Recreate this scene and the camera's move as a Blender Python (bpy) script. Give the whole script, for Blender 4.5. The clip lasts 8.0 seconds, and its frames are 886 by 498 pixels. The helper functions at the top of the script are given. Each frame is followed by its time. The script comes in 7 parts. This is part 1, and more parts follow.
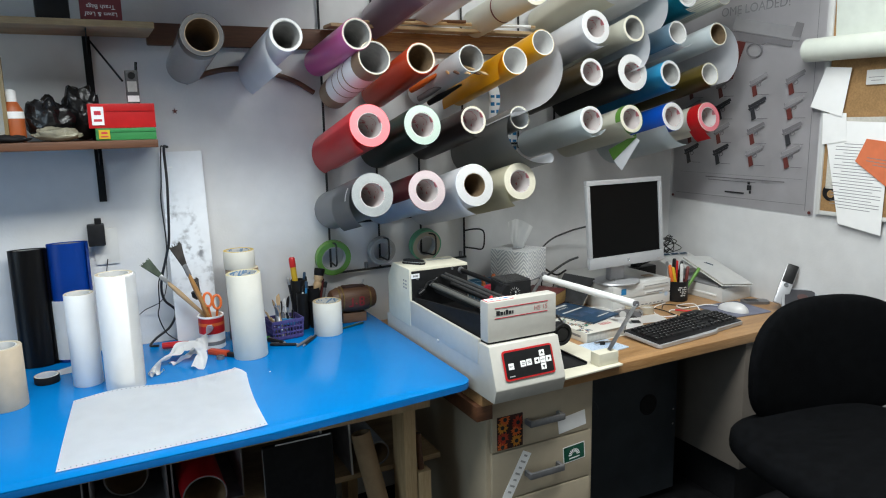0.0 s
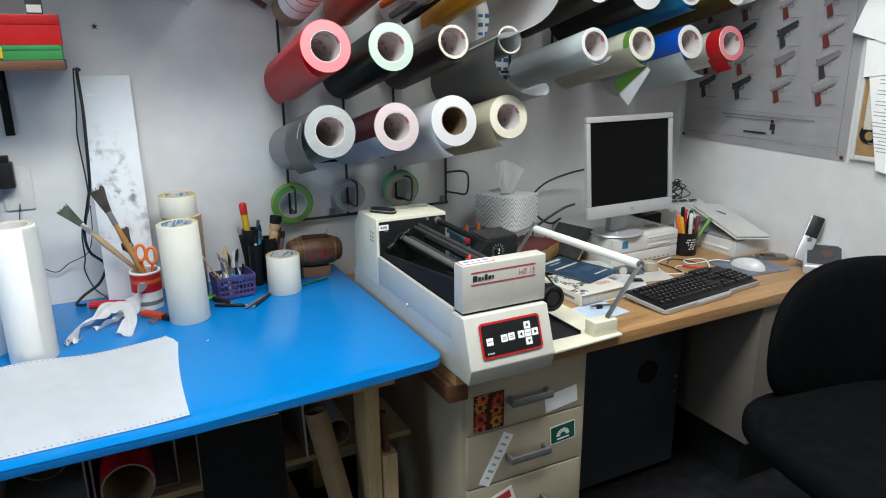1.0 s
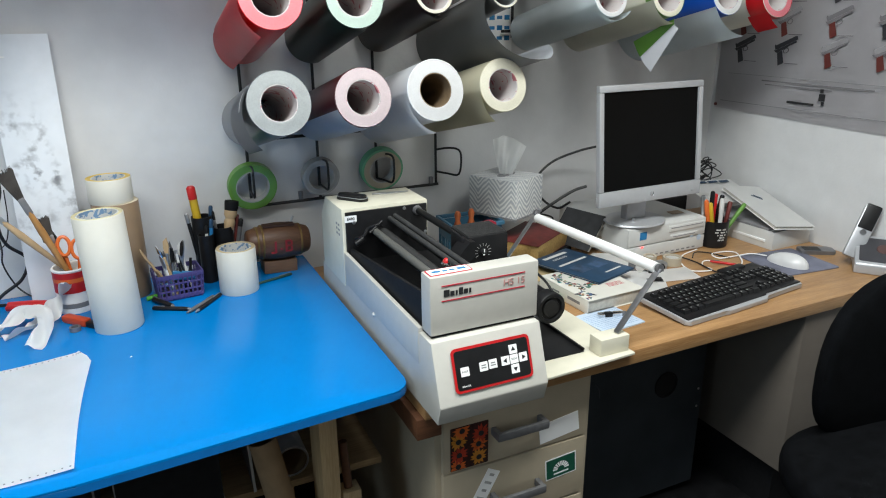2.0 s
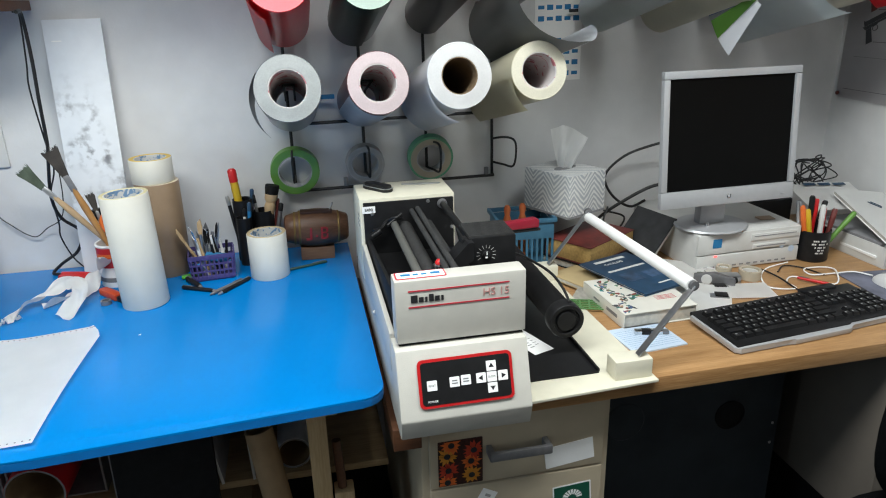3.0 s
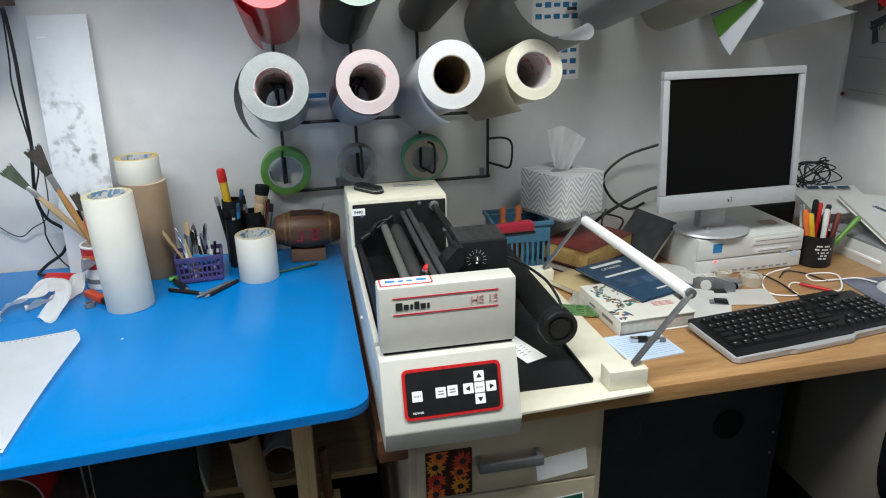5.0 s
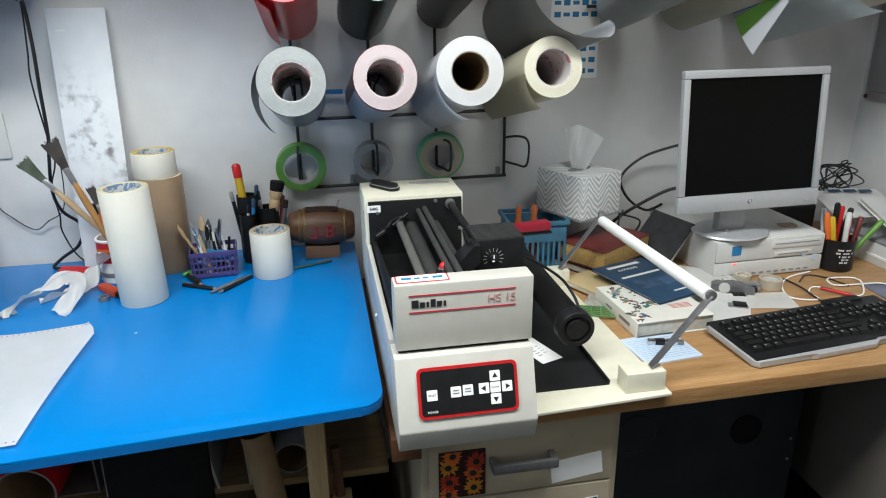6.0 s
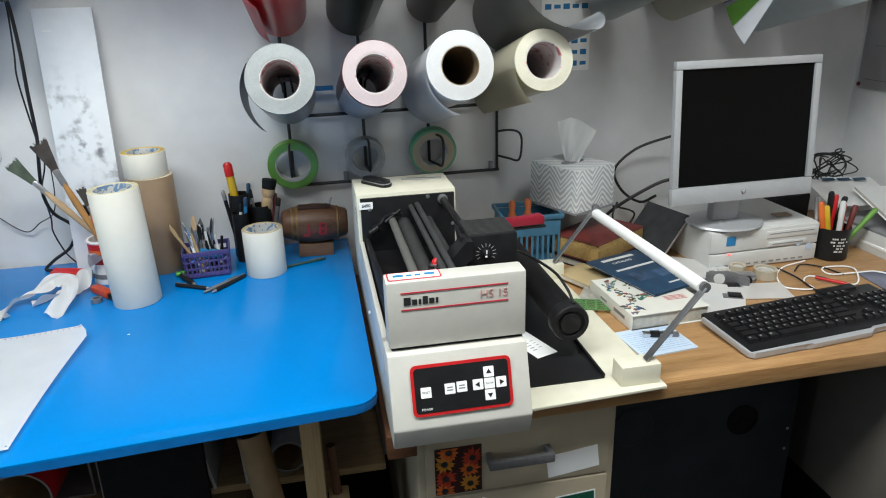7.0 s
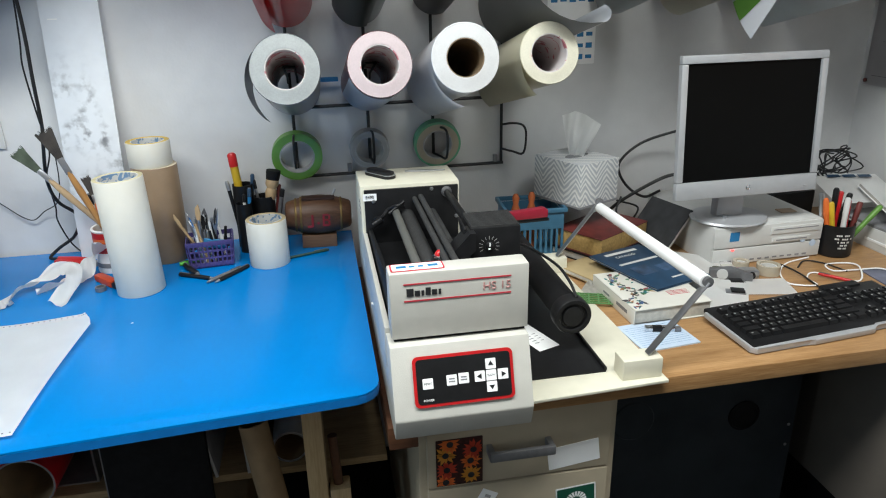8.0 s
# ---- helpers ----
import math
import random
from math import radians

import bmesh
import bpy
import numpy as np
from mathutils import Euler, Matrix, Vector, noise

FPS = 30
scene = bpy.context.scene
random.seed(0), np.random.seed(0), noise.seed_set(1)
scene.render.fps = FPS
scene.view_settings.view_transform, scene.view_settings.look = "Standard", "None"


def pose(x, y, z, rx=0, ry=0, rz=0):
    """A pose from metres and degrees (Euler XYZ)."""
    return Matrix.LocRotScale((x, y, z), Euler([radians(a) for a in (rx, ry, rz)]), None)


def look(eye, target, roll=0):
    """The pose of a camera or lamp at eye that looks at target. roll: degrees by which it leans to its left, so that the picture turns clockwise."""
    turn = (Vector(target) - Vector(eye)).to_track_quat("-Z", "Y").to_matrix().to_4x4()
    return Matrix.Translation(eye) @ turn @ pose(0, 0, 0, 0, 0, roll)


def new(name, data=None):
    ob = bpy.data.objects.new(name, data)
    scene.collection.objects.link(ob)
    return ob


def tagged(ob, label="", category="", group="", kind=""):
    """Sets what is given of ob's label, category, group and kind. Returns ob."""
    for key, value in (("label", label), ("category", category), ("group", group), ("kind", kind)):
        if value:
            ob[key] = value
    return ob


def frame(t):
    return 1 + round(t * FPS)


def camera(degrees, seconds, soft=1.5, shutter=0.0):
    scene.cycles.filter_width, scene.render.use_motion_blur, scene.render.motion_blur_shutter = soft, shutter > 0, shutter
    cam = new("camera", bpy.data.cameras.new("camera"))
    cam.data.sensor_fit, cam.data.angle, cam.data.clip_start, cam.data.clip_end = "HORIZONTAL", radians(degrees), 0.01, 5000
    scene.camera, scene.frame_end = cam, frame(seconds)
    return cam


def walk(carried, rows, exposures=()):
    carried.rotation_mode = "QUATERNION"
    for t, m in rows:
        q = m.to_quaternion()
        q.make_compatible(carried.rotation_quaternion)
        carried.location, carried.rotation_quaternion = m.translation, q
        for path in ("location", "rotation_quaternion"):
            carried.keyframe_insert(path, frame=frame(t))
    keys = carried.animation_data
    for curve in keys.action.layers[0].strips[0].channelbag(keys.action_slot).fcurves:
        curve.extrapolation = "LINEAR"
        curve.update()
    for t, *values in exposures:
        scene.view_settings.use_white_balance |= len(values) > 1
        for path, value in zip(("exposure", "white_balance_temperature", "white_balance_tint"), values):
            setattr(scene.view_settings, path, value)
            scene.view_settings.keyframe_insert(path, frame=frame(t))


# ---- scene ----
cam = camera(65.2, 8.0, soft=1.1)
PATH = [
    (0, (0.132, -2.467, 1.476), (1.012, -0.708, 1.113), -1.2),
    (0.3, (0.199, -2.431, 1.458), (1.03, -0.664, 1.027), -1.9),
    (0.5, (0.233, -2.401, 1.463), (1.041, -0.635, 0.985), -2.8),
    (0.8, (0.291, -2.313, 1.456), (1.105, -0.562, 0.936), -2.0),
    (1, (0.345, -2.199, 1.454), (1.209, -0.481, 0.904), -0.5),
    (1.2, (0.405, -2.085, 1.458), (1.31, -0.397, 0.883), 0.2),
    (2.3, (0.704, -1.944, 1.427), (1.377, -0.181, 0.764), -0.4),
    (2.5, (0.803, -1.948, 1.43), (1.363, -0.149, 0.758), 0.2),
    (3, (0.914, -1.937, 1.424), (1.288, -0.096, 0.741), -1.5),
    (3.5, (0.933, -1.907, 1.418), (1.29, -0.061, 0.735), -2.8),
    (4, (0.936, -1.902, 1.421), (1.283, -0.055, 0.737), -2.5),
    (4.5, (0.948, -1.901, 1.421), (1.309, -0.059, 0.733), -1.5),
    (4.7, (0.952, -1.902, 1.421), (1.316, -0.059, 0.733), -1.3),
    (5.8, (0.943, -1.889, 1.415), (1.288, -0.043, 0.726), -0.9),
    (6, (0.943, -1.887, 1.411), (1.274, -0.037, 0.725), -0.8),
    (6.5, (0.949, -1.884, 1.418), (1.271, -0.038, 0.718), -1.3),
    (7, (0.954, -1.882, 1.412), (1.29, -0.039, 0.71), -1.7),
    (7.5, (0.953, -1.882, 1.408), (1.285, -0.043, 0.697), -1.7),
    (8, (0.953, -1.884, 1.409), (1.279, -0.046, 0.691), -1.2),
]
walk(cam, [(t, look(eye, target, roll)) for t, eye, target, roll in PATH])

# ---- world and light ----
world = bpy.data.worlds.new("world")
scene.world = world
world.use_nodes = True
wn = world.node_tree
sky = wn.nodes.new("ShaderNodeTexSky")
sky.sky_type, sky.sun_disc = "NISHITA", False
sky.sun_elevation, sky.sun_rotation = radians(40), radians(120)
wn.links.new(sky.outputs[0], wn.nodes["Background"].inputs[0])
wn.nodes["Background"].inputs[1].default_value = 0.1
scene.view_settings.exposure = 0.02


def area_lamp(name, m, sx, sy, watts, colour):
    data = bpy.data.lights.new(name, "AREA")
    data.shape, data.size, data.size_y, data.energy, data.color = "RECTANGLE", sx, sy, watts, colour
    ob = new(name, data)
    ob.matrix_world = m
    return ob


area_lamp("ceiling_tube_lamp", pose(0.80, -1.45, 2.52), 2.4, 0.5, 77, (0.94, 0.98, 0.965))
area_lamp("window_daylight", pose(-2.3, -1.9, 1.55, 0, -90, 0), 1.1, 1.5, 20, (0.66, 0.85, 1.0))


# ---- materials ----
def mat(name, colour, rough=0.5, metal=0.0, vary=0.08, scale=30.0, bump=0.0, bump_scale=200.0, coat=0.0, spec=0.5, second=None, stretch=(1, 1, 1), transmission=0.0, trans_shift=0.0):
    """A surface with two scales of mottling and a fine relief."""
    m = bpy.data.materials.new(name)
    m.use_nodes = True
    nt = m.node_tree
    n, lk = nt.nodes, nt.links
    bsdf = n["Principled BSDF"]
    bsdf.inputs["Roughness"].default_value = rough
    bsdf.inputs["Metallic"].default_value = metal
    bsdf.inputs["Specular IOR Level"].default_value = spec
    bsdf.inputs["Coat Weight"].default_value = coat
    bsdf.inputs["Transmission Weight"].default_value = transmission
    co = n.new("ShaderNodeTexCoord")
    mp = n.new("ShaderNodeMapping")
    mp.inputs["Scale"].default_value = stretch
    lk.new(co.outputs["Object"], mp.inputs[0])
    big = n.new("ShaderNodeTexNoise")
    big.inputs["Scale"].default_value, big.inputs["Detail"].default_value = scale * 0.12, 3
    fine = n.new("ShaderNodeTexNoise")
    fine.inputs["Scale"].default_value, fine.inputs["Detail"].default_value = scale, 6
    lk.new(mp.outputs[0], big.inputs[0]), lk.new(mp.outputs[0], fine.inputs[0])
    add = n.new("ShaderNodeMath")
    add.operation = "ADD"
    lk.new(big.outputs[0], add.inputs[0]), lk.new(fine.outputs[0], add.inputs[1])
    ramp = n.new("ShaderNodeMapRange")
    ramp.inputs[1].default_value, ramp.inputs[2].default_value = 0.7, 1.3
    lk.new(add.outputs[0], ramp.inputs[0])
    mix = n.new("ShaderNodeMix")
    mix.data_type = "RGBA"
    other = second or tuple(max(0.0, c * (1 - 2 * vary)) for c in colour)
    mix.inputs[6].default_value = (*other, 1)
    mix.inputs[7].default_value = (*(min(1.0, c * (1 + vary * 0.4)) for c in colour), 1)
    lk.new(ramp.outputs[0], mix.inputs[0])
    lk.new(mix.outputs[2], bsdf.inputs["Base Color"])
    rr = n.new("ShaderNodeMapRange")
    rr.inputs[3].default_value, rr.inputs[4].default_value = max(0.02, rough - 0.06), min(1, rough + 0.08)
    lk.new(big.outputs[0], rr.inputs[0])
    lk.new(rr.outputs[0], bsdf.inputs["Roughness"])
    if bump:
        bn = n.new("ShaderNodeTexNoise")
        bn.inputs["Scale"].default_value, bn.inputs["Detail"].default_value = bump_scale, 4
        lk.new(mp.outputs[0], bn.inputs[0])
        b = n.new("ShaderNodeBump")
        b.inputs["Strength"].default_value, b.inputs["Distance"].default_value = bump, 0.003
        lk.new(bn.outputs[0], b.inputs["Height"])
        lk.new(b.outputs[0], bsdf.inputs["Normal"])
    return m


def srgb(r, g, b):
    return tuple(((c / 255 + 0.055) / 1.055) ** 2.4 if c > 10 else c / 255 / 12.92 for c in (r, g, b))


def glow(name, colour, strength):
    m = mat(name, colour, 0.3)
    b = m.node_tree.nodes["Principled BSDF"]
    b.inputs["Emission Color"].default_value = (*colour, 1)
    b.inputs["Emission Strength"].default_value = strength
    return m


def wood(name, light, dark, stretch=(1, 14, 14), rough=0.5, scale=6.0):
    m = mat(name, light, rough, second=dark, scale=scale * 4, stretch=stretch, bump=0.12, bump_scale=60)
    return m


# for the unseen walls: set darker to cut the light they bounce back
DIMWALL = mat("low_bounce_wall_paint", (0.46, 0.44, 0.41), 0.7, vary=0.06, scale=14)
WALL = mat("wall_paint", (0.70, 0.70, 0.70), 0.55, vary=0.05, scale=14, bump=0.15, bump_scale=120)
CEIL = mat("ceiling_paint", (0.74, 0.74, 0.73), 0.8, vary=0.04)
FLOOR = mat("dark_floor", (0.014, 0.014, 0.016), 0.6, spec=0.25, vary=0.4, scale=20, bump=0.2, bump_scale=90)
BLUE = mat("blue_laminate", (0.0003, 0.188, 0.545), 0.20, spec=0.17, vary=0.03, scale=9, bump=0.02, bump_scale=300)
BLUE_EDGE = mat("blue_edge_band", (0.002, 0.15, 0.47), 0.4, vary=0.1)
OAK = wood("oak_laminate", (0.46, 0.27, 0.12), (0.30, 0.155, 0.06), stretch=(1, 16, 16), rough=0.38)
PINE = wood("pine_lumber", (0.60, 0.44, 0.25), (0.46, 0.31, 0.15), stretch=(14, 14, 1), rough=0.65)
PLY = wood("plywood", (0.50, 0.36, 0.20), (0.34, 0.23, 0.12), stretch=(1, 10, 10), rough=0.7)
BROWNWOOD = wood("stained_wood", (0.135, 0.055, 0.024), (0.075, 0.03, 0.014), stretch=(1, 12, 12), rough=0.5)
DARKWOOD = wood("walnut_barrel", (0.15, 0.07, 0.035), (0.08, 0.035, 0.018), stretch=(1, 10, 10), rough=0.45)
CREAM = mat("cream_enamel", (0.72, 0.69, 0.56), 0.42, vary=0.04, scale=40, bump=0.12, bump_scale=700)
GREYWHITE = mat("warm_grey_enamel", (0.56, 0.545, 0.495), 0.42, vary=0.04, scale=40, bump=0.12, bump_scale=700)
BEIGE = mat("beige_steel", (0.47, 0.40, 0.29), 0.42, vary=0.06, scale=18, bump=0.08, bump_scale=500)
CHARCOAL = mat("charcoal_panel", (0.034, 0.042, 0.050), 0.5, spec=0.3, vary=0.2, scale=12, bump=0.1)
BLACK = mat("black_plastic", (0.013, 0.013, 0.014), 0.38, spec=0.3, vary=0.2, scale=60, bump=0.06, bump_scale=600)
BLACKMATT = mat("black_matt", (0.011, 0.011, 0.012), 0.65, spec=0.2, vary=0.25, scale=60)
FABRIC = mat("black_fabric", (0.0045, 0.005, 0.006), 0.95, spec=0.06, vary=0.3, scale=300, bump=0.5, bump_scale=900)
WIRE = mat("black_wire", (0.012, 0.012, 0.013), 0.45, vary=0.2)
STEEL = mat("brushed_steel", (0.55, 0.56, 0.58), 0.32, 0.9, vary=0.08, scale=80)
DULLSTEEL = mat("grey_metal", (0.25, 0.25, 0.26), 0.45, 0.6, vary=0.12, scale=60)
CHROME = mat("chrome", (0.75, 0.76, 0.78), 0.16, 1.0, vary=0.04)
SILVER = mat("silver_plastic", (0.50, 0.51, 0.53), 0.35, 0.35, vary=0.03, scale=80)
SCREEN = mat("dark_screen", (0.004, 0.004, 0.004), 0.35, spec=0.06, vary=0.05)
WHITE = mat("white_paper", (0.92, 0.92, 0.91), 0.75, vary=0.03, scale=20, bump=0.06)
OFFWHITE = mat("offwhite_plastic", (0.66, 0.66, 0.64), 0.42, vary=0.04, scale=30)
MASK = mat("masking_film", (0.72, 0.69, 0.60), 0.62, vary=0.05, scale=16, bump=0.08)
MASKEDGE = mat("film_roll_end", (0.62, 0.55, 0.42), 0.7, vary=0.12, scale=200)
TANPAPER = mat("kraft_paper", (0.28, 0.19, 0.115), 0.4, vary=0.1, scale=24)
CARD = mat("cardboard", (0.36, 0.24, 0.13), 0.8, vary=0.12, scale=30, bump=0.1)
CORK = mat("cork", (0.38, 0.22, 0.09), 0.85, vary=0.16, scale=160, bump=0.3, bump_scale=400)
COREWHITE = mat("white_core", (0.70, 0.70, 0.69), 0.6, vary=0.06, scale=60)
COREBROWN = mat("brown_core", (0.22, 0.15, 0.085), 0.7, vary=0.2, scale=60)
COREGREY = mat("grey_core", (0.42, 0.42, 0.41), 0.65, vary=0.15, scale=50)
RED = mat("red_plastic", (0.55, 0.012, 0.014), 0.35, vary=0.1)
REDLINE = mat("red_print", (0.55, 0.03, 0.05), 0.5, vary=0.05)
DARKRED = mat("maroon_cover", (0.16, 0.03, 0.025), 0.5, vary=0.25, scale=40)
ORANGE = mat("orange_plastic", (0.75, 0.16, 0.03), 0.4, vary=0.08)
GREEN = mat("green_film", (0.13, 0.30, 0.05), 0.35, vary=0.08)
DARKGREEN = mat("dark_green_print", (0.01, 0.10, 0.06), 0.45, vary=0.1)
YELLOW = mat("yellow_film", (0.62, 0.40, 0.02), 0.4, vary=0.08)
PURPLE = mat("purple_plastic", (0.075, 0.06, 0.20), 0.42, vary=0.1)
BLUEPLASTIC = mat("teal_blue_plastic", (0.05, 0.16, 0.26), 0.45, vary=0.1)
NAVY = mat("navy_cover", (0.020, 0.062, 0.125), 0.4, vary=0.2, scale=25)
BLUEPAPER = mat("pale_blue_paper", (0.55, 0.66, 0.80), 0.7, vary=0.04)
PAPERGREY = mat("newsprint", (0.60, 0.58, 0.52), 0.75, vary=0.12, scale=120)
GLASSY = mat("clear_acrylic", (0.75, 0.78, 0.80), 0.08, vary=0.02, transmission=0.9)
def printed(name, ground, ink, scale, cut):
    """Paper with irregular printed marks."""
    m = mat(name, ground, 0.6, vary=0.05, scale=50)
    nt = m.node_tree
    bsdf = nt.nodes["Principled BSDF"]
    src = bsdf.inputs["Base Color"].links[0].from_socket
    co, no, mr, mix = nt.nodes.new("ShaderNodeTexCoord"), nt.nodes.new("ShaderNodeTexNoise"), nt.nodes.new("ShaderNodeMapRange"), nt.nodes.new("ShaderNodeMix")
    no.inputs["Scale"].default_value, no.inputs["Detail"].default_value, no.inputs["Distortion"].default_value = scale, 1.5, 1.2
    mr.inputs[1].default_value, mr.inputs[2].default_value = cut, cut + 0.04
    mix.data_type = "RGBA"
    mix.inputs[7].default_value = (*ink, 1)
    nt.links.new(co.outputs["Object"], no.inputs[0]), nt.links.new(no.outputs[0], mr.inputs[0]), nt.links.new(mr.outputs[0], mix.inputs[0])
    nt.links.new(src, mix.inputs[6]), nt.links.new(mix.outputs[2], bsdf.inputs["Base Color"])
    return m


COREPRINT = printed("red_printed_core", (0.60, 0.56, 0.55), (0.44, 0.14, 0.16), 30, 0.58)
COREBLUE = printed("blue_printed_core", (0.62, 0.62, 0.60), (0.16, 0.27, 0.42), 60, 0.53)
INK = mat("black_ink", (0.02, 0.02, 0.022), 0.5, vary=0.1)
GREYINK = mat("grey_ink", (0.25, 0.25, 0.26), 0.6, vary=0.1)
BLUEINK = mat("blue_print", (0.02, 0.20, 0.45), 0.5, vary=0.1)
RUBBER = mat("grey_rubber", (0.045, 0.045, 0.045), 0.7, spec=0.25, vary=0.15, scale=120, bump=0.2, bump_scale=900)
LED = glow("red_led", (1.0, 0.05, 0.05), 4.0)


# ---- mesh helpers ----
def part(name, bm, material, parent=None, label="", smooth=40):
    me = bpy.data.meshes.new(name)
    bmesh.ops.recalc_face_normals(bm, faces=bm.faces)
    bm.to_mesh(me)
    bm.free()
    me.materials.append(material)
    if smooth:
        me.polygons.foreach_set("use_smooth", [True] * len(me.polygons))
        me.set_sharp_from_angle(angle=radians(smooth))
    ob = new(name, me)
    if parent:
        ob.parent = parent
    if label:
        tagged(ob, label)
    return ob


def thing(name, m, label, category, group="", kind=""):
    ob = new(name)
    ob.empty_display_size = 0.05
    ob.matrix_world = m
    return tagged(ob, label, category, group, kind)


def box(sx, sy, sz, x=0, y=0, z=0, bevel=0.0, m=None, bm=None, seg=2):
    """A box by its sizes; x, y its centre and z its underside."""
    bm = bm or bmesh.new()
    t = (m or Matrix()) @ Matrix.Translation((x, y, z + sz / 2)) @ Matrix.Diagonal((sx, sy, sz, 1))
    made = bmesh.ops.create_cube(bm, size=1, matrix=t)
    if bevel:
        es = list({e for v in made["verts"] for e in v.link_edges})
        bmesh.ops.bevel(bm, geom=es, offset=bevel, segments=seg, affect="EDGES", profile=0.6)
    return bm


def span(x0, x1, y0, y1, z0, z1, bevel=0.0, bm=None):
    return box(x1 - x0, y1 - y0, z1 - z0, (x0 + x1) / 2, (y0 + y1) / 2, z0, bevel, None, bm)


def lathe(profile, m=None, bm=None, seg=32, closed=False):
    """Turns (radius, height) pairs round z."""
    bm = bm or bmesh.new()
    m = m or Matrix()
    rings = []
    for r, h in profile:
        if r < 1e-6:
            rings.append([bm.verts.new(m @ Vector((0, 0, h)))])
        else:
            rings.append([bm.verts.new(m @ Vector((r * math.cos(a), r * math.sin(a), h))) for a in (2 * math.pi * k / seg for k in range(seg))])
    pairs = list(zip(rings, rings[1:]))
    if closed:
        pairs.append((rings[-1], rings[0]))
    for a, b in pairs:
        for k in range(seg):
            q = [a[k % len(a)], a[(k + 1) % len(a)], b[(k + 1) % len(b)], b[k % len(b)]]
            q = [v for i, v in enumerate(q) if v not in q[:i]]
            if len(q) > 2:
                bm.faces.new(q)
    return bm


def rod(a, b, r, bm=None, seg=10, r2=None):
    """A round bar from a to b, closed at both ends."""
    a, b = Vector(a), Vector(b)
    m = Matrix.Translation(a) @ (b - a).to_track_quat("Z", "Y").to_matrix().to_4x4()
    n = (b - a).length
    r2 = r if r2 is None else r2
    return lathe([(0, 0), (r, 0), (r2, n), (0, n)], m, bm, seg)


def wire(points, r, bm=None, seg=8, steps=6, smooth=True):
    """A round cord through points."""
    bm = bm or bmesh.new()
    p = [Vector(q) for q in points]
    path = []
    if smooth and len(p) > 2:
        e = [2 * p[0] - p[1], *p, 2 * p[-1] - p[-2]]
        for i in range(1, len(e) - 2):
            for k in range(steps):
                t = k / steps
                path.append(0.5 * (2 * e[i] + (e[i + 1] - e[i - 1]) * t + (2 * e[i - 1] - 5 * e[i] + 4 * e[i + 1] - e[i + 2]) * t * t + (3 * e[i] - e[i - 1] - 3 * e[i + 1] + e[i + 2]) * t ** 3))
        path.append(p[-1])
    else:
        path = p
    rings = []
    side = None
    for i, q in enumerate(path):
        d = (path[min(i + 1, len(path) - 1)] - path[max(i - 1, 0)]).normalized()
        if side is None:
            side = d.orthogonal().normalized()
        side = (side - d * side.dot(d)).normalized()
        up = d.cross(side)
        rings.append([bm.verts.new(q + r * (math.cos(a) * side + math.sin(a) * up)) for a in (2 * math.pi * k / seg for k in range(seg))])
    for a, b in zip(rings, rings[1:]):
        for k in range(seg):
            bm.faces.new((a[k], a[(k + 1) % seg], b[(k + 1) % seg], b[k]))
    bm.faces.new(rings[0][::-1]), bm.faces.new(rings[-1])
    return bm


def prism(outline, depth, m=None, bm=None, bevel=0.0):
    """A flat outline (x, y) raised by depth along z."""
    bm = bm or bmesh.new()
    m = m or Matrix()
    lo = [bm.verts.new(m @ Vector((x, y, 0))) for x, y in outline]
    hi = [bm.verts.new(m @ Vector((x, y, depth))) for x, y in outline]
    fs = [bm.faces.new(lo[::-1]), bm.faces.new(hi)]
    for k in range(len(lo)):
        j = (k + 1) % len(lo)
        fs.append(bm.faces.new((lo[k], lo[j], hi[j], hi[k])))
    if bevel:
        bmesh.ops.bevel(bm, geom=list({e for f in fs for e in f.edges}), offset=bevel, segments=2, affect="EDGES", profile=0.6)
    return bm


def rounded(w, h, r, n=5):
    """A rectangle outline about the origin with round corners."""
    pts = []
    for cx, cy, a0 in ((w / 2 - r, h / 2 - r, 0), (-w / 2 + r, h / 2 - r, 90), (-w / 2 + r, -h / 2 + r, 180), (w / 2 - r, -h / 2 + r, 270)):
        pts += [(cx + r * math.cos(radians(a0 + 90 * k / n)), cy + r * math.sin(radians(a0 + 90 * k / n))) for k in range(n + 1)]
    return pts


def sheet(points_fn, nu, nv, thick, bm=None):
    """A thin sheet over a grid: points_fn(u, v) with u, v from 0 to 1."""
    bm = bm or bmesh.new()
    g = [[bm.verts.new(points_fn(i / nu, j / nv)) for j in range(nv + 1)] for i in range(nu + 1)]
    fs = [bm.faces.new((g[i][j], g[i + 1][j], g[i + 1][j + 1], g[i][j + 1])) for i in range(nu) for j in range(nv)]
    bmesh.ops.solidify(bm, geom=fs, thickness=thick)
    return bm


def lettering(body, size, material, parent, m, depth=0.0006, name="lettering", align="CENTER"):
    cu = bpy.data.curves.new(name, "FONT")
    cu.body, cu.size, cu.extrude, cu.align_x, cu.align_y = body, size, depth, align, "CENTER"
    tmp = bpy.data.objects.new(name, cu)
    me = bpy.data.meshes.new_from_object(tmp)
    bpy.data.objects.remove(tmp)
    me.materials.append(material)
    ob = new(name, me)
    ob.parent = parent
    ob.matrix_basis = m
    return ob


FRONT = Matrix(((1, 0, 0, 0), (0, 0, -1, 0), (0, 1, 0, 0), (0, 0, 0, 1)))  # drawing plane turned upright, facing -y


def on_front(x, y, z):
    return Matrix.Translation((x, y, z)) @ FRONT


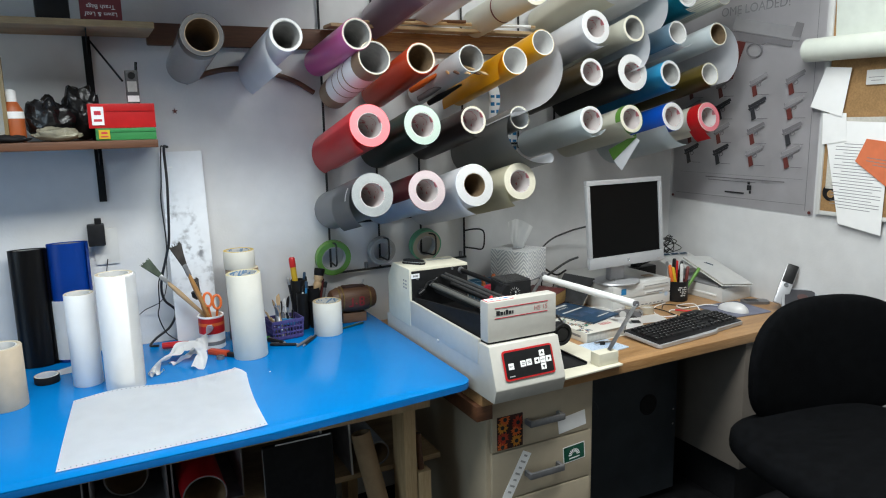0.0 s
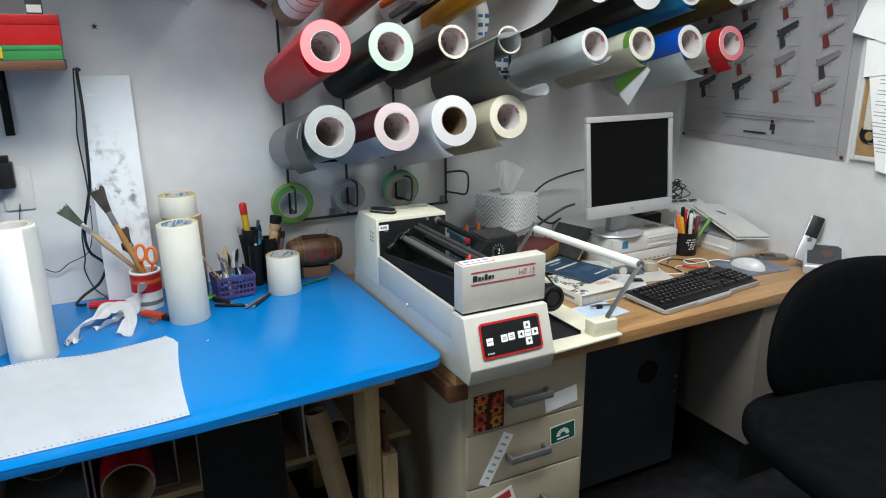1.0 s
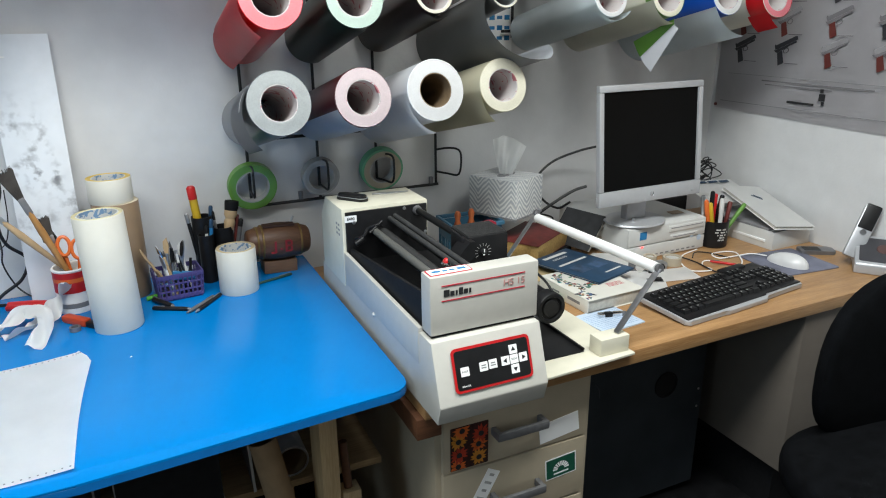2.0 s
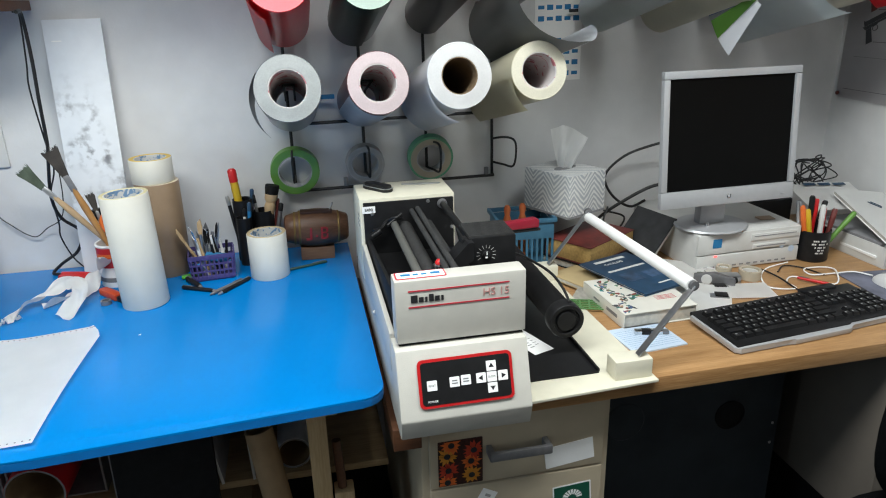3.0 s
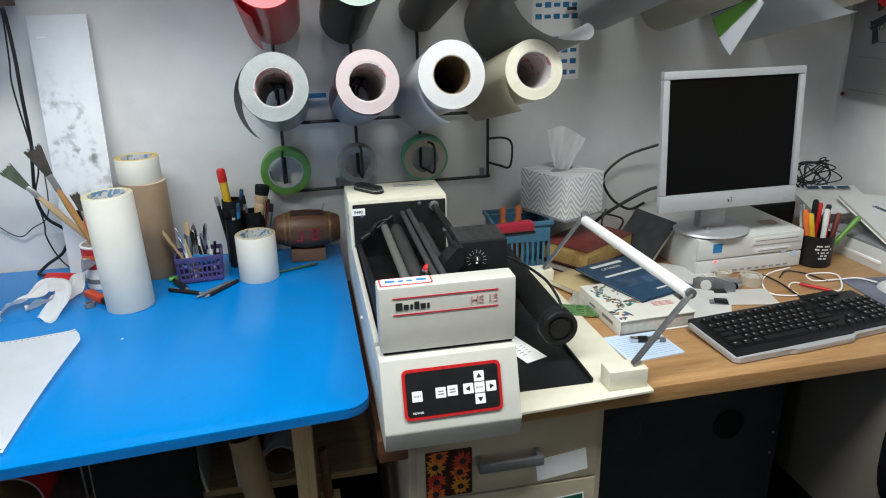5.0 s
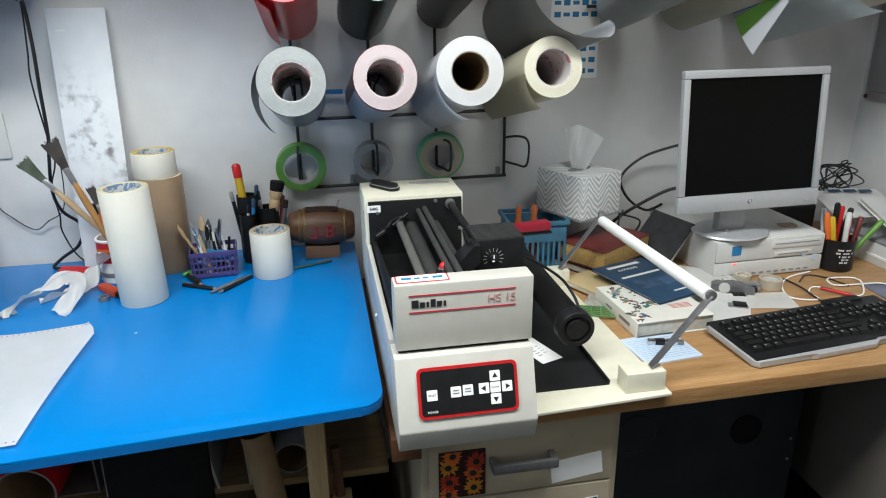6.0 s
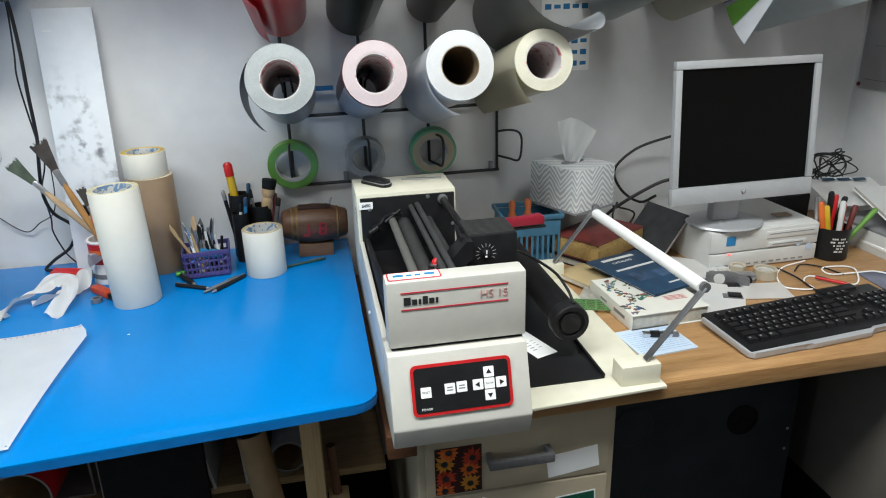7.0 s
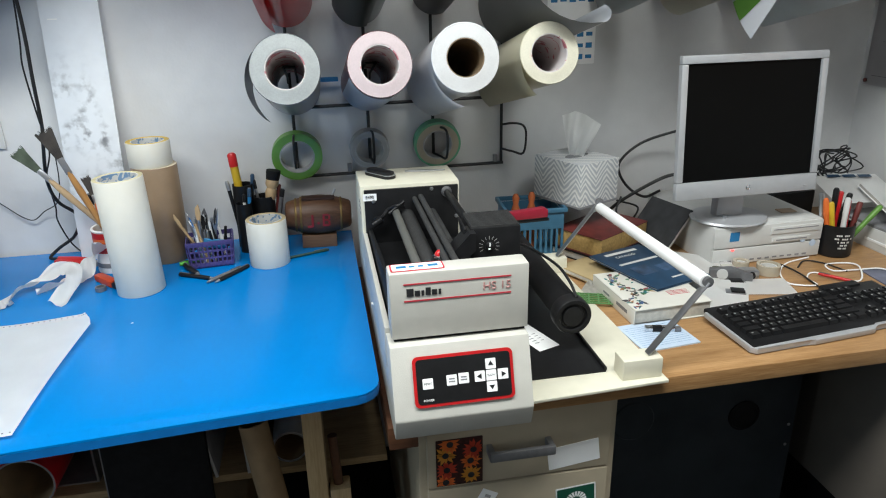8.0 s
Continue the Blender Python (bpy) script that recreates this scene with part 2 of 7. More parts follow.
def bars(rows, material, parent, m, name="print_bar", depth=0.0006):
    """Unreadable lines of print: (x, y, width, height) on the plane of m."""
    bm = bmesh.new()
    for x, y, w, h in rows:
        prism([(x - w / 2, y - h / 2), (x + w / 2, y - h / 2), (x + w / 2, y + h / 2), (x - w / 2, y + h / 2)], depth, m, bm)
    return part(name, bm, material, parent, smooth=0)


# ---- the room ----
XR, DESK, TABLE = 2.585, 0.715, 0.76
tagged(part("floor", span(-2.4, XR + 0.12, -4.3, 0.12, -0.1, 0), FLOOR), "dark worn concrete workshop floor", "floor", kind="structure")
tagged(part("ceiling", span(-2.4, XR + 0.12, -4.3, 0.12, 2.55, 2.65), CEIL), "plain white painted ceiling", "ceiling", kind="structure")
tagged(part("wall_north", span(-2.4, XR + 0.12, 0, 0.12, 0, 2.55), WALL), "scuffed pale grey painted wall behind the workbench", "wall", kind="structure")
tagged(part("wall_east", span(XR, XR + 0.12, -4.3, 0, 0, 2.55), WALL), "pale painted side wall with poster and cork board", "wall", kind="structure")
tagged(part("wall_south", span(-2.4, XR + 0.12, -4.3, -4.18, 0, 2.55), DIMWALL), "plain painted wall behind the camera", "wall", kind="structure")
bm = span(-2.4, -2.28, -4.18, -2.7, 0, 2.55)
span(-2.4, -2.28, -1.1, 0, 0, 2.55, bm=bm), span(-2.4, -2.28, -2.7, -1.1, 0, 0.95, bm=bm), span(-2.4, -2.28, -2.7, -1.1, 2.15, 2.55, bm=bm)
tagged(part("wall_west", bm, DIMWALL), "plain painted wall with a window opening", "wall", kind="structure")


# unseen box, added to keep the ceiling light off the upper wall
tagged(part("soffit", span(-2.28, 0.95, -0.75, -0.001, 2.02, 2.549), WALL), "unseen plain box added above the shelves to shade the wall", "soffit", kind="structure")


# ---- blue work table ----
def blue_table():
    t = thing("work_table", pose(0, 0, 0), "work table with bright blue laminate top on pine legs", "table")
    r = 0.045
    out = [(-2.1, -0.015), (-2.1, -0.94), (0.45, -0.912)]
    cx, cy = 1.022 - r, -0.868 + r
    out += [(cx + r * math.cos(radians(a)), cy + r * math.sin(radians(a))) for a in (-86, -65, -45, -25, 0)]
    out += [(1.022, -0.015)]
    part("tabletop", prism(out, 0.004, Matrix.Translation((0, 0, TABLE - 0.004)), bevel=0.0012), BLUE, t)
    part("edge_band", prism(out, 0.0145, Matrix.Translation((0, 0, TABLE - 0.019)), bevel=0.001), BLUE_EDGE, t, "dark blue painted edge")
    part("apron", span(-2.1, 0.935, -0.757, -0.737, 0.664, 0.7405, 0.002), PINE, t, "raw pine apron board")
    for x in (-1.2, 0.873):
        part("leg", span(x, x + 0.039, -0.703, -0.613, 0.0, 0.7405, 0.003), PINE, t)
        part("leg", span(x, x + 0.04, -0.14, -0.06, 0.0, 0.731, 0.003), PINE, t)
    part("peg", rod((0.934, -0.683, 0.4375), (0.929, -0.675, 0.55), 0.010), BROWNWOOD, t, "short brown dowel")
    part("block", span(0.916, 0.958, -0.705, -0.662, 0.0, 0.437, 0.004), PINE, t)
    part("lower_shelf", span(-2.05, 1.045, -0.592, -0.05, 0.406, 0.424, 0.002), PLY, t, "rough plywood shelf under the table")
    return t


blue_table()


# ---- oak desk ----
def desk():
    t = thing("desk", pose(0, 0, 0), "oak laminate desk top running along the wall", "desk")
    out = [(1.045, -0.012), (1.045, -0.868), (XR - 0.004, -0.842), (XR - 0.004, -0.012)]
    part("desktop", prism(out, 0.034, Matrix.Translation((0, 0, DESK - 0.034)), bevel=0.002), OAK, t)
    part("end_block", span(1.03, 1.083, -0.862, -0.10, 0.635, 0.681, 0.002), BROWNWOOD, t, "raw wood support under the desk end")
    return t


desk()


def desk_side_cabinet():
    t = thing("side_cabinet", pose(0, 0, 0), "plain beige steel cabinet on a black base under the desk", "cabinet")
    # tan steel whose colour carries the dimness below the desk
    part("body", span(2.145, XR - 0.01, -0.838, -0.06, 0.19, 0.68, 0.003), mat("shaded_tan_steel", (0.14, 0.12, 0.10), 0.5, vary=0.06, scale=18), t)
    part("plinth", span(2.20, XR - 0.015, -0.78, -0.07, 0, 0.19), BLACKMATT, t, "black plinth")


desk_side_cabinet()


def filing_cabinet():
    t = thing("filing_cabinet", pose(0, 0, 0), "beige steel filing cabinet with grey pulls and stickers", "cabinet")
    part("body", span(1.088, 1.482, -0.812, -0.10, 0.0, 0.679, 0.003), BEIGE, t)
    for k, (z0, z1) in enumerate(((0.505, 0.668), (0.345, 0.500), (0.185, 0.340), (0.025, 0.180))):
        d = part("drawer", span(1.103, 1.466, -0.824, -0.810, z0, z1, 0.003), BEIGE, t)
        zc = z1 - 0.085
        bm = box(0.128, 0.010, 0.020, 1.28, -0.853, zc - 0.01, 0.004)
        for x in (1.222, 1.338):
            box(0.012, 0.032, 0.018, x, -0.838, zc - 0.009, 0.003, None, bm)
        part("handle", bm, DULLSTEEL, d, "grey bar pull")
    f = thing("flower_sticker", pose(1.164, -0.8245, 0.562), "sticker of red and yellow flowers on the top drawer", "sticker")
    part("paper", prism(rounded(0.09, 0.105, 0.002), 0.0008, FRONT), mat("dark_flower_ground", (0.045, 0.010, 0.008), 0.45, vary=0.4, scale=200), f)
    rnd = random.Random(4)
    for k in range(7):
        x, y = -0.024 + 0.046 * (k % 2) + rnd.uniform(-0.006, 0.006), -0.040 + 0.027 * (k // 2) + 0.010 * (k % 2) + rnd.uniform(-0.004, 0.004)
        bm = bmesh.new()
        for j in range(13):
            a, s = radians(27.7 * j + rnd.uniform(-7, 7)), rnd.uniform(0.018, 0.025)
            c, n = math.cos(a), math.sin(a)
            pts = [(x, y), (x + s * 0.6 * c - 0.0035 * n, y + s * 0.6 * n + 0.0035 * c), (x + s * c, y + s * n), (x + s * 0.6 * c + 0.0035 * n, y + s * 0.6 * n - 0.0035 * c)]
            pts = [(max(-0.044, min(0.044, px)), max(-0.051, min(0.051, py))) for px, py in pts]
            prism(pts, 0.0003, Matrix.Translation((0, -0.0009 - 0.00015 * k, 0)) @ FRONT, bm)
        part("flower", bm, (ORANGE, mat("amber_petal", (0.66, 0.27, 0.03), 0.5), mat("scarlet_petal", (0.50, 0.05, 0.02), 0.5))[k % 3], f, smooth=0)
        part("flower_centre", lathe([(0, 0), (0.0065, 0), (0.0065, 0.0004), (0, 0.0004)], Matrix.Translation((x, -0.0024, y)) @ FRONT, seg=12), INK, f, smooth=0)
    n = thing("drawer_label", pose(1.392, -0.8245, 0.543, 0, -7, 0), "blank white card taped to the top drawer", "label")
    part("card", prism(rounded(0.105, 0.05, 0.001), 0.0008, FRONT), WHITE, n)
    g = thing("green_sticker", pose(1.402, -0.8245, 0.437, 0, -4, 0), "green and white arch sticker on the second drawer", "sticker")
    part("sticker", prism(rounded(0.078, 0.05, 0.002), 0.0008, FRONT), DARKGREEN, g)
    part("border", prism(rounded(0.084, 0.056, 0.002), 0.0005, FRONT), WHITE, g)
    bm = bmesh.new()
    for j in range(9):
        a = radians(10 + 20 * j)
        prism([(0.010 * math.cos(a - 0.12), 0.010 * math.sin(a - 0.12)), (0.022 * math.cos(a - 0.12), 0.022 * math.sin(a - 0.12)), (0.022 * math.cos(a + 0.12), 0.022 * math.sin(a + 0.12)), (0.010 * math.cos(a + 0.12), 0.010 * math.sin(a + 0.12))], 0.0004, Matrix.Translation((0, -0.001, -0.008)) @ FRONT, bm)
    prism([(-0.02, -0.018), (0.02, -0.018), (0.02, -0.014), (-0.02, -0.014)], 0.0004, Matrix.Translation((0, -0.001, 0)) @ FRONT, bm)
    part("arch_print", bm, WHITE, g, smooth=0)
    s = thing("strip_sticker", pose(1.188, -0.8245, 0.415, 0, 29, 0), "narrow white printed strip stuck to the second drawer", "sticker")
    part("strip", prism(rounded(0.034, 0.155, 0.001), 0.0008, FRONT), WHITE, s)
    bars([(0, -0.055 + 0.02 * k, 0.018 if k % 2 else 0.012, 0.006) for k in range(7)], COREGREY, s, Matrix.Translation((0, -0.001, 0)) @ FRONT)
    w = thing("warning_sticker", pose(1.205, -0.8245, 0.275, 0, -18, 0), "white sticker with red panel on the third drawer", "sticker")
    part("sticker", prism(rounded(0.09, 0.07, 0.002), 0.0008, FRONT), WHITE, w)
    bars([(0, 0.014, 0.07, 0.024), (0, -0.016, 0.07, 0.008)], REDLINE, w, Matrix.Translation((0, -0.001, 0)) @ FRONT)


filing_cabinet()


def dark_cabinet():
    t = thing("dark_pedestal", pose(0, 0, 0), "charcoal box with round cut-outs under the desk", "pedestal")
    bm = span(1.49, 2.065, -0.585, -0.12, 0.03, 0.675, 0.004)
    part("body", bm, CHARCOAL, t)
    face = bmesh.new()
    prism(rounded(0.575, 0.645, 0.004), 0.012, Matrix.Translation((1.7775, -0.588, 0.3525)) @ FRONT, face)
    part("front_panel", face, CHARCOAL, t)
    part("port_hole", lathe([(0, 0.001), (0.036, 0.001), (0.036, 0.003), (0.041, 0.003), (0.041, 0.0), (0, 0)], Matrix.Translation((1.92, -0.6, 0.405)) @ FRONT, seg=28), BLACKMATT, t, "black round port")
    part("port_cover", lathe([(0, 0.003), (0.05, 0.003), (0.053, 0.0), (0, 0)], Matrix.Translation((1.63, -0.6, 0.43)) @ FRONT, seg=28), CHARCOAL, t, "round dark cover")
    for z in (0.36, 0.42):
        part("screw", lathe([(0, 0.002), (0.004, 0.0015), (0.004, 0)], Matrix.Translation((2.05, -0.6, z - 0.06)) @ FRONT, seg=10), STEEL, t)


dark_cabinet()


# ---- vinyl rolls on the wall rack ----
def vinyl(name, rgb, rough=0.3):
    return mat(name, srgb(*rgb), rough, vary=0.05, scale=12, coat=0.12)


VIN = {
    "grey": vinyl("grey_vinyl", (92, 94, 98)), "maroon": vinyl("maroon_vinyl", (74, 18, 24)), "white": vinyl("white_vinyl", (228, 230, 234)),
    "beige": vinyl("beige_vinyl", (196, 190, 165)), "red": vinyl("red_vinyl", (216, 30, 40)), "forest": vinyl("forest_green_vinyl", (12, 46, 36)),
    "brown": vinyl("dark_brown_vinyl", (46, 36, 34)), "smoke": vinyl("smoke_grey_vinyl", (112, 112, 110)), "frost": vinyl("frosted_vinyl", (214, 223, 225)),
    "cream": vinyl("cream_vinyl", (214, 212, 196)), "blue": vinyl("royal_blue_vinyl", (10, 76, 178)), "rust": vinyl("rust_orange_vinyl", (205, 66, 20)),
    "gold": vinyl("golden_yellow_vinyl", (226, 165, 24)), "olive": vinyl("olive_brown_vinyl", (58, 48, 30)), "black": vinyl("black_vinyl", (16, 15, 16)),
    "teal": vinyl("sky_blue_vinyl", (52, 152, 200)), "bronze": vinyl("bronze_vinyl", (92, 78, 34)), "pink": vinyl("pink_vinyl", (206, 92, 158)),
    "bluegrey": vinyl("blue_grey_vinyl", (120, 150, 170)), "kraft": TANPAPER, "lilac": vinyl("lilac_grey_vinyl", (150, 128, 140)), "deepteal": vinyl("teal_vinyl", (10, 120, 145)),
    "clear": mat("clear_wrap", (0.80, 0.82, 0.84), 0.12, vary=0.03, transmission=0.85),
}
END = {
    "grey": mat("pale_grey_roll_end", (0.36, 0.38, 0.38), 0.7, vary=0.08, scale=300), "pink": mat("pink_roll_end", srgb(232, 132, 138), 0.7, vary=0.05, scale=300),
    "mint": mat("mint_roll_end", srgb(184, 202, 190), 0.7, vary=0.05, scale=300), "rose": mat("rose_grey_roll_end", srgb(198, 182, 184), 0.7, vary=0.05, scale=300),
    "white": mat("white_roll_end", (0.60, 0.60, 0.60), 0.7, vary=0.04, scale=300), "cream": mat("cream_roll_end", srgb(210, 205, 186), 0.7, vary=0.05, scale=300),
    "dark": mat("dark_roll_end", (0.03, 0.03, 0.032), 0.6, vary=0.1, scale=300),
    "dkrose": mat("dusty_rose_roll_end", srgb(214, 120, 130), 0.7, vary=0.05, scale=300),
}
CORES = {"white": COREWHITE, "brown": COREBROWN, "grey": COREGREY}


def spiral_tail(r, length, a0, a1, grow, z0=0.0, thick=0.0007, corner=0.0, peel=0.0):
    """The loose end of a roll: leaves the drum at a0 and swings away to a1 (degrees), its radius growing by the factor given."""
    def at(u, v):
        a = radians(a0 + (a1 - a0) * u)
        z = z0 + (length - z0) * v
        rr = (r + 0.0012) * (1 + (grow - 1) * u ** 1.5 * (max(0.0, z / length) ** peel if peel else 1.0))
        if corner and v > 0.5:
            rr *= 1 - corner * u * (v - 0.5)
        return Vector((rr * math.cos(a), rr * math.sin(a), z))
    return sheet(at, 18, 8, thick)


def vinyl_roll(x, zf, r, colour, end="grey", core="white", tail=None, tail_colour=None, rin=0.038, yf=-0.455, yb=-0.045, drop=0.09, label="", stamps=0, rings=(), peel=0.0, curl=None, tag=False, flap=False):
    """A roll of sign vinyl on its prong: wound drum, paper core, loose tail."""
    a, b = Vector((x, yb, zf - drop * (yb - yf) / 0.41)), Vector((x, yf, zf))
    zax = (b - a).normalized()
    xax = Vector((1, 0, 0))
    yax = zax.cross(xax)
    m = Matrix((xax, yax, zax)).transposed().to_4x4()
    m.translation = a
    n = (b - a).length
    t = thing("vinyl_roll", m, label, "vinyl roll", "rolls on the wall rack")
    drum = lathe([(rin + 0.002, 0.0), (r, 0.0), (r, n - 0.0015), (r - 0.0012, n - 0.0004)], seg=40)
    part("vinyl", drum, VIN[colour], t)
    lay = bmesh.new()
    prof = [(rin + 0.002, n - 0.001)]
    k = max(2, int((r - rin) / 0.004))
    for i in range(1, k + 1):
        rr = rin + 0.002 + (r - 0.0012 - rin - 0.002) * i / k
        prof += [(rr - 0.0006, n - 0.0004), (rr, n - 0.0006 if i < k else n - 0.0004)]
    lathe(prof, None, lay, 40)
    part("wound_end", lay, END[end], t)
    part("core", lathe([(rin, -0.002), (rin + 0.002, -0.002), (rin + 0.002, n - 0.0015), (rin, n - 0.0015)], seg=32, closed=True), COREPRINT if stamps else CORES[core], t)
    if tail:
        part("loose_tail", spiral_tail(r, n, *tail, peel=peel), VIN[tail_colour or colour], t)
    if curl:
        e0, e1 = radians(tail[1] - 3), radians(tail[1])
        g0, g1 = (r + 0.0012) * (1 + (tail[2] - 1) * (1 - 3 / (tail[1] - tail[0])) ** 1.5), (r + 0.0012) * tail[2]
        end_at, before = Vector((g1 * math.cos(e1), g1 * math.sin(e1), 0)), Vector((g0 * math.cos(e0), g0 * math.sin(e0), 0))
        tang = (end_at - before).normalized()
        inner = Vector((-tang.y, tang.x, 0))

        def bend(u, v):
            a = radians(165) * u
            q = end_at + tang * (curl * math.sin(a)) + inner * (curl * (1 - math.cos(a)))
            return Vector((q.x, q.y, n * (0.55 + 0.45 * v)))
        part("curled_edge", sheet(bend, 14, 4, 0.0008), VIN["white"], t, "white backing of the curled edge")
    if tag:
        def patch(u, v):
            s = 0.06 + 0.34 * u
            a = radians(tail[0] + (tail[1] - tail[0]) * s)
            rr = (r + 0.0012) * (1 + (tail[2] - 1) * s ** 1.5) + 0.0016
            return Vector((rr * math.cos(a), rr * math.sin(a), n - 0.040 + 0.011 * v))
        part("tag", sheet(patch, 8, 2, 0.0004), WHITE, t, "small white paper tag")
    if flap:
        def corner(u, v):
            a, b = Vector((0.018, -0.056, n - 0.004)), Vector((-0.020, -0.092, n - 0.125))
            q = a.lerp(b, u) + (0.30 + 0.70 * u) * v * Vector((0.020, -0.088, 0.045))
            return q + Vector((0, 0, -0.012 * math.sin(2.5 * v)))
        part("loose_corner", sheet(corner, 12, 8, 0.0008), VIN["white"], t, "white corner of the liner hanging down")
        part("corner_band", sheet(lambda u, v: corner(u, 0.5 * v) + Vector((-0.0016, 0, 0.0016)), 12, 4, 0.0006), GREEN, t, "lime green band on the loose corner")
    for z0, z1, col in rings:
        part("tape_band", lathe([(r + 0.0012, z0 * n), (r + 0.0012, z1 * n)], seg=40), col, t)
    return t


PRONGS = []


def hang(x, zf, r, *args, **kw):
    t = vinyl_roll(x, zf, r, *args, **kw)
    PRONGS.append((x, zf, kw.get("rin", 0.038), kw.get("yf", -0.455), kw.get("drop", 0.09)))
    return t


# lowest row
hang(0.899, 1.256, 0.069, "grey", "grey", "grey", tail=(150, 244, 1.5, 0.24), stamps=2, tag=True, label="dark grey vinyl roll with pale end on the rack")
hang(1.086, 1.258, 0.066, "maroon", "rose", "white", tail=(200, 300, 1.04), tail_colour="white", stamps=5, label="maroon vinyl roll with white liner on the rack")
hang(1.262, 1.265, 0.071, "white", "white", "brown", tail=(180, 266, 1.36), label="white vinyl roll with brown core on the rack")
hang(1.441, 1.268, 0.064, "beige", "cream", "white", tail=(190, 250, 1.38), stamps=5, label="beige vinyl roll with stamped core on the rack")
# second row
hang(0.899, 1.468, 0.066, "red", "pink", "white", tail=(170, 250, 1.25), stamps=6, label="bright red vinyl roll with pink end on the rack")
hang(1.076, 1.466, 0.064, "forest", "mint", "white", tail=(190, 285, 1.06), stamps=6, label="dark green vinyl roll with mint end on the rack")
hang(1.26, 1.478, 0.047, "brown", "cream", "white", tail=(190, 300, 1.25), stamps=4, label="dark brown vinyl roll with loose end on the rack")
hang(1.44, 1.483, 0.040, "smoke", "cream", "white", tail=(170, 303, 4.6), rin=0.034, curl=0.017, label="smoke grey vinyl unrolling from a thin core")
hang(1.745, 1.47, 0.050, "frost", "white", "white", tail=(200, 330, 1.35), stamps=4, label="frosted pale vinyl roll with loose end on the rack")
hang(1.93, 1.471, 0.052, "cream", "cream", "white", tail=(190, 280, 1.3), flap=True, stamps=4, rings=((0.93, 0.998, GREEN),), label="cream vinyl roll with lime green edge band")
hang(2.135, 1.476, 0.055, "blue", "white", "white", tail=(215, 296, 2.2), tail_colour="frost", stamps=4, label="royal blue vinyl roll with grey backing hanging loose")
hang(2.325, 1.471, 0.058, "cream", "dkrose", "white", tail=(225, 268, 1.45, 0.35), tail_colour="red", stamps=4, rings=((0.86, 0.998, RED),), label="cream vinyl roll with red outer band")
# third row
hang(0.922, 1.668, 0.052, "kraft", "cream", "grey", rin=0.046, rings=((0.2, 0.36, WHITE), (0.375, 0.51, WHITE), (0.525, 0.62, WHITE), (0.64, 0.84, WHITE)), label="brown tube with white tape rolls threaded on it")
hang(1.076, 1.67, 0.049, "rust", "cream", "brown", tail=(250, 345, 1.25), rin=0.041, label="rust orange vinyl roll with loose end on the rack")
hang(1.256, 1.673, 0.045, "frost", "cream", "grey", rin=0.041, label="open white tube used as a holder on the rack")
hang(1.422, 1.67, 0.048, "gold", "cream", "white", tail=(150, 222, 1.9), rin=0.043, label="golden yellow vinyl roll with loose flap")
hang(1.742, 1.636, 0.050, "olive", "white", "white", tail=(200, 320, 1.1), label="olive brown vinyl roll on the rack", stamps=2)
hang(1.929, 1.637, 0.068, "black", "white", "white", tail=(190, 300, 1.05), stamps=5, label="thick black vinyl roll with white end")
hang(2.114, 1.636, 0.050, "teal", "white", "grey", tail=(190, 300, 1.3), label="sky blue vinyl roll with loose end")
hang(2.32, 1.636, 0.045, "bronze", "cream", "white", tail=(190, 280, 1.1), label="bronze metallic vinyl roll on the rack")
# fourth row
hang(1.534, 1.731, 0.045, "gold", "cream", "white", tail=(0, -122, 6.0), tail_colour="white", rin=0.040, label="yellow edged roll with long grey sheet hanging down")
hang(1.756, 1.791, 0.060, "white", "white", "white", tail=(200, 310, 1.25), stamps=3, label="glossy white vinyl roll on the rack")
hang(1.93, 1.792, 0.048, "cream", "cream", "grey", tail=(10, -82, 2.9), tail_colour="white", label="cream vinyl roll with crumpled liner")
hang(2.143, 1.785, 0.045, "bluegrey", "white", "white", tail=(250, 330, 1.7), tail_colour="white", label="blue grey vinyl roll with white flap")
hang(2.355, 1.787, 0.045, "frost", "cream", "brown", tail=(60, -84, 4.0), tail_colour="white", label="pale roll with wide white sheet hanging")
# rolls lying high on the timber rail
hang(0.43, 1.717, 0.057, "clear", "dark", "brown", rings=((0.9, 0.998, VIN["black"]),), rin=0.043, drop=0.05, label="black and clear film roll on the timber rail")
hang(0.658, 1.725, 0.047, "white", "white", "grey", tail=(150, 258, 2.1), rin=0.038, drop=0.05, label="white film roll with loose flap on the rail")
hang(0.869, 1.735, 0.047, "pink", "cream", "grey", rin=0.040, drop=0.05, label="pink vinyl roll on the timber rail")
hang(1.10, 1.90, 0.060, "lilac", "white", "white", tail=(180, 260, 1.2), label="lilac grey film roll high on the wall", drop=0.06)
hang(1.27, 1.915, 0.05, "white", "white", "white", label="white film roll high on the wall", drop=0.06)
hang(1.50, 1.90, 0.052, "cream", "cream", "white", label="cream film roll high on the wall", drop=0.06, rings=((0.5, 0.52, DARKRED),))
hang(1.80, 1.95, 0.055, "cream", "cream", "white", tail=(200, 285, 1.6), label="crumpled cream film roll high on the wall")
hang(2.0, 1.95, 0.05, "white", "white", "white", tail=(10, -82, 3.2), label="white film roll with long flap")
hang(2.18, 1.925, 0.05, "deepteal", "white", "white", tail=(200, 300, 1.5), label="deep teal vinyl roll high on the wall")
hang(2.37, 1.935, 0.04, "cream", "cream", "grey", label="cream paper roll high on the wall")


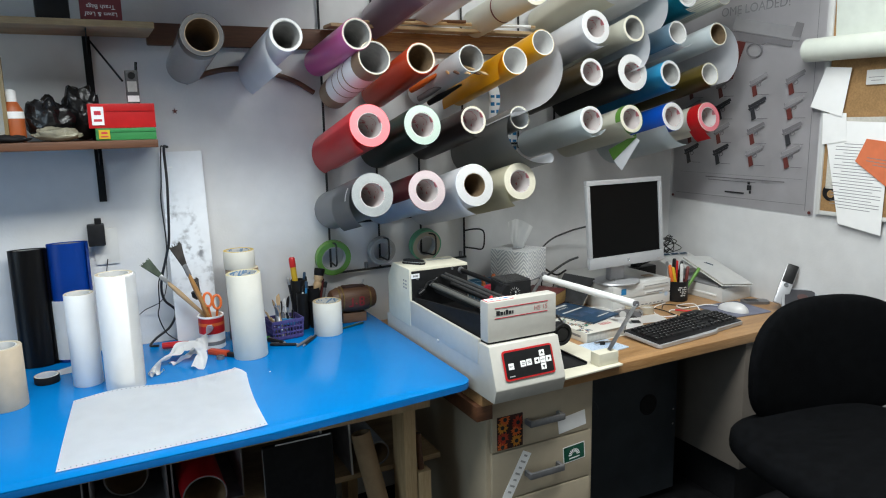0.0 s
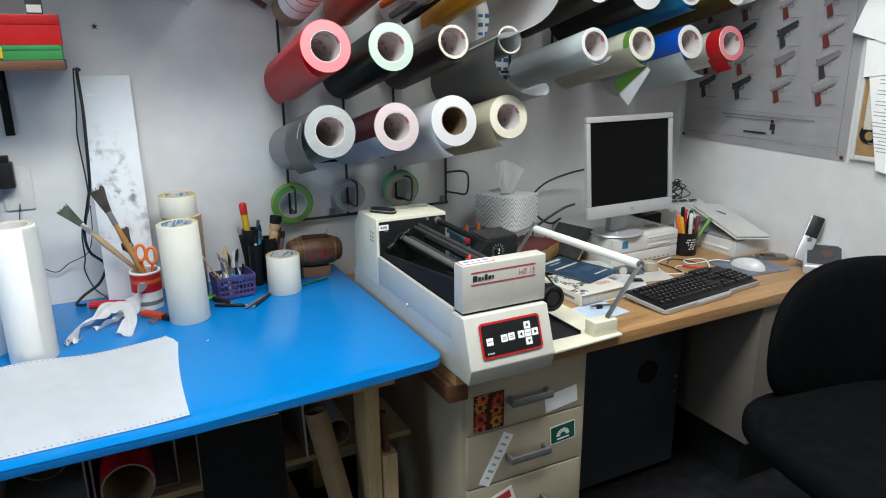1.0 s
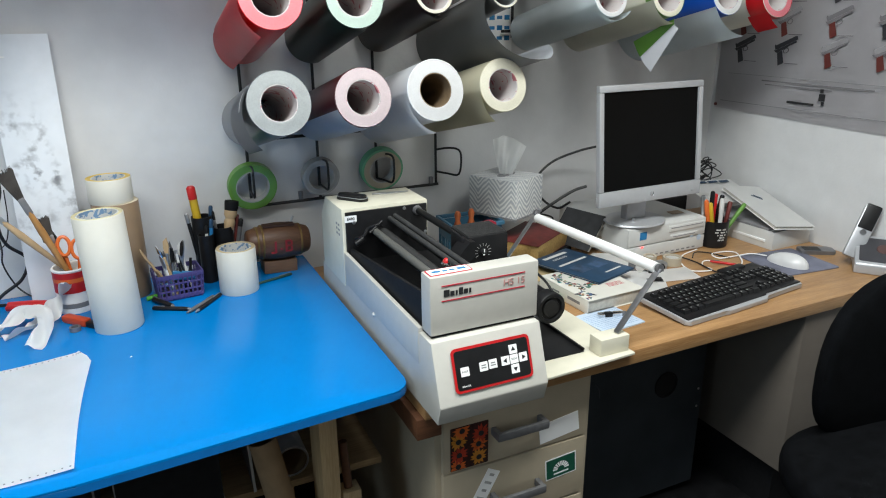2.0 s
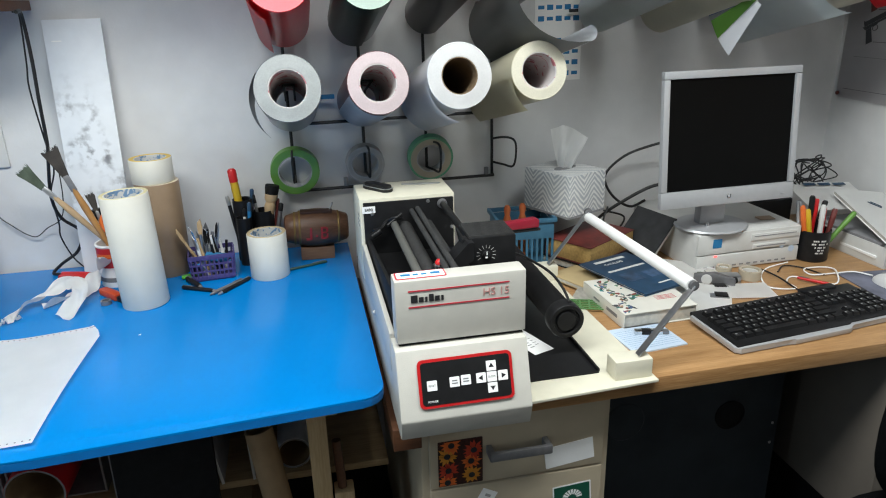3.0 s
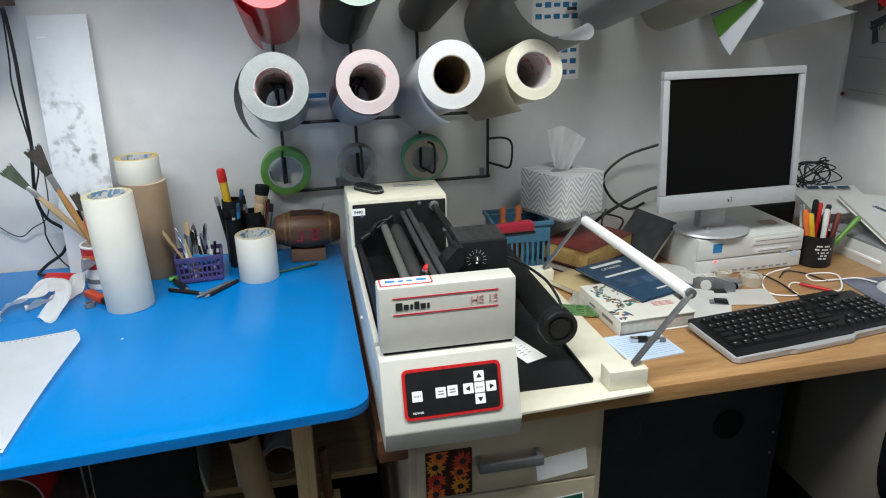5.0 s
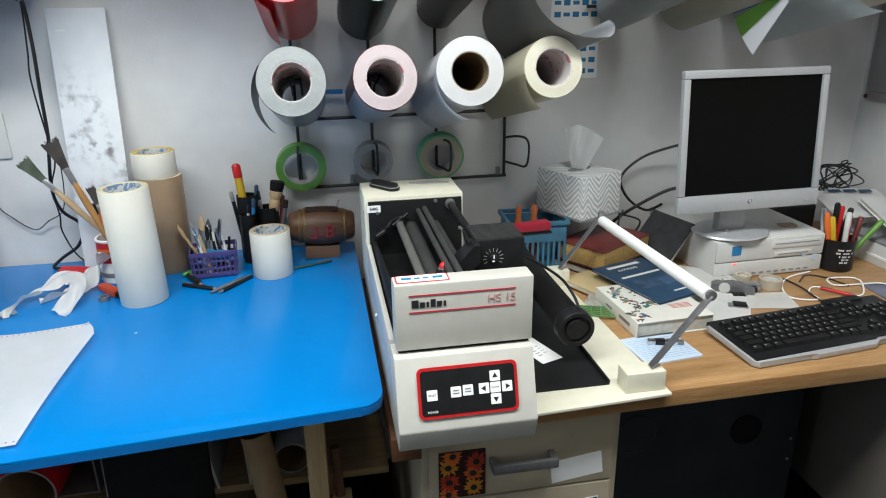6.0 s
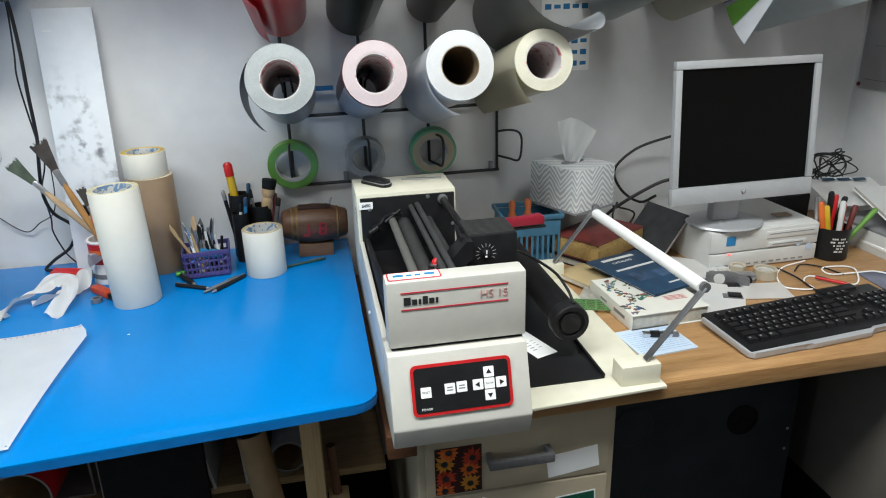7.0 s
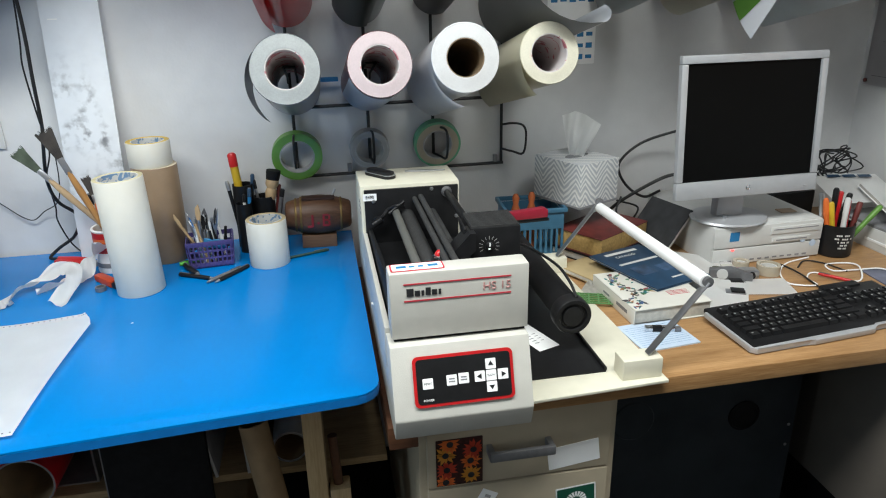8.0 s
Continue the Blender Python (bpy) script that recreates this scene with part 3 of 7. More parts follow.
def wall_rack():
    t = thing("wall_rack", pose(0, 0, 0), "black wire wall rack with prongs for rolls", "rack")
    for x, z0 in ((0.891, 0.925), (1.088, 0.925), (1.264, 0.925), (1.458, 0.93)):
        part("upright", rod((x, -0.012, z0), (x, -0.012, 1.95), 0.0042, seg=8), WIRE, t)
    for x in (1.72, 1.90, 2.12, 2.31):
        part("upright", rod((x, -0.012, 1.36), (x, -0.012, 1.98), 0.0042, seg=8), WIRE, t)
    for z, x0, x1 in ((0.925, 0.887, 1.462), (1.11, 0.887, 1.462), (1.38, 1.68, 2.36)):
        part("crossbar", rod((x0, -0.018, z), (x1, -0.018, z + 0.004), 0.0045, seg=8), WIRE, t)
    for x in (1.03, 1.44):
        part("clip", box(0.012, 0.012, 0.028, x, -0.014, 0.925, 0.002), DULLSTEEL, t)
    for x, zf, rin, yf, drop in PRONGS:
        zc = zf - drop
        part("prong", wire([(x - 0.012, -0.014, zc + rin - 0.03), (x - 0.012, -0.03, zc + rin - 0.014), (x - 0.012, -0.22, zc + rin + 0.032), (x + 0.012, -0.22, zc + rin + 0.032), (x + 0.012, -0.03, zc + rin - 0.014), (x + 0.012, -0.014, zc + rin - 0.03)], 0.003, seg=6, smooth=False), WIRE, t)
    for x, s in ((0.891, -0.05), (1.088, 0.10), (1.262, 0.55), (1.458, 0.95)):
        part("hook", wire([(x, -0.014, 1.036), (x + s * 0.025, -0.05, 1.045), (x + s * 0.042, -0.09, 1.045), (x + s * 0.05, -0.094, 1.02), (x + s * 0.044, -0.09, 0.97), (x + s * 0.025, -0.05, 0.966), (x, -0.014, 0.968)], 0.0032, seg=8, steps=4), WIRE, t)
    part("tie", box(0.06, 0.008, 0.012, 0.985, -0.03, 1.175, 0.002, pose(0, 0, 0)), BLUEINK, t, "blue strip tied to the rack")


wall_rack()


def tape_ring(x, z, r, rin, w, face, rim, label, y=-0.035):
    t = thing("tape_ring", pose(x, y, z, 100, 0, 0), label, "tape", "tape rings on the rack hooks")
    part("tape", lathe([(r, -w / 2), (r, w / 2), (r - 0.006, w / 2 + 0.0005)], seg=40), rim, t)
    part("tape_side", lathe([(r - 0.006, w / 2 + 0.0005), (rin + 0.003, w / 2)], seg=40, bm=lathe([(r, -w / 2), (rin + 0.003, -w / 2)], seg=40)), face, t)
    part("core", lathe([(rin + 0.003, -w / 2), (rin, -w / 2), (rin, w / 2), (rin + 0.003, w / 2)], seg=32, closed=True), COREGREY, t)


tape_ring(0.893, 0.988, 0.066, 0.043, 0.024, GREEN, GREEN, "lime green tape ring hanging on a wire hook")
tape_ring(1.085, 0.996, 0.053, 0.036, 0.030, mat("grey_tape", (0.34, 0.34, 0.32), 0.6), COREGREY, "grey tape ring hanging on a wire hook")
tape_ring(1.27, 1.0, 0.064, 0.038, 0.030, mat("tan_tape", (0.42, 0.37, 0.28), 0.6), mat("sea_green_tape", (0.12, 0.38, 0.22), 0.5), "tan and green tape rings hanging on a wire hook")


# ---- cutting plotter ----
def plotter():
    t = thing("vinyl_plotter", pose(0, 0, 0), "cream desktop vinyl cutting plotter with black drum and red-framed keypad", "plotter")
    x0, x1 = 1.034, 1.262
    side = lambda pts, w, x: prism(pts, w, Matrix(((0, 0, 1, x), (1, 0, 0, 0), (0, 1, 0, 0), (0, 0, 0, 1))), bevel=0.003)
    # base with sloping control face and folded lip
    part("base", side([(-0.925, 0.875), (-0.964, 0.762), (-0.952, 0.722), (-0.20, 0.722), (-0.20, 0.80), (-0.42, 0.845), (-0.80, 0.845), (-0.80, 0.875)], x1 - x0, x0), GREYWHITE, t)
    part("side_wall", side([(-0.872, 0.81), (-0.872, 0.884), (-0.414, 0.890), (-0.414, 0.81)], 0.010, x0 - 0.0015), GREYWHITE, t)
    for i in range(3):
        for j in range(2):
            part("vent_slot", box(0.001, 0.010, 0.005, x0 - 0.0022, -0.385 + 0.018 * j, 0.925 + 0.012 * i), GREYINK, t, smooth=0)
    part("rear_housing", side([(-0.412, 0.80), (-0.412, 0.996), (-0.270, 0.996), (-0.225, 0.94), (-0.225, 0.80)], 0.222, x0 - 0.002), CREAM, t)
    part("rear_face", span(x0 + 0.006, x1 - 0.012, -0.418, -0.411, 0.835, 0.988, 0.002), BLACK, t, "black inner face plate")
    part("head", span(1.040, 1.264, -0.912, -0.870, 0.881, 0.994, 0.004), GREYWHITE, t)
    part("seam", span(1.044, 1.260, -0.905, -0.80, 0.8745, 0.882), BLACKMATT, t)
    part("side_cheek", side([(-0.87, 0.84), (-0.87, 0.95), (-0.42, 0.90), (-0.42, 0.84)], 0.008, x0 + 0.012), BLACKMATT, t, "black inner side plate")
    part("bed", span(x0 + 0.02, x1 - 0.01, -0.87, -0.418, 0.845, 0.865, 0.002), BLACKMATT, t)
    part("drum", rod((1.134, -0.868, 0.922), (1.134, -0.418, 0.922), 0.0165, seg=28), RUBBER, t, "dark rubber drum")
    part("guide_bar", rod((1.106, -0.868, 0.942), (1.106, -0.418, 0.940), 0.0085, seg=14), mat("dark_bar", (0.11, 0.11, 0.10), 0.5), t)
    part("guide_bar", rod((1.151, -0.868, 0.962), (1.151, -0.418, 0.962), 0.0058, seg=14), RUBBER, t)
    part("guide_bar", rod((1.165, -0.868, 0.966), (1.165, -0.418, 0.966), 0.0062, seg=14), RUBBER, t)
    part("guide_bar", rod((1.190, -0.868, 0.928), (1.190, -0.418, 0.928), 0.009, seg=14), RUBBER, t)
    part("guide_bar", rod((1.223, -0.648, 0.974), (1.223, -0.418, 0.974), 0.008, seg=14), BLACK, t)
    part("hub", lathe([(0, 0.012), (0.010, 0.011), (0.012, 0.0), (0, 0)], Matrix.Translation((1.223, -0.419, 0.974)) @ FRONT, seg=16), DULLSTEEL, t)
    for x, z in ((1.06, 0.962), (1.19, 0.982), (1.245, 0.915), (1.052, 0.86)):
        part("screw", lathe([(0, 0.003), (0.004, 0.002), (0.0045, 0)], Matrix.Translation((x, -0.418, z)) @ FRONT, seg=10), STEEL, t)
    bm = wire([(1.06, -0.425, 0.925), (1.075, -0.44, 0.932), (1.09, -0.43, 0.945), (1.11, -0.44, 0.955), (1.125, -0.43, 0.948)], 0.004)
    rod((1.055, -0.44, 0.915), (1.075, -0.44, 0.927), 0.008, bm), rod((1.09, -0.445, 0.94), (1.125, -0.435, 0.962), 0.004, bm)
    part("latch", bm, BLACK, t, "small metal latch parts")
    # tool carriage
    c = part("carriage", side([(-0.725, 0.90), (-0.725, 0.990), (-0.640, 0.992), (-0.640, 0.90)], 0.095, 1.210), BLACK, t)
    for k in range(14):
        part("cooling_fin", box(0.090, 0.0026, 0.004, 1.2575, -0.720 + 0.0058 * k, 0.9895 + 0.00014 * k), RUBBER, c, smooth=0)
    bm = side([(-0.725, 0.955), (-0.725, 0.99), (-0.66, 0.995)], 0.006, 1.198)
    prism([(1.150, 0.925), (1.172, 0.952), (1.205, 0.988), (1.216, 0.988), (1.216, 0.955), (1.18, 0.925)], 0.045, Matrix.Translation((0, -0.70, 0)) @ FRONT, bm)
    part("carriage_arm", bm, BLACK, c)
    bm = bmesh.new()
    for k in range(11):
        a = radians(-30 + 24 * k)
        m = Matrix.Translation((1.245, -0.7256, 0.955)) @ FRONT @ pose(0, 0, 0, 0, 0, -30 + 24 * k)
        prism([(0.013, -0.0003), (0.0195, -0.0003), (0.0195, 0.0003), (0.013, 0.0003)], 0.0004, m, bm)
    part("dial_mark", bm, OFFWHITE, c, smooth=0)
    part("dial_knob", lathe([(0, 0.006), (0.005, 0.006), (0.0075, 0.004), (0.008, 0)], Matrix.Translation((1.245, -0.725, 0.955)) @ FRONT, seg=18), BLACK, c)
    bars([(0, 0.0045, 0.0022, 0.007), (-0.001, -0.004, 0.004, 0.003)], WHITE, c, Matrix.Translation((1.245, -0.7315, 0.955)) @ FRONT, "dial_pointer")
    part("tool_holder", lathe([(0, 0), (0.019, 0), (0.019, 0.03), (0.015, 0.034), (0.015, 0.042), (0, 0.042)], pose(1.146, -0.755, 0.907), seg=22), BLACK, c)
    part("tool_ring", lathe([(0.011, 0), (0.012, 0.003), (0.012, 0.008), (0.009, 0.010), (0, 0.010)], pose(1.146, -0.755, 0.948), seg=22), CHROME, c)
    part("tool_cap", lathe([(0.0078, 0), (0.0078, 0.004), (0.004, 0.009), (0, 0.010)], pose(1.146, -0.755, 0.957), seg=18), RED, c, "red tool cap")
    # print on the head
    hf = on_front(1.152, -0.9125, 0.937)
    bars([(-0.004, 0.0385, 0.172, 0.0022), (-0.004, 0.010, 0.172, 0.0022)], REDLINE, t, hf, "red_stripe")
    bars([(-0.080, 0.0245, 0.011, 0.013), (-0.0685, 0.0225, 0.008, 0.009), (-0.060, 0.0225, 0.004, 0.009), (-0.0515, 0.0245, 0.008, 0.013), (-0.0415, 0.0225, 0.008, 0.009), (-0.033, 0.0225, 0.004, 0.009)], INK, t, hf, "maker_mark")
    lettering("HS 15", 0.019, mat("pale_red_print", (0.55, 0.28, 0.26), 0.5), t, on_front(1.211, -0.9125, 0.9605))
    st = part("top_sticker", prism(rounded(0.085, 0.03, 0.004), 0.0007, pose(1.087, -0.889, 0.9942)), REDLINE, t, "white sticker with red border")
    part("sticker_field", prism(rounded(0.080, 0.025, 0.003), 0.0003, pose(1.087, -0.889, 0.995)), WHITE, st)
    bars([(-0.025, 0, 0.016, 0.008), (-0.008, -0.001, 0.009, 0.006), (0.006, -0.001, 0.009, 0.006), (0.025, 0, 0.016, 0.008)], BLUEINK, st, pose(1.087, -0.889, 0.9954))
    tag = part("asset_tag", prism(rounded(0.03, 0.016, 0.001), 0.0008, on_front(1.052, -0.4185, 0.972)), WHITE, t, "white asset tag")
    lettering("E490", 0.0095, INK, tag, on_front(1.052, -0.4196, 0.972))
    # keypad on the sloping face
    slope = math.degrees(math.atan2(0.039, 0.113))
    kp = pose(1.149, -0.9465, 0.8205) @ pose(0, 0, 0, 90 - slope, 0, 0)
    k = part("keypad", prism(rounded(0.163, 0.082, 0.009), 0.0016, kp), RED, t, "red-framed black keypad")
    part("keypad_field", prism(rounded(0.153, 0.072, 0.006), 0.0006, kp @ Matrix.Translation((0, 0, 0.0017))), BLACK, k)
    up = Matrix.Translation((0, 0, 0.0026))
    keys = {(-0.059, -0.003): "RESET", (-0.0205, -0.001): "", (-0.001, 0.0): "", (0.0252, 0.0): "l", (0.044, 0.0): "SLOW", (0.0633, 0.0): "r", (0.044, 0.0185): "u", (0.044, -0.0185): "d"}
    for (x, y), s in keys.items():
        m = kp @ up @ Matrix.Translation((x, y, 0))
        b = part("key", prism(rounded(0.0168, 0.0168, 0.0012), 0.0012, m), WHITE, k, smooth=0)
        mm = m @ Matrix.Translation((0, 0, 0.0013))
        if s in ("l", "r", "u", "d"):
            rot = {"r": 0, "u": 90, "l": 180, "d": 270}[s]
            part("arrow", prism([(0.005, 0), (-0.0025, 0.0045), (-0.0025, -0.0045)], 0.0004, mm @ pose(0, 0, 0, 0, 0, rot)), INK, b, smooth=0)
        elif s:
            lettering(s, 0.0046, INK, b, mm, 0.0002)
        else:
            bars([(0, 0.0022, 0.009, 0.002), (0, -0.0022, 0.010, 0.002)], GREYINK, b, mm, depth=0.0003)
    lettering("POWER", 0.005, WHITE, k, kp @ up @ Matrix.Translation((-0.059, -0.030, 0)), 0.0002)
    # media roll at the side, on its bracket
    part("side_fitting", lathe([(0, 0.006), (0.004, 0.005), (0.005, 0)], pose(x0, -0.62, 0.81, 0, -90, 0), seg=12), OFFWHITE, t)


plotter()


# ---- things on the blue table ----
def film_roll(name, x, y, z, r, h, rin, body, label, category="roll", inner=None, lean=0.0, rim=None):
    t = thing(name, pose(x, y, z, 0, lean, 0), label, category, "rolls standing on the table")
    part("film", lathe([(rin + 0.003, 0), (r - 0.001, 0), (r, 0.0015), (r, h - 0.0015), (r - 0.001, h)], seg=48), body, t)
    k = max(2, int((r - rin) / 0.003))
    prof = [(r - 0.001, h)]
    for i in range(1, k + 1):
        rr = r - 0.001 - (r - 0.001 - rin - 0.003) * i / k
        prof += [(rr + 0.0004, h - 0.0002), (rr, h - 0.0008)]
    part("wound_end", lathe(prof, seg=48), rim or MASKEDGE, t)
    part("core", lathe([(rin, 0), (rin + 0.003, 0), (rin + 0.003, h - 0.0005), (rin, h - 0.0005)], seg=40, closed=True), inner or COREWHITE, t)
    return t


t = film_roll("application_tape_roll", 0.522, -0.316, TABLE, 0.0525, 0.268, 0.040, MASK, "tall cream application tape roll standing on the blue table", "tape roll", COREBLUE, lean=-1.6, rim=mat("yellowed_roll_end", (0.62, 0.56, 0.34), 0.7, vary=0.1, scale=300))
film_roll("application_tape_roll", 0.808, -0.213, TABLE, 0.049, 0.116, 0.036, MASK, "short cream application tape roll standing on the blue table", "tape roll", COREBLUE, rim=mat("tan_roll_end", (0.50, 0.40, 0.24), 0.7, vary=0.1, scale=300))
t = film_roll("paper_roll", 0.155, -0.405, TABLE, 0.049, 0.325, 0.036, WHITE, "tall white transfer paper roll with loose edge on the table", "paper roll")
part("loose_edge", spiral_tail(0.049, 0.322, -60, 20, 1.10), WHITE, t)
film_roll("paper_roll", 0.062, -0.325, TABLE, 0.039, 0.265, 0.028, WHITE, "slim white paper roll standing behind a taller one", "paper roll")
film_roll("tape_roll", -0.132, -0.405, TABLE, 0.052, 0.165, 0.038, mat("tan_masking_tape", (0.58, 0.47, 0.34), 0.6), "tan masking tape roll near the table edge", "tape roll")
film_roll("kraft_roll", 0.548, -0.115, TABLE, 0.054, 0.245, 0.040, TANPAPER, "brown kraft paper roll standing against the wall", "paper roll", COREBROWN)
film_roll("tape_roll", 0.542, -0.113, TABLE + 0.245, 0.051, 0.060, 0.036, MASK, "white masking tape roll stacked on a kraft roll", "tape roll", COREBLUE, rim=mat("amber_roll_end", (0.62, 0.44, 0.10), 0.6, vary=0.1))
film_roll("tape_ring", -0.045, -0.255, TABLE, 0.033, 0.022, 0.026, BLACKMATT, "small dark tape ring lying on the table", "tape")


def sheet_roll(x, y, r, h, body, label, band=None):
    """A loosely rolled film standing on end against the wall, with an open edge."""
    t = thing("rolled_film", pose(x, y, TABLE, -3, 0, 0), label, "rolled film")
    part("film", sheet(lambda u, v: Vector(((r * (1 - 0.2 * u)) * 1.5 * math.cos(radians(640 * u - 30)), r * (1 - 0.2 * u) * math.sin(radians(640 * u - 30)), h * v)), 48, 6, 0.0008), body, t)
    part("paper_core", sheet(lambda u, v: Vector((r * 1.02 * math.cos(radians(355 * u)), r * 0.66 * math.sin(radians(355 * u)), 0.004 + (h - 0.006) * v)), 30, 3, 0.0012), COREGREY, t, "grey paper core inside the roll")
    if band:
        part("lower_band", sheet(lambda u, v: Vector((r * 1.55 * math.cos(radians(200 * u + 170)), r * 1.04 * math.sin(radians(200 * u + 170)), 0.01 + h * 0.5 * v)), 20, 3, 0.0008), band, t)


sheet_roll(-0.072, -0.075, 0.036, 0.36, VIN["black"], "glossy black film rolled up against the wall")
sheet_roll(0.036, -0.07, 0.040, 0.37, VIN["blue"], "royal blue film rolled up against the wall", WHITE)


def smudge_mat():
    m = mat("milky_acrylic", (0.80, 0.83, 0.87), 0.12, vary=0.03, coat=0.5)
    nt = m.node_tree
    bsdf = nt.nodes["Principled BSDF"]
    src = bsdf.inputs["Base Color"].links[0].from_socket
    co = nt.nodes.new("ShaderNodeTexCoord")
    no = nt.nodes.new("ShaderNodeTexNoise")
    no.inputs["Scale"].default_value, no.inputs["Detail"].default_value = 42, 6
    nt.links.new(co.outputs["Object"], no.inputs[0])
    mr = nt.nodes.new("ShaderNodeMapRange")
    mr.inputs[1].default_value, mr.inputs[2].default_value = 0.48, 0.66
    nt.links.new(no.outputs[0], mr.inputs[0])
    sp = nt.nodes.new("ShaderNodeSeparateXYZ")
    nt.links.new(co.outputs["Object"], sp.inputs[0])
    band = nt.nodes.new("ShaderNodeMapRange")
    band.inputs[1].default_value, band.inputs[2].default_value = 0.52, 0.38
    nt.links.new(sp.outputs[2], band.inputs[0])
    low = nt.nodes.new("ShaderNodeMapRange")
    low.inputs[1].default_value, low.inputs[2].default_value = 0.12, 0.30
    nt.links.new(sp.outputs[2], low.inputs[0])
    patch = nt.nodes.new("ShaderNodeTexNoise")
    patch.inputs["Scale"].default_value, patch.inputs["Detail"].default_value = 11, 2
    nt.links.new(co.outputs["Object"], patch.inputs[0])
    pr = nt.nodes.new("ShaderNodeMapRange")
    pr.inputs[1].default_value, pr.inputs[2].default_value = 0.45, 0.62
    nt.links.new(patch.outputs[0], pr.inputs[0])
    gather = nt.nodes.new("ShaderNodeMath")
    gather.operation = "MULTIPLY"
    nt.links.new(pr.outputs[0], gather.inputs[0]), nt.links.new(mr.outputs[0], gather.inputs[1])
    a = nt.nodes.new("ShaderNodeMath")
    a.operation = "MULTIPLY"
    nt.links.new(gather.outputs[0], a.inputs[0]), nt.links.new(band.outputs[0], a.inputs[1])
    b = nt.nodes.new("ShaderNodeMath")
    b.operation = "MULTIPLY"
    nt.links.new(a.outputs[0], b.inputs[0]), nt.links.new(low.outputs[0], b.inputs[1])
    mix = nt.nodes.new("ShaderNodeMix")
    mix.data_type = "RGBA"
    nt.links.new(b.outputs[0], mix.inputs[0])
    nt.links.new(src, mix.inputs[6])
    mix.inputs[7].default_value = (0.13, 0.13, 0.14, 1)
    nt.links.new(mix.outputs[2], bsdf.inputs["Base Color"])
    return m


t = thing("acrylic_sheet", pose(0.396, -0.085, TABLE, -6.6, 0, 0), "narrow milky acrylic sheet with black smudges leaning on the wall", "acrylic sheet")
part("sheet", box(0.134, 0.005, 0.640, 0, 0, 0, 0.001), smudge_mat(), t)
# white strip drawn in place of a tube lamp's reflection
part("reflection_strip", box(0.022, 0.0006, 0.003, -0.04, -0.003, 0.588), WHITE, t)

# outlet, adapter and cables on the wall
t = thing("wall_outlet", pose(0.147, -0.001, 1.10), "cream wall outlet plate on the painted wall", "outlet")
part("plate", prism(rounded(0.072, 0.115, 0.004), 0.005, FRONT, bevel=0.001), OFFWHITE, t)
t = thing("power_adapter", pose(0.122, -0.007, 1.143), "black plug-in power adapter in the outlet", "adapter")
part("housing", box(0.05, 0.035, 0.07, 0, -0.018, -0.035, 0.005), BLACK, t)
part("prong_cover", box(0.02, 0.02, 0.02, 0.008, -0.02, 0.033, 0.003), BLACK, t)
for pts, r, lab in (
    ([(0.34, -0.20, 1.4165), (0.334, -0.152, 1.41), (0.335, -0.15, 1.318), (0.331, -0.15, 1.22), (0.325, -0.14, 1.12), (0.315, -0.13, 1.074), (0.294, -0.10, 0.979), (0.30, -0.08, 0.918), (0.333, -0.06, 0.871), (0.312, -0.05, 0.817), (0.267, -0.05, 0.785), (0.245, -0.06, 0.7645), (0.27, -0.075, 0.7645)], 0.0042, "thick black power cable hanging from the shelf"),
    ([(0.33, -0.19, 1.4165), (0.326, -0.142, 1.41), (0.319, -0.14, 1.308), (0.313, -0.14, 1.246), (0.318, -0.13, 1.124), (0.314, -0.10, 1.049), (0.288, -0.08, 0.98), (0.285, -0.06, 0.90), (0.279, -0.05, 0.859), (0.299, -0.05, 0.798), (0.336, -0.07, 0.766)], 0.002, "thin black cable hanging from the shelf"),
    ([(0.318, -0.08, 1.05), (0.312, -0.075, 0.97), (0.293, -0.06, 0.912), (0.242, -0.02, 0.878), (0.204, -0.015, 0.855), (0.156, -0.012, 0.889), (0.127, -0.012, 0.93), (0.140, -0.012, 1.02), (0.147, -0.012, 1.06)], 0.0014, "thin grey cord looping to the outlet"),
):
    c = thing("cable", pose(0, 0, 0), lab, "cable")
    part("cord", wire(pts, r, seg=7), WIRE, c)


def brush(t, foot, tip, w, handle, bristle, ferr=STEEL):
    foot, tip = Vector(foot), Vector(tip)
    d = tip - foot
    n = d.length
    zax = d.normalized()
    yax = (Vector((0.3, -1, 0)) - zax * zax.dot(Vector((0.3, -1, 0)))).normalized()
    m = Matrix((yax.cross(zax), yax, zax)).transposed().to_4x4()
    m.translation = foot
    b = part("brush_handle", lathe([(0, 0), (0.004, 0.002), (0.0062, n * 0.3), (0.0085, n * 0.55), (0.0055, n * 0.70), (0, n * 0.70)], m, seg=12), handle, t)
    part("ferrule", box(w * 0.40, 0.010, n * 0.12, 0, 0, n * 0.68, 0.003, m), ferr, b)
    rnd = random.Random(int(n * 1e5))
    out = [(-w * 0.19, n * 0.79), (w * 0.19, n * 0.79), (w * 0.34, n * 0.89)]
    out += [(w * (0.54 - 1.08 * k / 11), n * (0.985 + rnd.uniform(-0.012, 0.012))) for k in range(12)] + [(-w * 0.34, n * 0.89)]
    bm = prism(out, 0.007, m @ pose(0, 0.0035, 0, 90, 0, 0))
    for k in range(34):
        x = w * (-0.5 + k / 33)
        rod(m @ Vector((x * 0.36, rnd.choice((-0.0032, 0.0032)), n * 0.79)), m @ Vector((x * 1.08, rnd.choice((-0.003, 0.003)), n * rnd.uniform(0.97, 1.005))), 0.0012, bm, 5, 0.0005)
    tagged(part("bristles", bm, bristle, b), kind="stuff")


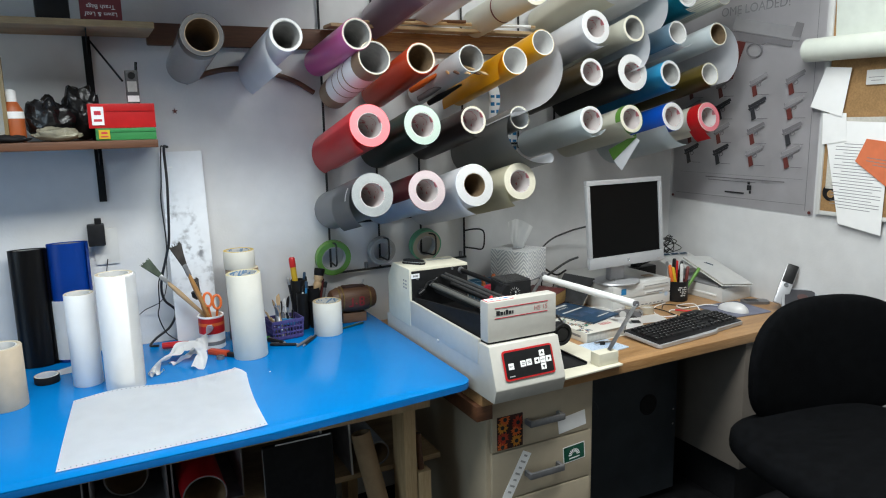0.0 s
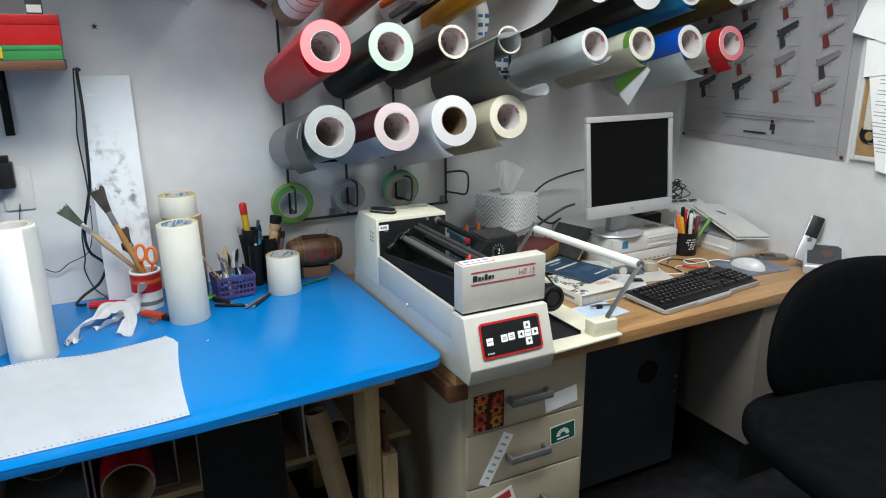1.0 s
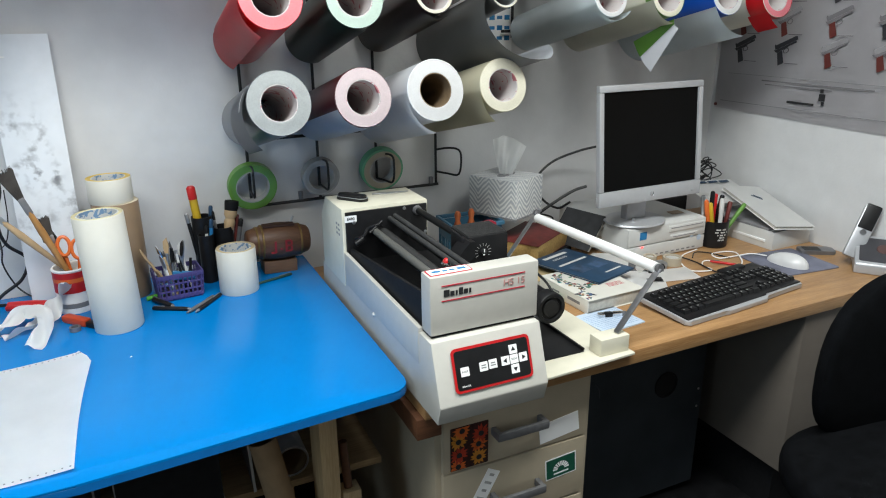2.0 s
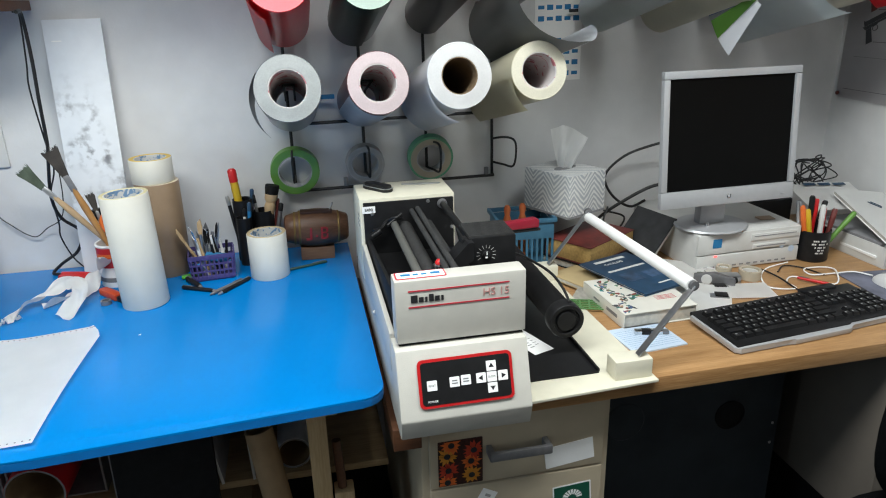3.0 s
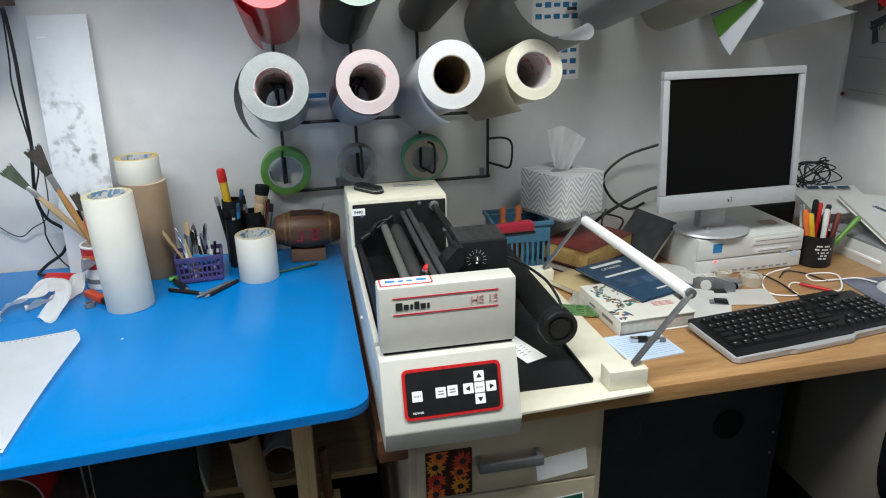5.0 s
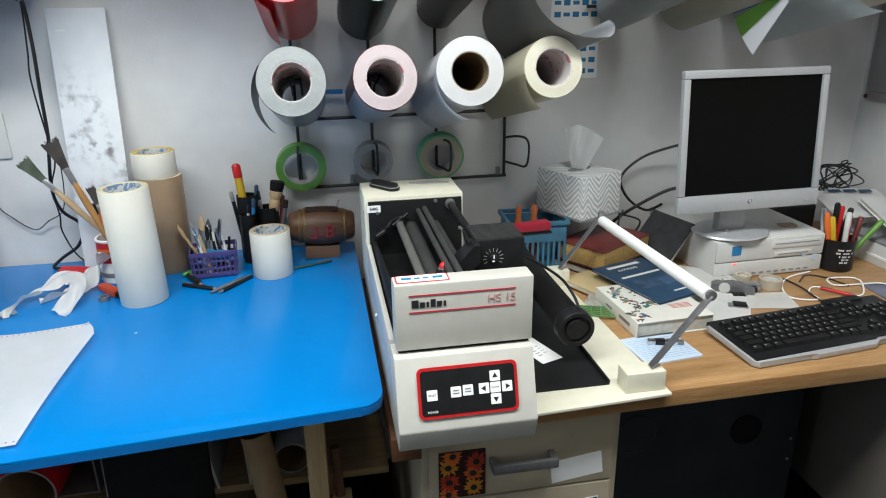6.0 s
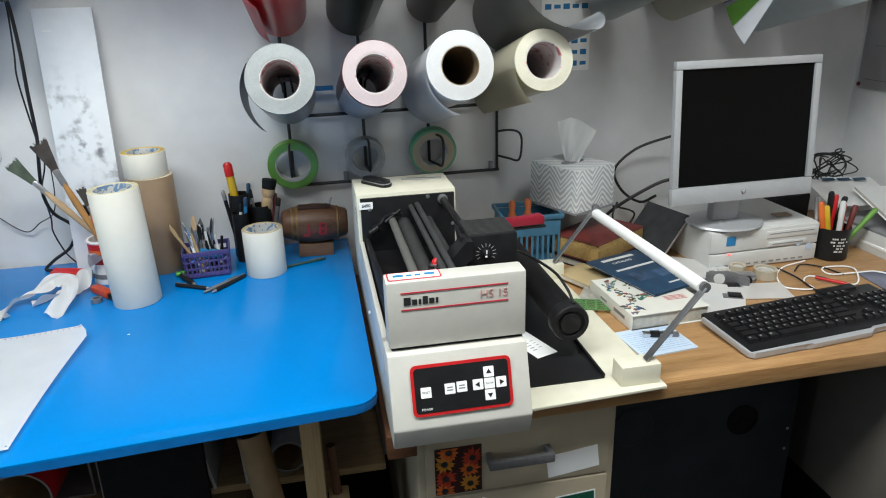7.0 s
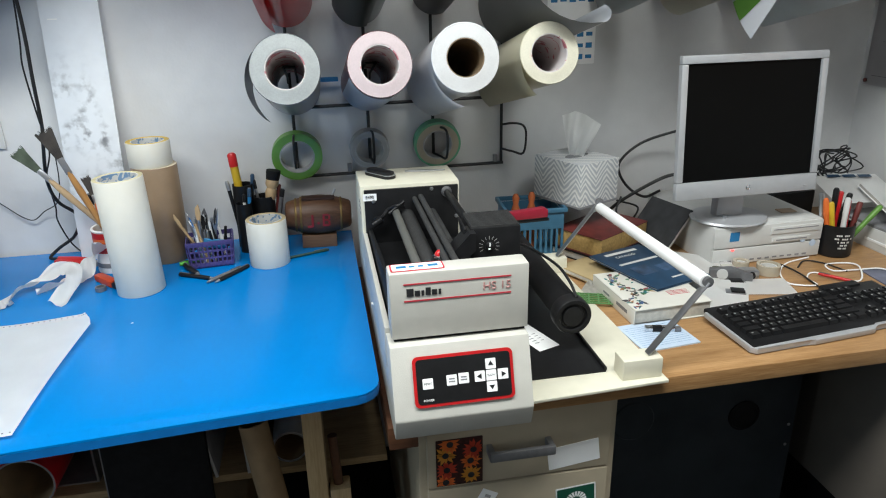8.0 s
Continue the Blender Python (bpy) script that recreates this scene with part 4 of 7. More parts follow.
t = thing("brush_can", pose(0, 0, 0), "red and white paint can holding brushes and scissors", "can")
c = part("can", lathe([(0, 0), (0.040, 0), (0.041, 0.004), (0.040, 0.008), (0.040, 0.104), (0.042, 0.107), (0.040, 0.11), (0.036, 0.109), (0.036, 0.004), (0, 0.004)], pose(0.430, -0.16, TABLE), seg=40), WHITE, t)
part("red_band", lathe([(0.0406, 0.052), (0.0406, 0.103)], pose(0.430, -0.16, TABLE), seg=40), RED, c, "red label band")
part("yellow_line", lathe([(0.0409, 0.078), (0.0409, 0.088)], pose(0.430, -0.16, TABLE), seg=40), ORANGE, c)
part("dark_line", lathe([(0.0406, 0.014), (0.0406, 0.026)], pose(0.430, -0.16, TABLE), seg=40), GREYINK, c)
TAN = mat("varnished_handle", (0.50, 0.25, 0.08), 0.35, vary=0.15)
PALEH = mat("pale_handle", (0.58, 0.40, 0.22), 0.45, vary=0.15)
GREYBR = mat("stiff_bristle", (0.065, 0.055, 0.048), 0.85, vary=0.3)
GREENBR = mat("green_stained_bristle", (0.10, 0.13, 0.09), 0.85, vary=0.3)
brush(t, (0.452, -0.166, TABLE + 0.02), (0.337, -0.180, 1.115), 0.036, TAN, GREYBR, DULLSTEEL)
brush(t, (0.455, -0.146, TABLE + 0.055), (0.248, -0.121, 1.059), 0.032, PALEH, GREENBR)
brush(t, (0.44, -0.15, TABLE + 0.01), (0.392, -0.135, 0.99), 0.02, TAN, GREYBR)
for dx in (0.0, 0.028):
    bm = bmesh.new()
    cx, cz = 0.425 + dx, 0.918 - dx * 0.4
    wire([(cx + 0.013 * math.cos(a), -0.155 + 0.004 * math.sin(a), cz + 0.022 * math.sin(a)) for a in (2 * math.pi * k / 12 for k in range(13))], 0.0042, bm, 8, 3)
    rod((cx, -0.155, cz - 0.022), (0.44, -0.155, TABLE + 0.02), 0.004, bm)
    part("scissor_handle", bm, ORANGE, t, "orange scissor handle")
part("lid_knob", lathe([(0, 0.03), (0.014, 0.028), (0.016, 0.012), (0.008, 0), (0, 0)], pose(0.40, -0.125, 0.918, 0, -15, 0), seg=18), BLACK, t)

t = thing("pliers", pose(0, 0, 0), "red handled pliers lying by the wall", "pliers")
part("grip", wire([(0.28, -0.10, 0.772), (0.33, -0.12, 0.775), (0.37, -0.13, 0.772)], 0.008), RED, t)
part("grip", wire([(0.28, -0.12, 0.772), (0.33, -0.15, 0.778), (0.37, -0.14, 0.772)], 0.008), RED, t)
part("jaw", box(0.05, 0.02, 0.012, 0.395, -0.135, TABLE + 0.001, 0.003), DULLSTEEL, t)
t = thing("cutter_knife", pose(0.432, -0.262, TABLE, 0, 0, -48), "orange and black cutter lying by the can", "knife")
part("grip", box(0.075, 0.022, 0.018, 0, 0, 0, 0.006), mat("orange_red_grip", (0.60, 0.07, 0.02), 0.4), t)
part("nose", box(0.03, 0.016, 0.014, 0.05, 0, 0, 0.004), BLACK, t)
part("ring", lathe([(0.008, 0), (0.012, 0), (0.012, 0.01), (0.008, 0.01)], pose(0.03, -0.03, 0.001), seg=16, closed=True), DULLSTEEL, t)


def ribbon(label, pts, w, twist):
    """A torn strip of white film: a twisted band through points."""
    t = thing("torn_strip", pose(0, 0, 0), label, "torn tape")
    p = [Vector(q) for q in pts]
    p = [2 * p[0] - p[1], *p, 2 * p[-1] - p[-2]]

    def centre(u):
        s = max(0.0, min(0.9999, u)) * (len(p) - 3)
        i = int(s) + 1
        f = s - int(s)
        return 0.5 * (2 * p[i] + (p[i + 1] - p[i - 1]) * f + (2 * p[i - 1] - 5 * p[i] + 4 * p[i + 1] - p[i + 2]) * f * f + (3 * p[i] - p[i - 1] - 3 * p[i + 1] + p[i + 2]) * f ** 3)

    def at(u, v):
        d = (centre(u + 0.02) - centre(u - 0.02)).normalized()
        a = twist * math.sin(2.6 * u * math.pi + 0.6)
        side = d.cross(Vector((0, 0, 1))).normalized()
        q = centre(u) + (v - 0.5) * w * (1 + 0.12 * math.sin(14 * u)) * (side * math.cos(a) + Vector((0, 0, 1)) * math.sin(a)) + Vector((0, 0, 0.005 * math.sin(6.3 * v + 9 * u) + 0.003 * math.sin(31 * u + 5 * v)))
        q.z = max(q.z, TABLE + 0.002 + 0.002 * v)
        return q
    part("strip", sheet(at, 60, 9, 0.0009), WHITE, t)


ribbon("crumpled white film strip lying on the table", [(0.232, -0.350, 0.764), (0.253, -0.29, 0.775), (0.295, -0.272, 0.788), (0.329, -0.235, 0.803), (0.368, -0.268, 0.803), (0.375, -0.328, 0.784), (0.352, -0.372, 0.764)], 0.036, 0.6)
ribbon("crumpled white film strip curling up from the table", [(0.288, -0.292, 0.766), (0.342, -0.268, 0.774), (0.374, -0.238, 0.786), (0.399, -0.210, 0.812), (0.425, -0.218, 0.845)], 0.042, 0.6)
ribbon("short torn white film scrap on the table", [(0.222, -0.372, 0.764), (0.238, -0.36, 0.770), (0.258, -0.345, 0.764)], 0.020, 0.4)


def paper_sheet():
    t = thing("paper_sheet", pose(0, 0, TABLE), "large white pin-feed paper sheet curling on the blue table", "paper")
    a, b, c, d = (Vector((0.026, -0.478, 0)), Vector((-0.002, -0.884, 0)), Vector((0.447, -0.877, 0)), Vector((0.474, -0.472, 0)))

    def at(u, v):
        p = a.lerp(d, u).lerp(b.lerp(c, u), v)
        p.x += -0.006 * math.sin(math.pi * v) * (0.3 + u) - 0.03 * max(0, u - 0.92) / 0.08 * max(0, 0.1 - v) / 0.1
        p.y += 0.012 * math.sin(math.pi * u) * (1 - v) + 0.006 * math.sin(7 * u) * (1 - v)
        p.z = 0.0035 + 0.010 * (max(0, u - 0.75) / 0.25) ** 2 * (1 - 0.6 * v) + 0.012 * (1 - v) ** 3 * (0.4 + 0.6 * math.sin(5 * u + 0.4) ** 2)
        return p
    part("paper", sheet(at, 30, 16, 0.0004), WHITE, t)
    bm = bmesh.new()
    for k in range(40):
        for v in (0.02, 0.98):
            q = at((k + 0.5) / 40, v) + Vector((0, 0, 0.0007))
            prism([(0.0016 * math.cos(i), 0.0016 * math.sin(i)) for i in range(6)], 0.0003, Matrix.Translation(q), bm)
    tagged(part("feed_hole", bm, GREYINK, t, smooth=0), kind="stuff")


paper_sheet()
t = thing("paper_scrap", pose(0.537, -0.497, TABLE), "tiny white scrap on the blue table", "scrap")
part("scrap", prism([(0, 0), (0.005, 0.001), (0.004, 0.004)], 0.001), WHITE, t)
t = thing("paper_scrap", pose(0.02, -0.22, TABLE), "white paper offcut by the rolls", "scrap")
part("scrap", sheet(lambda u, v: Vector((0.09 * u - 0.05, 0.05 * v + 0.02 * u, 0.002 + 0.01 * u * v)), 6, 4, 0.0005), WHITE, t)


def tool_basket():
    m = pose(0.664, -0.178, TABLE, 0, 0, 6)
    t = thing("tool_basket", m, "small purple plastic basket full of craft tools", "basket")
    w, d, h = 0.112, 0.085, 0.07
    body = part("basket", span(-w / 2 + 0.006, w / 2 - 0.006, -d / 2 + 0.006, d / 2 - 0.006, 0, 0.005, 0.001), PURPLE, t)
    for s in (-1, 1):
        for z in (0.005, 0.024, 0.042, h - 0.012):
            hh = 0.012 if z > 0.05 else (0.010 if z < 0.01 else 0.005)
            f = 0.90 + 0.10 * z / h
            part("rim_bar", box(w * f, 0.003, hh, 0, s * d / 2 * f, z, 0.001), PURPLE, body)
            part("rim_bar", box(0.003, d * f, hh, s * w / 2 * f, 0, z, 0.001), PURPLE, body)
        for k in range(10):
            x = -w * 0.45 + w * 0.9 * k / 9
            part("slat", rod((x * 0.92, s * d / 2 * 0.91, 0.004), (x, s * d / 2 * 0.99, h - 0.004), 0.0022, seg=6), PURPLE, body)
        for k in range(8):
            y = -d * 0.45 + d * 0.9 * k / 7
            part("slat", rod((s * w / 2 * 0.91, y * 0.92, 0.004), (s * w / 2 * 0.99, y, h - 0.004), 0.0022, seg=6), PURPLE, body)
    rnd = random.Random(11)
    cols = [STEEL, OFFWHITE, PALEH, STEEL, WHITE, PALEH, BLACK, STEEL, OFFWHITE, DULLSTEEL, STEEL, CHROME, WHITE, PALEH, STEEL, BLACK, WHITE, STEEL, DULLSTEEL, OFFWHITE, STEEL, BLACK, PALEH, BLACK]
    for k, col in enumerate(cols):
        x, y = rnd.uniform(-0.022, 0.034), rnd.uniform(-0.024, 0.026)
        lx, ly = rnd.uniform(-0.045, 0.02) + 0.5 * x, rnd.uniform(-0.01, 0.02)
        n = rnd.uniform(0.075, 0.112)
        it = thing("hand_tool", m @ Matrix.Translation((x, y, 0.006)) @ Vector((lx, ly, n)).to_track_quat("Z", "Y").to_matrix().to_4x4(), "slim craft tool standing in the purple basket", "hand tool", "tools in the purple basket")
        part("shaft", lathe([(0, 0), (0.0035, 0.002), (0.0046, n * 0.6), (0.0034, n * 0.7), (0.0036, n), (0, n)], seg=9), col, it)
        if k % 2 == 0:
            part("blade", prism([(-0.004, -0.004), (0.004, -0.004), (0.008, 0.012), (0.007, 0.03), (-0.003, 0.040), (-0.007, 0.02)], 0.0018, pose(0, 0, n, 90, 0, 0)), cols[(k + 3) % len(cols)], it)
    it = thing("blue_scraper", m @ pose(0.01, -0.02, 0.045, 0, 12, 0), "blue plastic scraper lying in the basket", "scraper")
    part("scraper", box(0.055, 0.012, 0.022, 0, 0, 0, 0.003), mat("bright_blue_plastic", (0.03, 0.20, 0.42), 0.4), it)
    it = thing("chrome_cap", m @ pose(-0.035, -0.032, 0.052, 55, 0, -20), "round chrome cap lying in the basket", "cap")
    part("cap", lathe([(0, 0.004), (0.008, 0.006), (0.011, 0.003), (0.011, -0.008), (0, -0.008)], seg=20), CHROME, it)


tool_basket()


def pen(x, y, z, yaw, n, col, label, r=0.005, tip=None):
    t = thing("pen", pose(x, y, z, 0, 0, yaw), label, "pen", "pens on the tables")
    part("barrel", lathe([(0, 0), (r * 0.8, 0.001), (r, 0.01), (r, n * 0.8), (r * 0.8, n * 0.88)], pose(0, 0, r, 0, 90, 0), seg=12), col, t)
    part("tip", lathe([(r * 0.8, n * 0.88), (r * 0.25, n), (0, n)], pose(0, 0, r, 0, 90, 0), seg=12), tip or DULLSTEEL, t)
    part("clip", box(n * 0.28, 0.003, 0.0015, n * 0.17, 0, 2 * r, 0.0005), DULLSTEEL, t)


pen(0.595, -0.255, TABLE, -28, 0.10, BLACK, "black ballpoint pen lying before the basket")
pen(0.757, -0.235, TABLE, 232, 0.115, BLACK, "black pen lying on the table", tip=STEEL)
pen(0.740, -0.245, TABLE, 226, 0.105, DULLSTEEL, "dark metal pen lying beside another")
pen(0.60, -0.20, TABLE, -60, 0.09, BLACK, "short dark marker by the basket", 0.007)
pen(0.955, -0.165, TABLE, 200, 0.13, mat("dark_green_barrel", (0.02, 0.06, 0.04), 0.4), "dark green pencil lying before the barrel", 0.0035)
pen(0.585, -0.19, TABLE, 20, 0.06, mat("neon_green", (0.12, 0.55, 0.05), 0.4), "bright green marker cap by the basket", 0.006, YELLOW)


def pen_pot():
    t = thing("pen_holder", pose(0.765, -0.085, TABLE), "black two-well pen holder full of markers", "pen holder")
    for x, y, h, r in ((-0.018, 0.012, 0.170, 0.026), (0.034, 0.014, 0.135, 0.027), (-0.016, -0.028, 0.130, 0.020), (0.028, -0.03, 0.095, 0.020)):
        part("well", lathe([(0, 0), (r, 0), (r, h), (r - 0.0015, h), (r - 0.0015, 0.003), (0, 0.003)], pose(x, y, 0), seg=24), BLACK, t)
    MARK = (("yellow and red marker standing in the holder", -0.014, 0.012, 0.250, -5, YELLOW, RED, 0.0105), ("dark blue pen standing in the holder", -0.010, 0.02, 0.19, 6, NAVY, NAVY, 0.005), ("black pen standing in the holder", -0.03, 0.005, 0.18, -8, BLACK, STEEL, 0.005), ("blue pen standing in the holder", -0.012, -0.026, 0.165, 5, BLUEINK, NAVY, 0.005), ("white pen standing in the holder", -0.02, -0.03, 0.15, 3, OFFWHITE, BLACK, 0.004), ("red pen standing in the holder", 0.05, 0.016, 0.16, 9, DARKRED, DARKRED, 0.005), ("silver pen standing in the holder", 0.03, 0.018, 0.175, -6, STEEL, BLACK, 0.004), ("grey marker standing in the holder", 0.052, 0.008, 0.15, 12, DULLSTEEL, BLACK, 0.006))
    for lab, x, y, n, lean, col, cap, r in MARK:
        p = thing("marker", pose(0.765 + x, -0.085 + y, TABLE + 0.004, 0, lean, 0), lab, "marker", "markers in the pen holder")
        part("barrel", lathe([(0, 0), (r, 0.002), (r, n * 0.86)], seg=12), col, p)
        part("cap", lathe([(r * 1.08, n * 0.86), (r * 1.08, n * 0.98), (r * 0.7, n), (0, n)], seg=12), cap, p)
    d = thing("stencil_brush", pose(0.788, -0.085, TABLE + 0.003, -4, 12, 0), "turned wooden stencil brush with black bristles, bristles up", "brush")
    part("handle", lathe([(0, 0), (0.007, 0.003), (0.010, 0.07), (0.008, 0.11), (0.013, 0.13), (0.015, 0.145), (0.012, 0.155), (0.017, 0.165), (0.017, 0.178)], seg=20), PALEH, d)
    part("bristles", lathe([(0.017, 0.178), (0.019, 0.197), (0.018, 0.203), (0, 0.204)], seg=20), BLACKMATT, d)


pen_pot()


def whisky_barrel():
    t = thing("barrel_bank", pose(0.933, -0.105, TABLE, 0, 2, 0), "small brown wooden barrel lying on a stand", "barrel")
    prof = [(0, -0.085), (0.030, -0.085), (0.034, -0.082)] + [(0.036 + 0.016 * math.cos(math.pi * k / 12), 0.16 * k / 12) for k in range(-6, 7)] + [(0.034, 0.082), (0.030, 0.085), (0, 0.085)]
    b = part("barrel", lathe(prof, pose(0, 0, 0.083, 0, 90, 0), seg=28), DARKWOOD, t)
    for x in (-0.058, -0.045, 0.058):
        rr = 0.036 + 0.016 * math.cos(math.pi * x / 0.16)
        part("hoop", lathe([(rr, -0.003), (rr + 0.0018, -0.002), (rr + 0.0018, 0.002), (rr, 0.003)], pose(x, 0, 0.083, 0, 90, 0), seg=28), mat("brass_hoop", (0.24, 0.15, 0.05), 0.45, 0.5), b)
    part("slot", box(0.085, 0.03, 0.006, 0.0, -0.010, 0.1285, 0.002), mat("dark_recess_wood", (0.05, 0.02, 0.012), 0.6), b)
    k = 1.35
    bars([(k * x, k * y, k * w, k * h) for x, y, w, h in ((-0.012, -0.001, 0.004, 0.024), (-0.017, -0.012, 0.009, 0.004), (-0.001, -0.006, 0.004, 0.004), (0.009, 0.0, 0.0038, 0.024), (0.0145, 0.0105, 0.008, 0.0035), (0.0145, 0.0, 0.008, 0.003), (0.0145, -0.0105, 0.008, 0.0035), (0.0195, 0.006, 0.0035, 0.009), (0.0195, -0.006, 0.0035, 0.009))], mat("dull_red_paint", (0.33, 0.02, 0.025), 0.5), b, Matrix.Translation((0, -0.0528, 0.083)) @ FRONT, "monogram", 0.0012)
    part("stand", span(-0.045, 0.045, -0.03, 0.03, 0, 0.035, 0.002), wood("dark_stand_wood", (0.20, 0.11, 0.06), (0.12, 0.06, 0.03)), t)
    part("stopper", rod((0.035, 0.0, 0.128), (0.045, 0.0, 0.150), 0.003), STEEL, t)


whisky_barrel()


# ---- shelves over the table ----
def shelves():
    t = thing("wall_shelf", pose(0, 0, 0), "stained wooden wall shelf on black brackets", "shelf")
    part("board", span(-2.1, 0.312, -0.255, -0.008, 1.418, 1.441, 0.002), BROWNWOOD, t)
    u = thing("wall_shelf", pose(0, 0, 0), "upper pale edged wooden wall shelf", "shelf")
    part("board", span(-2.1, 0.33, -0.255, -0.008, 1.754, 1.772, 0.002), PLY, u)
    s = thing("shelf_standard", pose(0, 0, 0), "black slotted steel shelf standard on the wall", "bracket")
    part("track", span(0.142, 0.164, -0.008, -0.0005, 1.245, 1.76), BLACKMATT, s)
    part("bracket", prism([(-0.008, 1.418), (-0.22, 1.418), (-0.22, 1.405), (-0.008, 1.36)], 0.003, Matrix(((0, 0, 1, 0.152), (1, 0, 0, 0), (0, 1, 0, 0), (0, 0, 0, 1)))), BLACKMATT, s)
    part("bracket", prism([(-0.008, 1.754), (-0.22, 1.754), (-0.22, 1.742), (-0.008, 1.70)], 0.003, Matrix(((0, 0, 1, 0.152), (1, 0, 0, 0), (0, 1, 0, 0), (0, 0, 0, 1)))), BLACKMATT, s)
    part("strut", rod((0.152, -0.01, 1.757), (0.235, -0.2, 1.61), 0.003), WIRE, s)


shelves()


def carton(x0, x1, y0, y1, z0, z1, col, label, name="carton", stripe=None, band=None):
    t = thing(name, pose((x0 + x1) / 2, (y0 + y1) / 2, z0), label, "box")
    w, d, h = x1 - x0, y1 - y0, z1 - z0
    part("box", box(w, d, h, 0, 0, 0, 0.002), col, t)
    part("lid_flap", box(w * 0.98, 0.002, h * 0.3, 0, -d / 2 - 0.0012, h * 0.68, 0.0005), col, t)
    if stripe:
        bars([(-w * 0.36, h * 0.5, w * 0.18, h * 0.75)], stripe, t, Matrix.Translation((0, -d / 2 - 0.0026, 0)) @ FRONT, "label_field")
        bars([(-w * 0.36, h * 0.32, w * 0.12, h * 0.10), (-w * 0.36, h * 0.62, w * 0.10, h * 0.16)], band or REDLINE, t, Matrix.Translation((0, -d / 2 - 0.0034, 0)) @ FRONT)
    return t


carton(0.135, 0.312, -0.235, -0.10, 1.476, 1.545, RED, "bright red carton on the wall shelf", stripe=WHITE)
t = carton(0.150, 0.31, -0.245, -0.11, 1.4415, 1.4755, mat("green_carton", (0.03, 0.22, 0.06), 0.5), "flat green carton under a red one", stripe=YELLOW)
t = thing("radio_handset", pose(0.262, -0.165, 1.5455), "grey handheld radio standing on the red carton", "handset")
part("body", box(0.036, 0.022, 0.098, 0, 0, 0, 0.005), mat("dark_radio_case", (0.07, 0.07, 0.075), 0.45), t)
part("screen", box(0.026, 0.001, 0.03, -0.001, -0.0115, 0.035), COREGREY, t)
part("dial", lathe([(0, 0.003), (0.010, 0.003), (0.011, 0)], Matrix.Translation((0, -0.011, 0.082)) @ FRONT, seg=18), BLACK, t)
part("antenna", rod((0.014, 0.004, 0.095), (0.016, 0.004, 0.122), 0.004), BLACK, t)
part("label", box(0.032, 0.001, 0.018, 0, -0.0115, 0.006), WHITE, t)
t = thing("bottle", pose(-0.052, -0.165, 1.4415), "orange and white plastic bottle on the shelf", "bottle")
part("body", lathe([(0, 0), (0.027, 0.001), (0.028, 0.01), (0.028, 0.085), (0.016, 0.110), (0.011, 0.114)], seg=24), mat("orange_label", (0.42, 0.10, 0.025), 0.45), t)
part("cap", lathe([(0.014, 0.112), (0.014, 0.140), (0.007, 0.146), (0, 0.146)], seg=20), WHITE, t)
part("label_band", lathe([(0.0285, 0.066), (0.0285, 0.085)], seg=24), WHITE, t)


def soft_bag(name, x, y, z, sx, sy, sz, col, label, seed):
    t = thing(name, pose(x, y, z), label, "bag")
    bm = bmesh.new()
    bmesh.ops.create_icosphere(bm, subdivisions=4, radius=1)
    for v in bm.verts:
        n = noise.fractal(v.co * 1.8 + Vector((seed, 0, 0)), 1.0, 2.0, 4)
        v.co = Vector((v.co.x * sx, v.co.y * sy, (v.co.z + 1) * sz)) * (1 + 0.22 * n)
        v.co.z = max(0.001, v.co.z)
    part("bag", bm, col, t)


GLOSSBLACK = mat("black_bin_liner", (0.012, 0.012, 0.013), 0.25, vary=0.2, scale=20, bump=0.6, bump_scale=60)
soft_bag("plastic_bag", 0.035, -0.13, 1.4415, 0.065, 0.055, 0.060, GLOSSBLACK, "crumpled black plastic bag on the shelf", 1.0)
soft_bag("plastic_bag", 0.12, -0.08, 1.4415, 0.055, 0.045, 0.078, GLOSSBLACK, "crumpled black plastic bag beside cartons", 5.0)
soft_bag("cellophane_bag", 0.055, -0.205, 1.4415, 0.060, 0.03, 0.020, mat("cellophane", (0.34, 0.32, 0.24), 0.15, vary=0.3, bump=0.5, bump_scale=60), "clear crinkled cellophane packet on the shelf edge", 9.0)
soft_bag("cloth_rag", -0.06, -0.225, 1.4415, 0.05, 0.02, 0.010, BLACKMATT, "dark rag folded on the shelf edge", 12.0)
t = thing("picture_frame", pose(-0.140, -0.20, 1.442, -8, 0, 0), "gilt framed picture leaning on the shelf", "picture")
part("frame", box(0.155, 0.014, 0.235, 0, 0, 0, 0.003), mat("dull_gilt", (0.22, 0.16, 0.07), 0.45), t)
part("picture", box(0.135, 0.002, 0.212, 0, -0.0075, 0.0115), mat("faded_print", (0.30, 0.24, 0.16), 0.5, second=(0.20, 0.24, 0.26), scale=20), t)
t = thing("camera_case", pose(0.076, -0.19, 1.7725), "black camera case on the upper shelf", "case")
part("body", box(0.085, 0.06, 0.075, 0, 0, 0, 0.008), BLACK, t)
part("strap", box(0.087, 0.05, 0.012, 0, 0, 0.056, 0.003), OFFWHITE, t)
t = thing("trash_bag_box", pose(0.198, -0.17, 1.7725), "maroon box of trash bags standing upside down", "box")
part("box", box(0.108, 0.06, 0.12, 0, 0, 0, 0.002), mat("maroon_card", (0.20, 0.03, 0.04), 0.45), t)
tm = Matrix.Translation((0, -0.0306, 0.0)) @ FRONT @ pose(0, 0, 0, 0, 0, 180)
lettering("Lawn & Leaf", 0.017, WHITE, t, tm @ Matrix.Translation((0, -0.022, 0)))
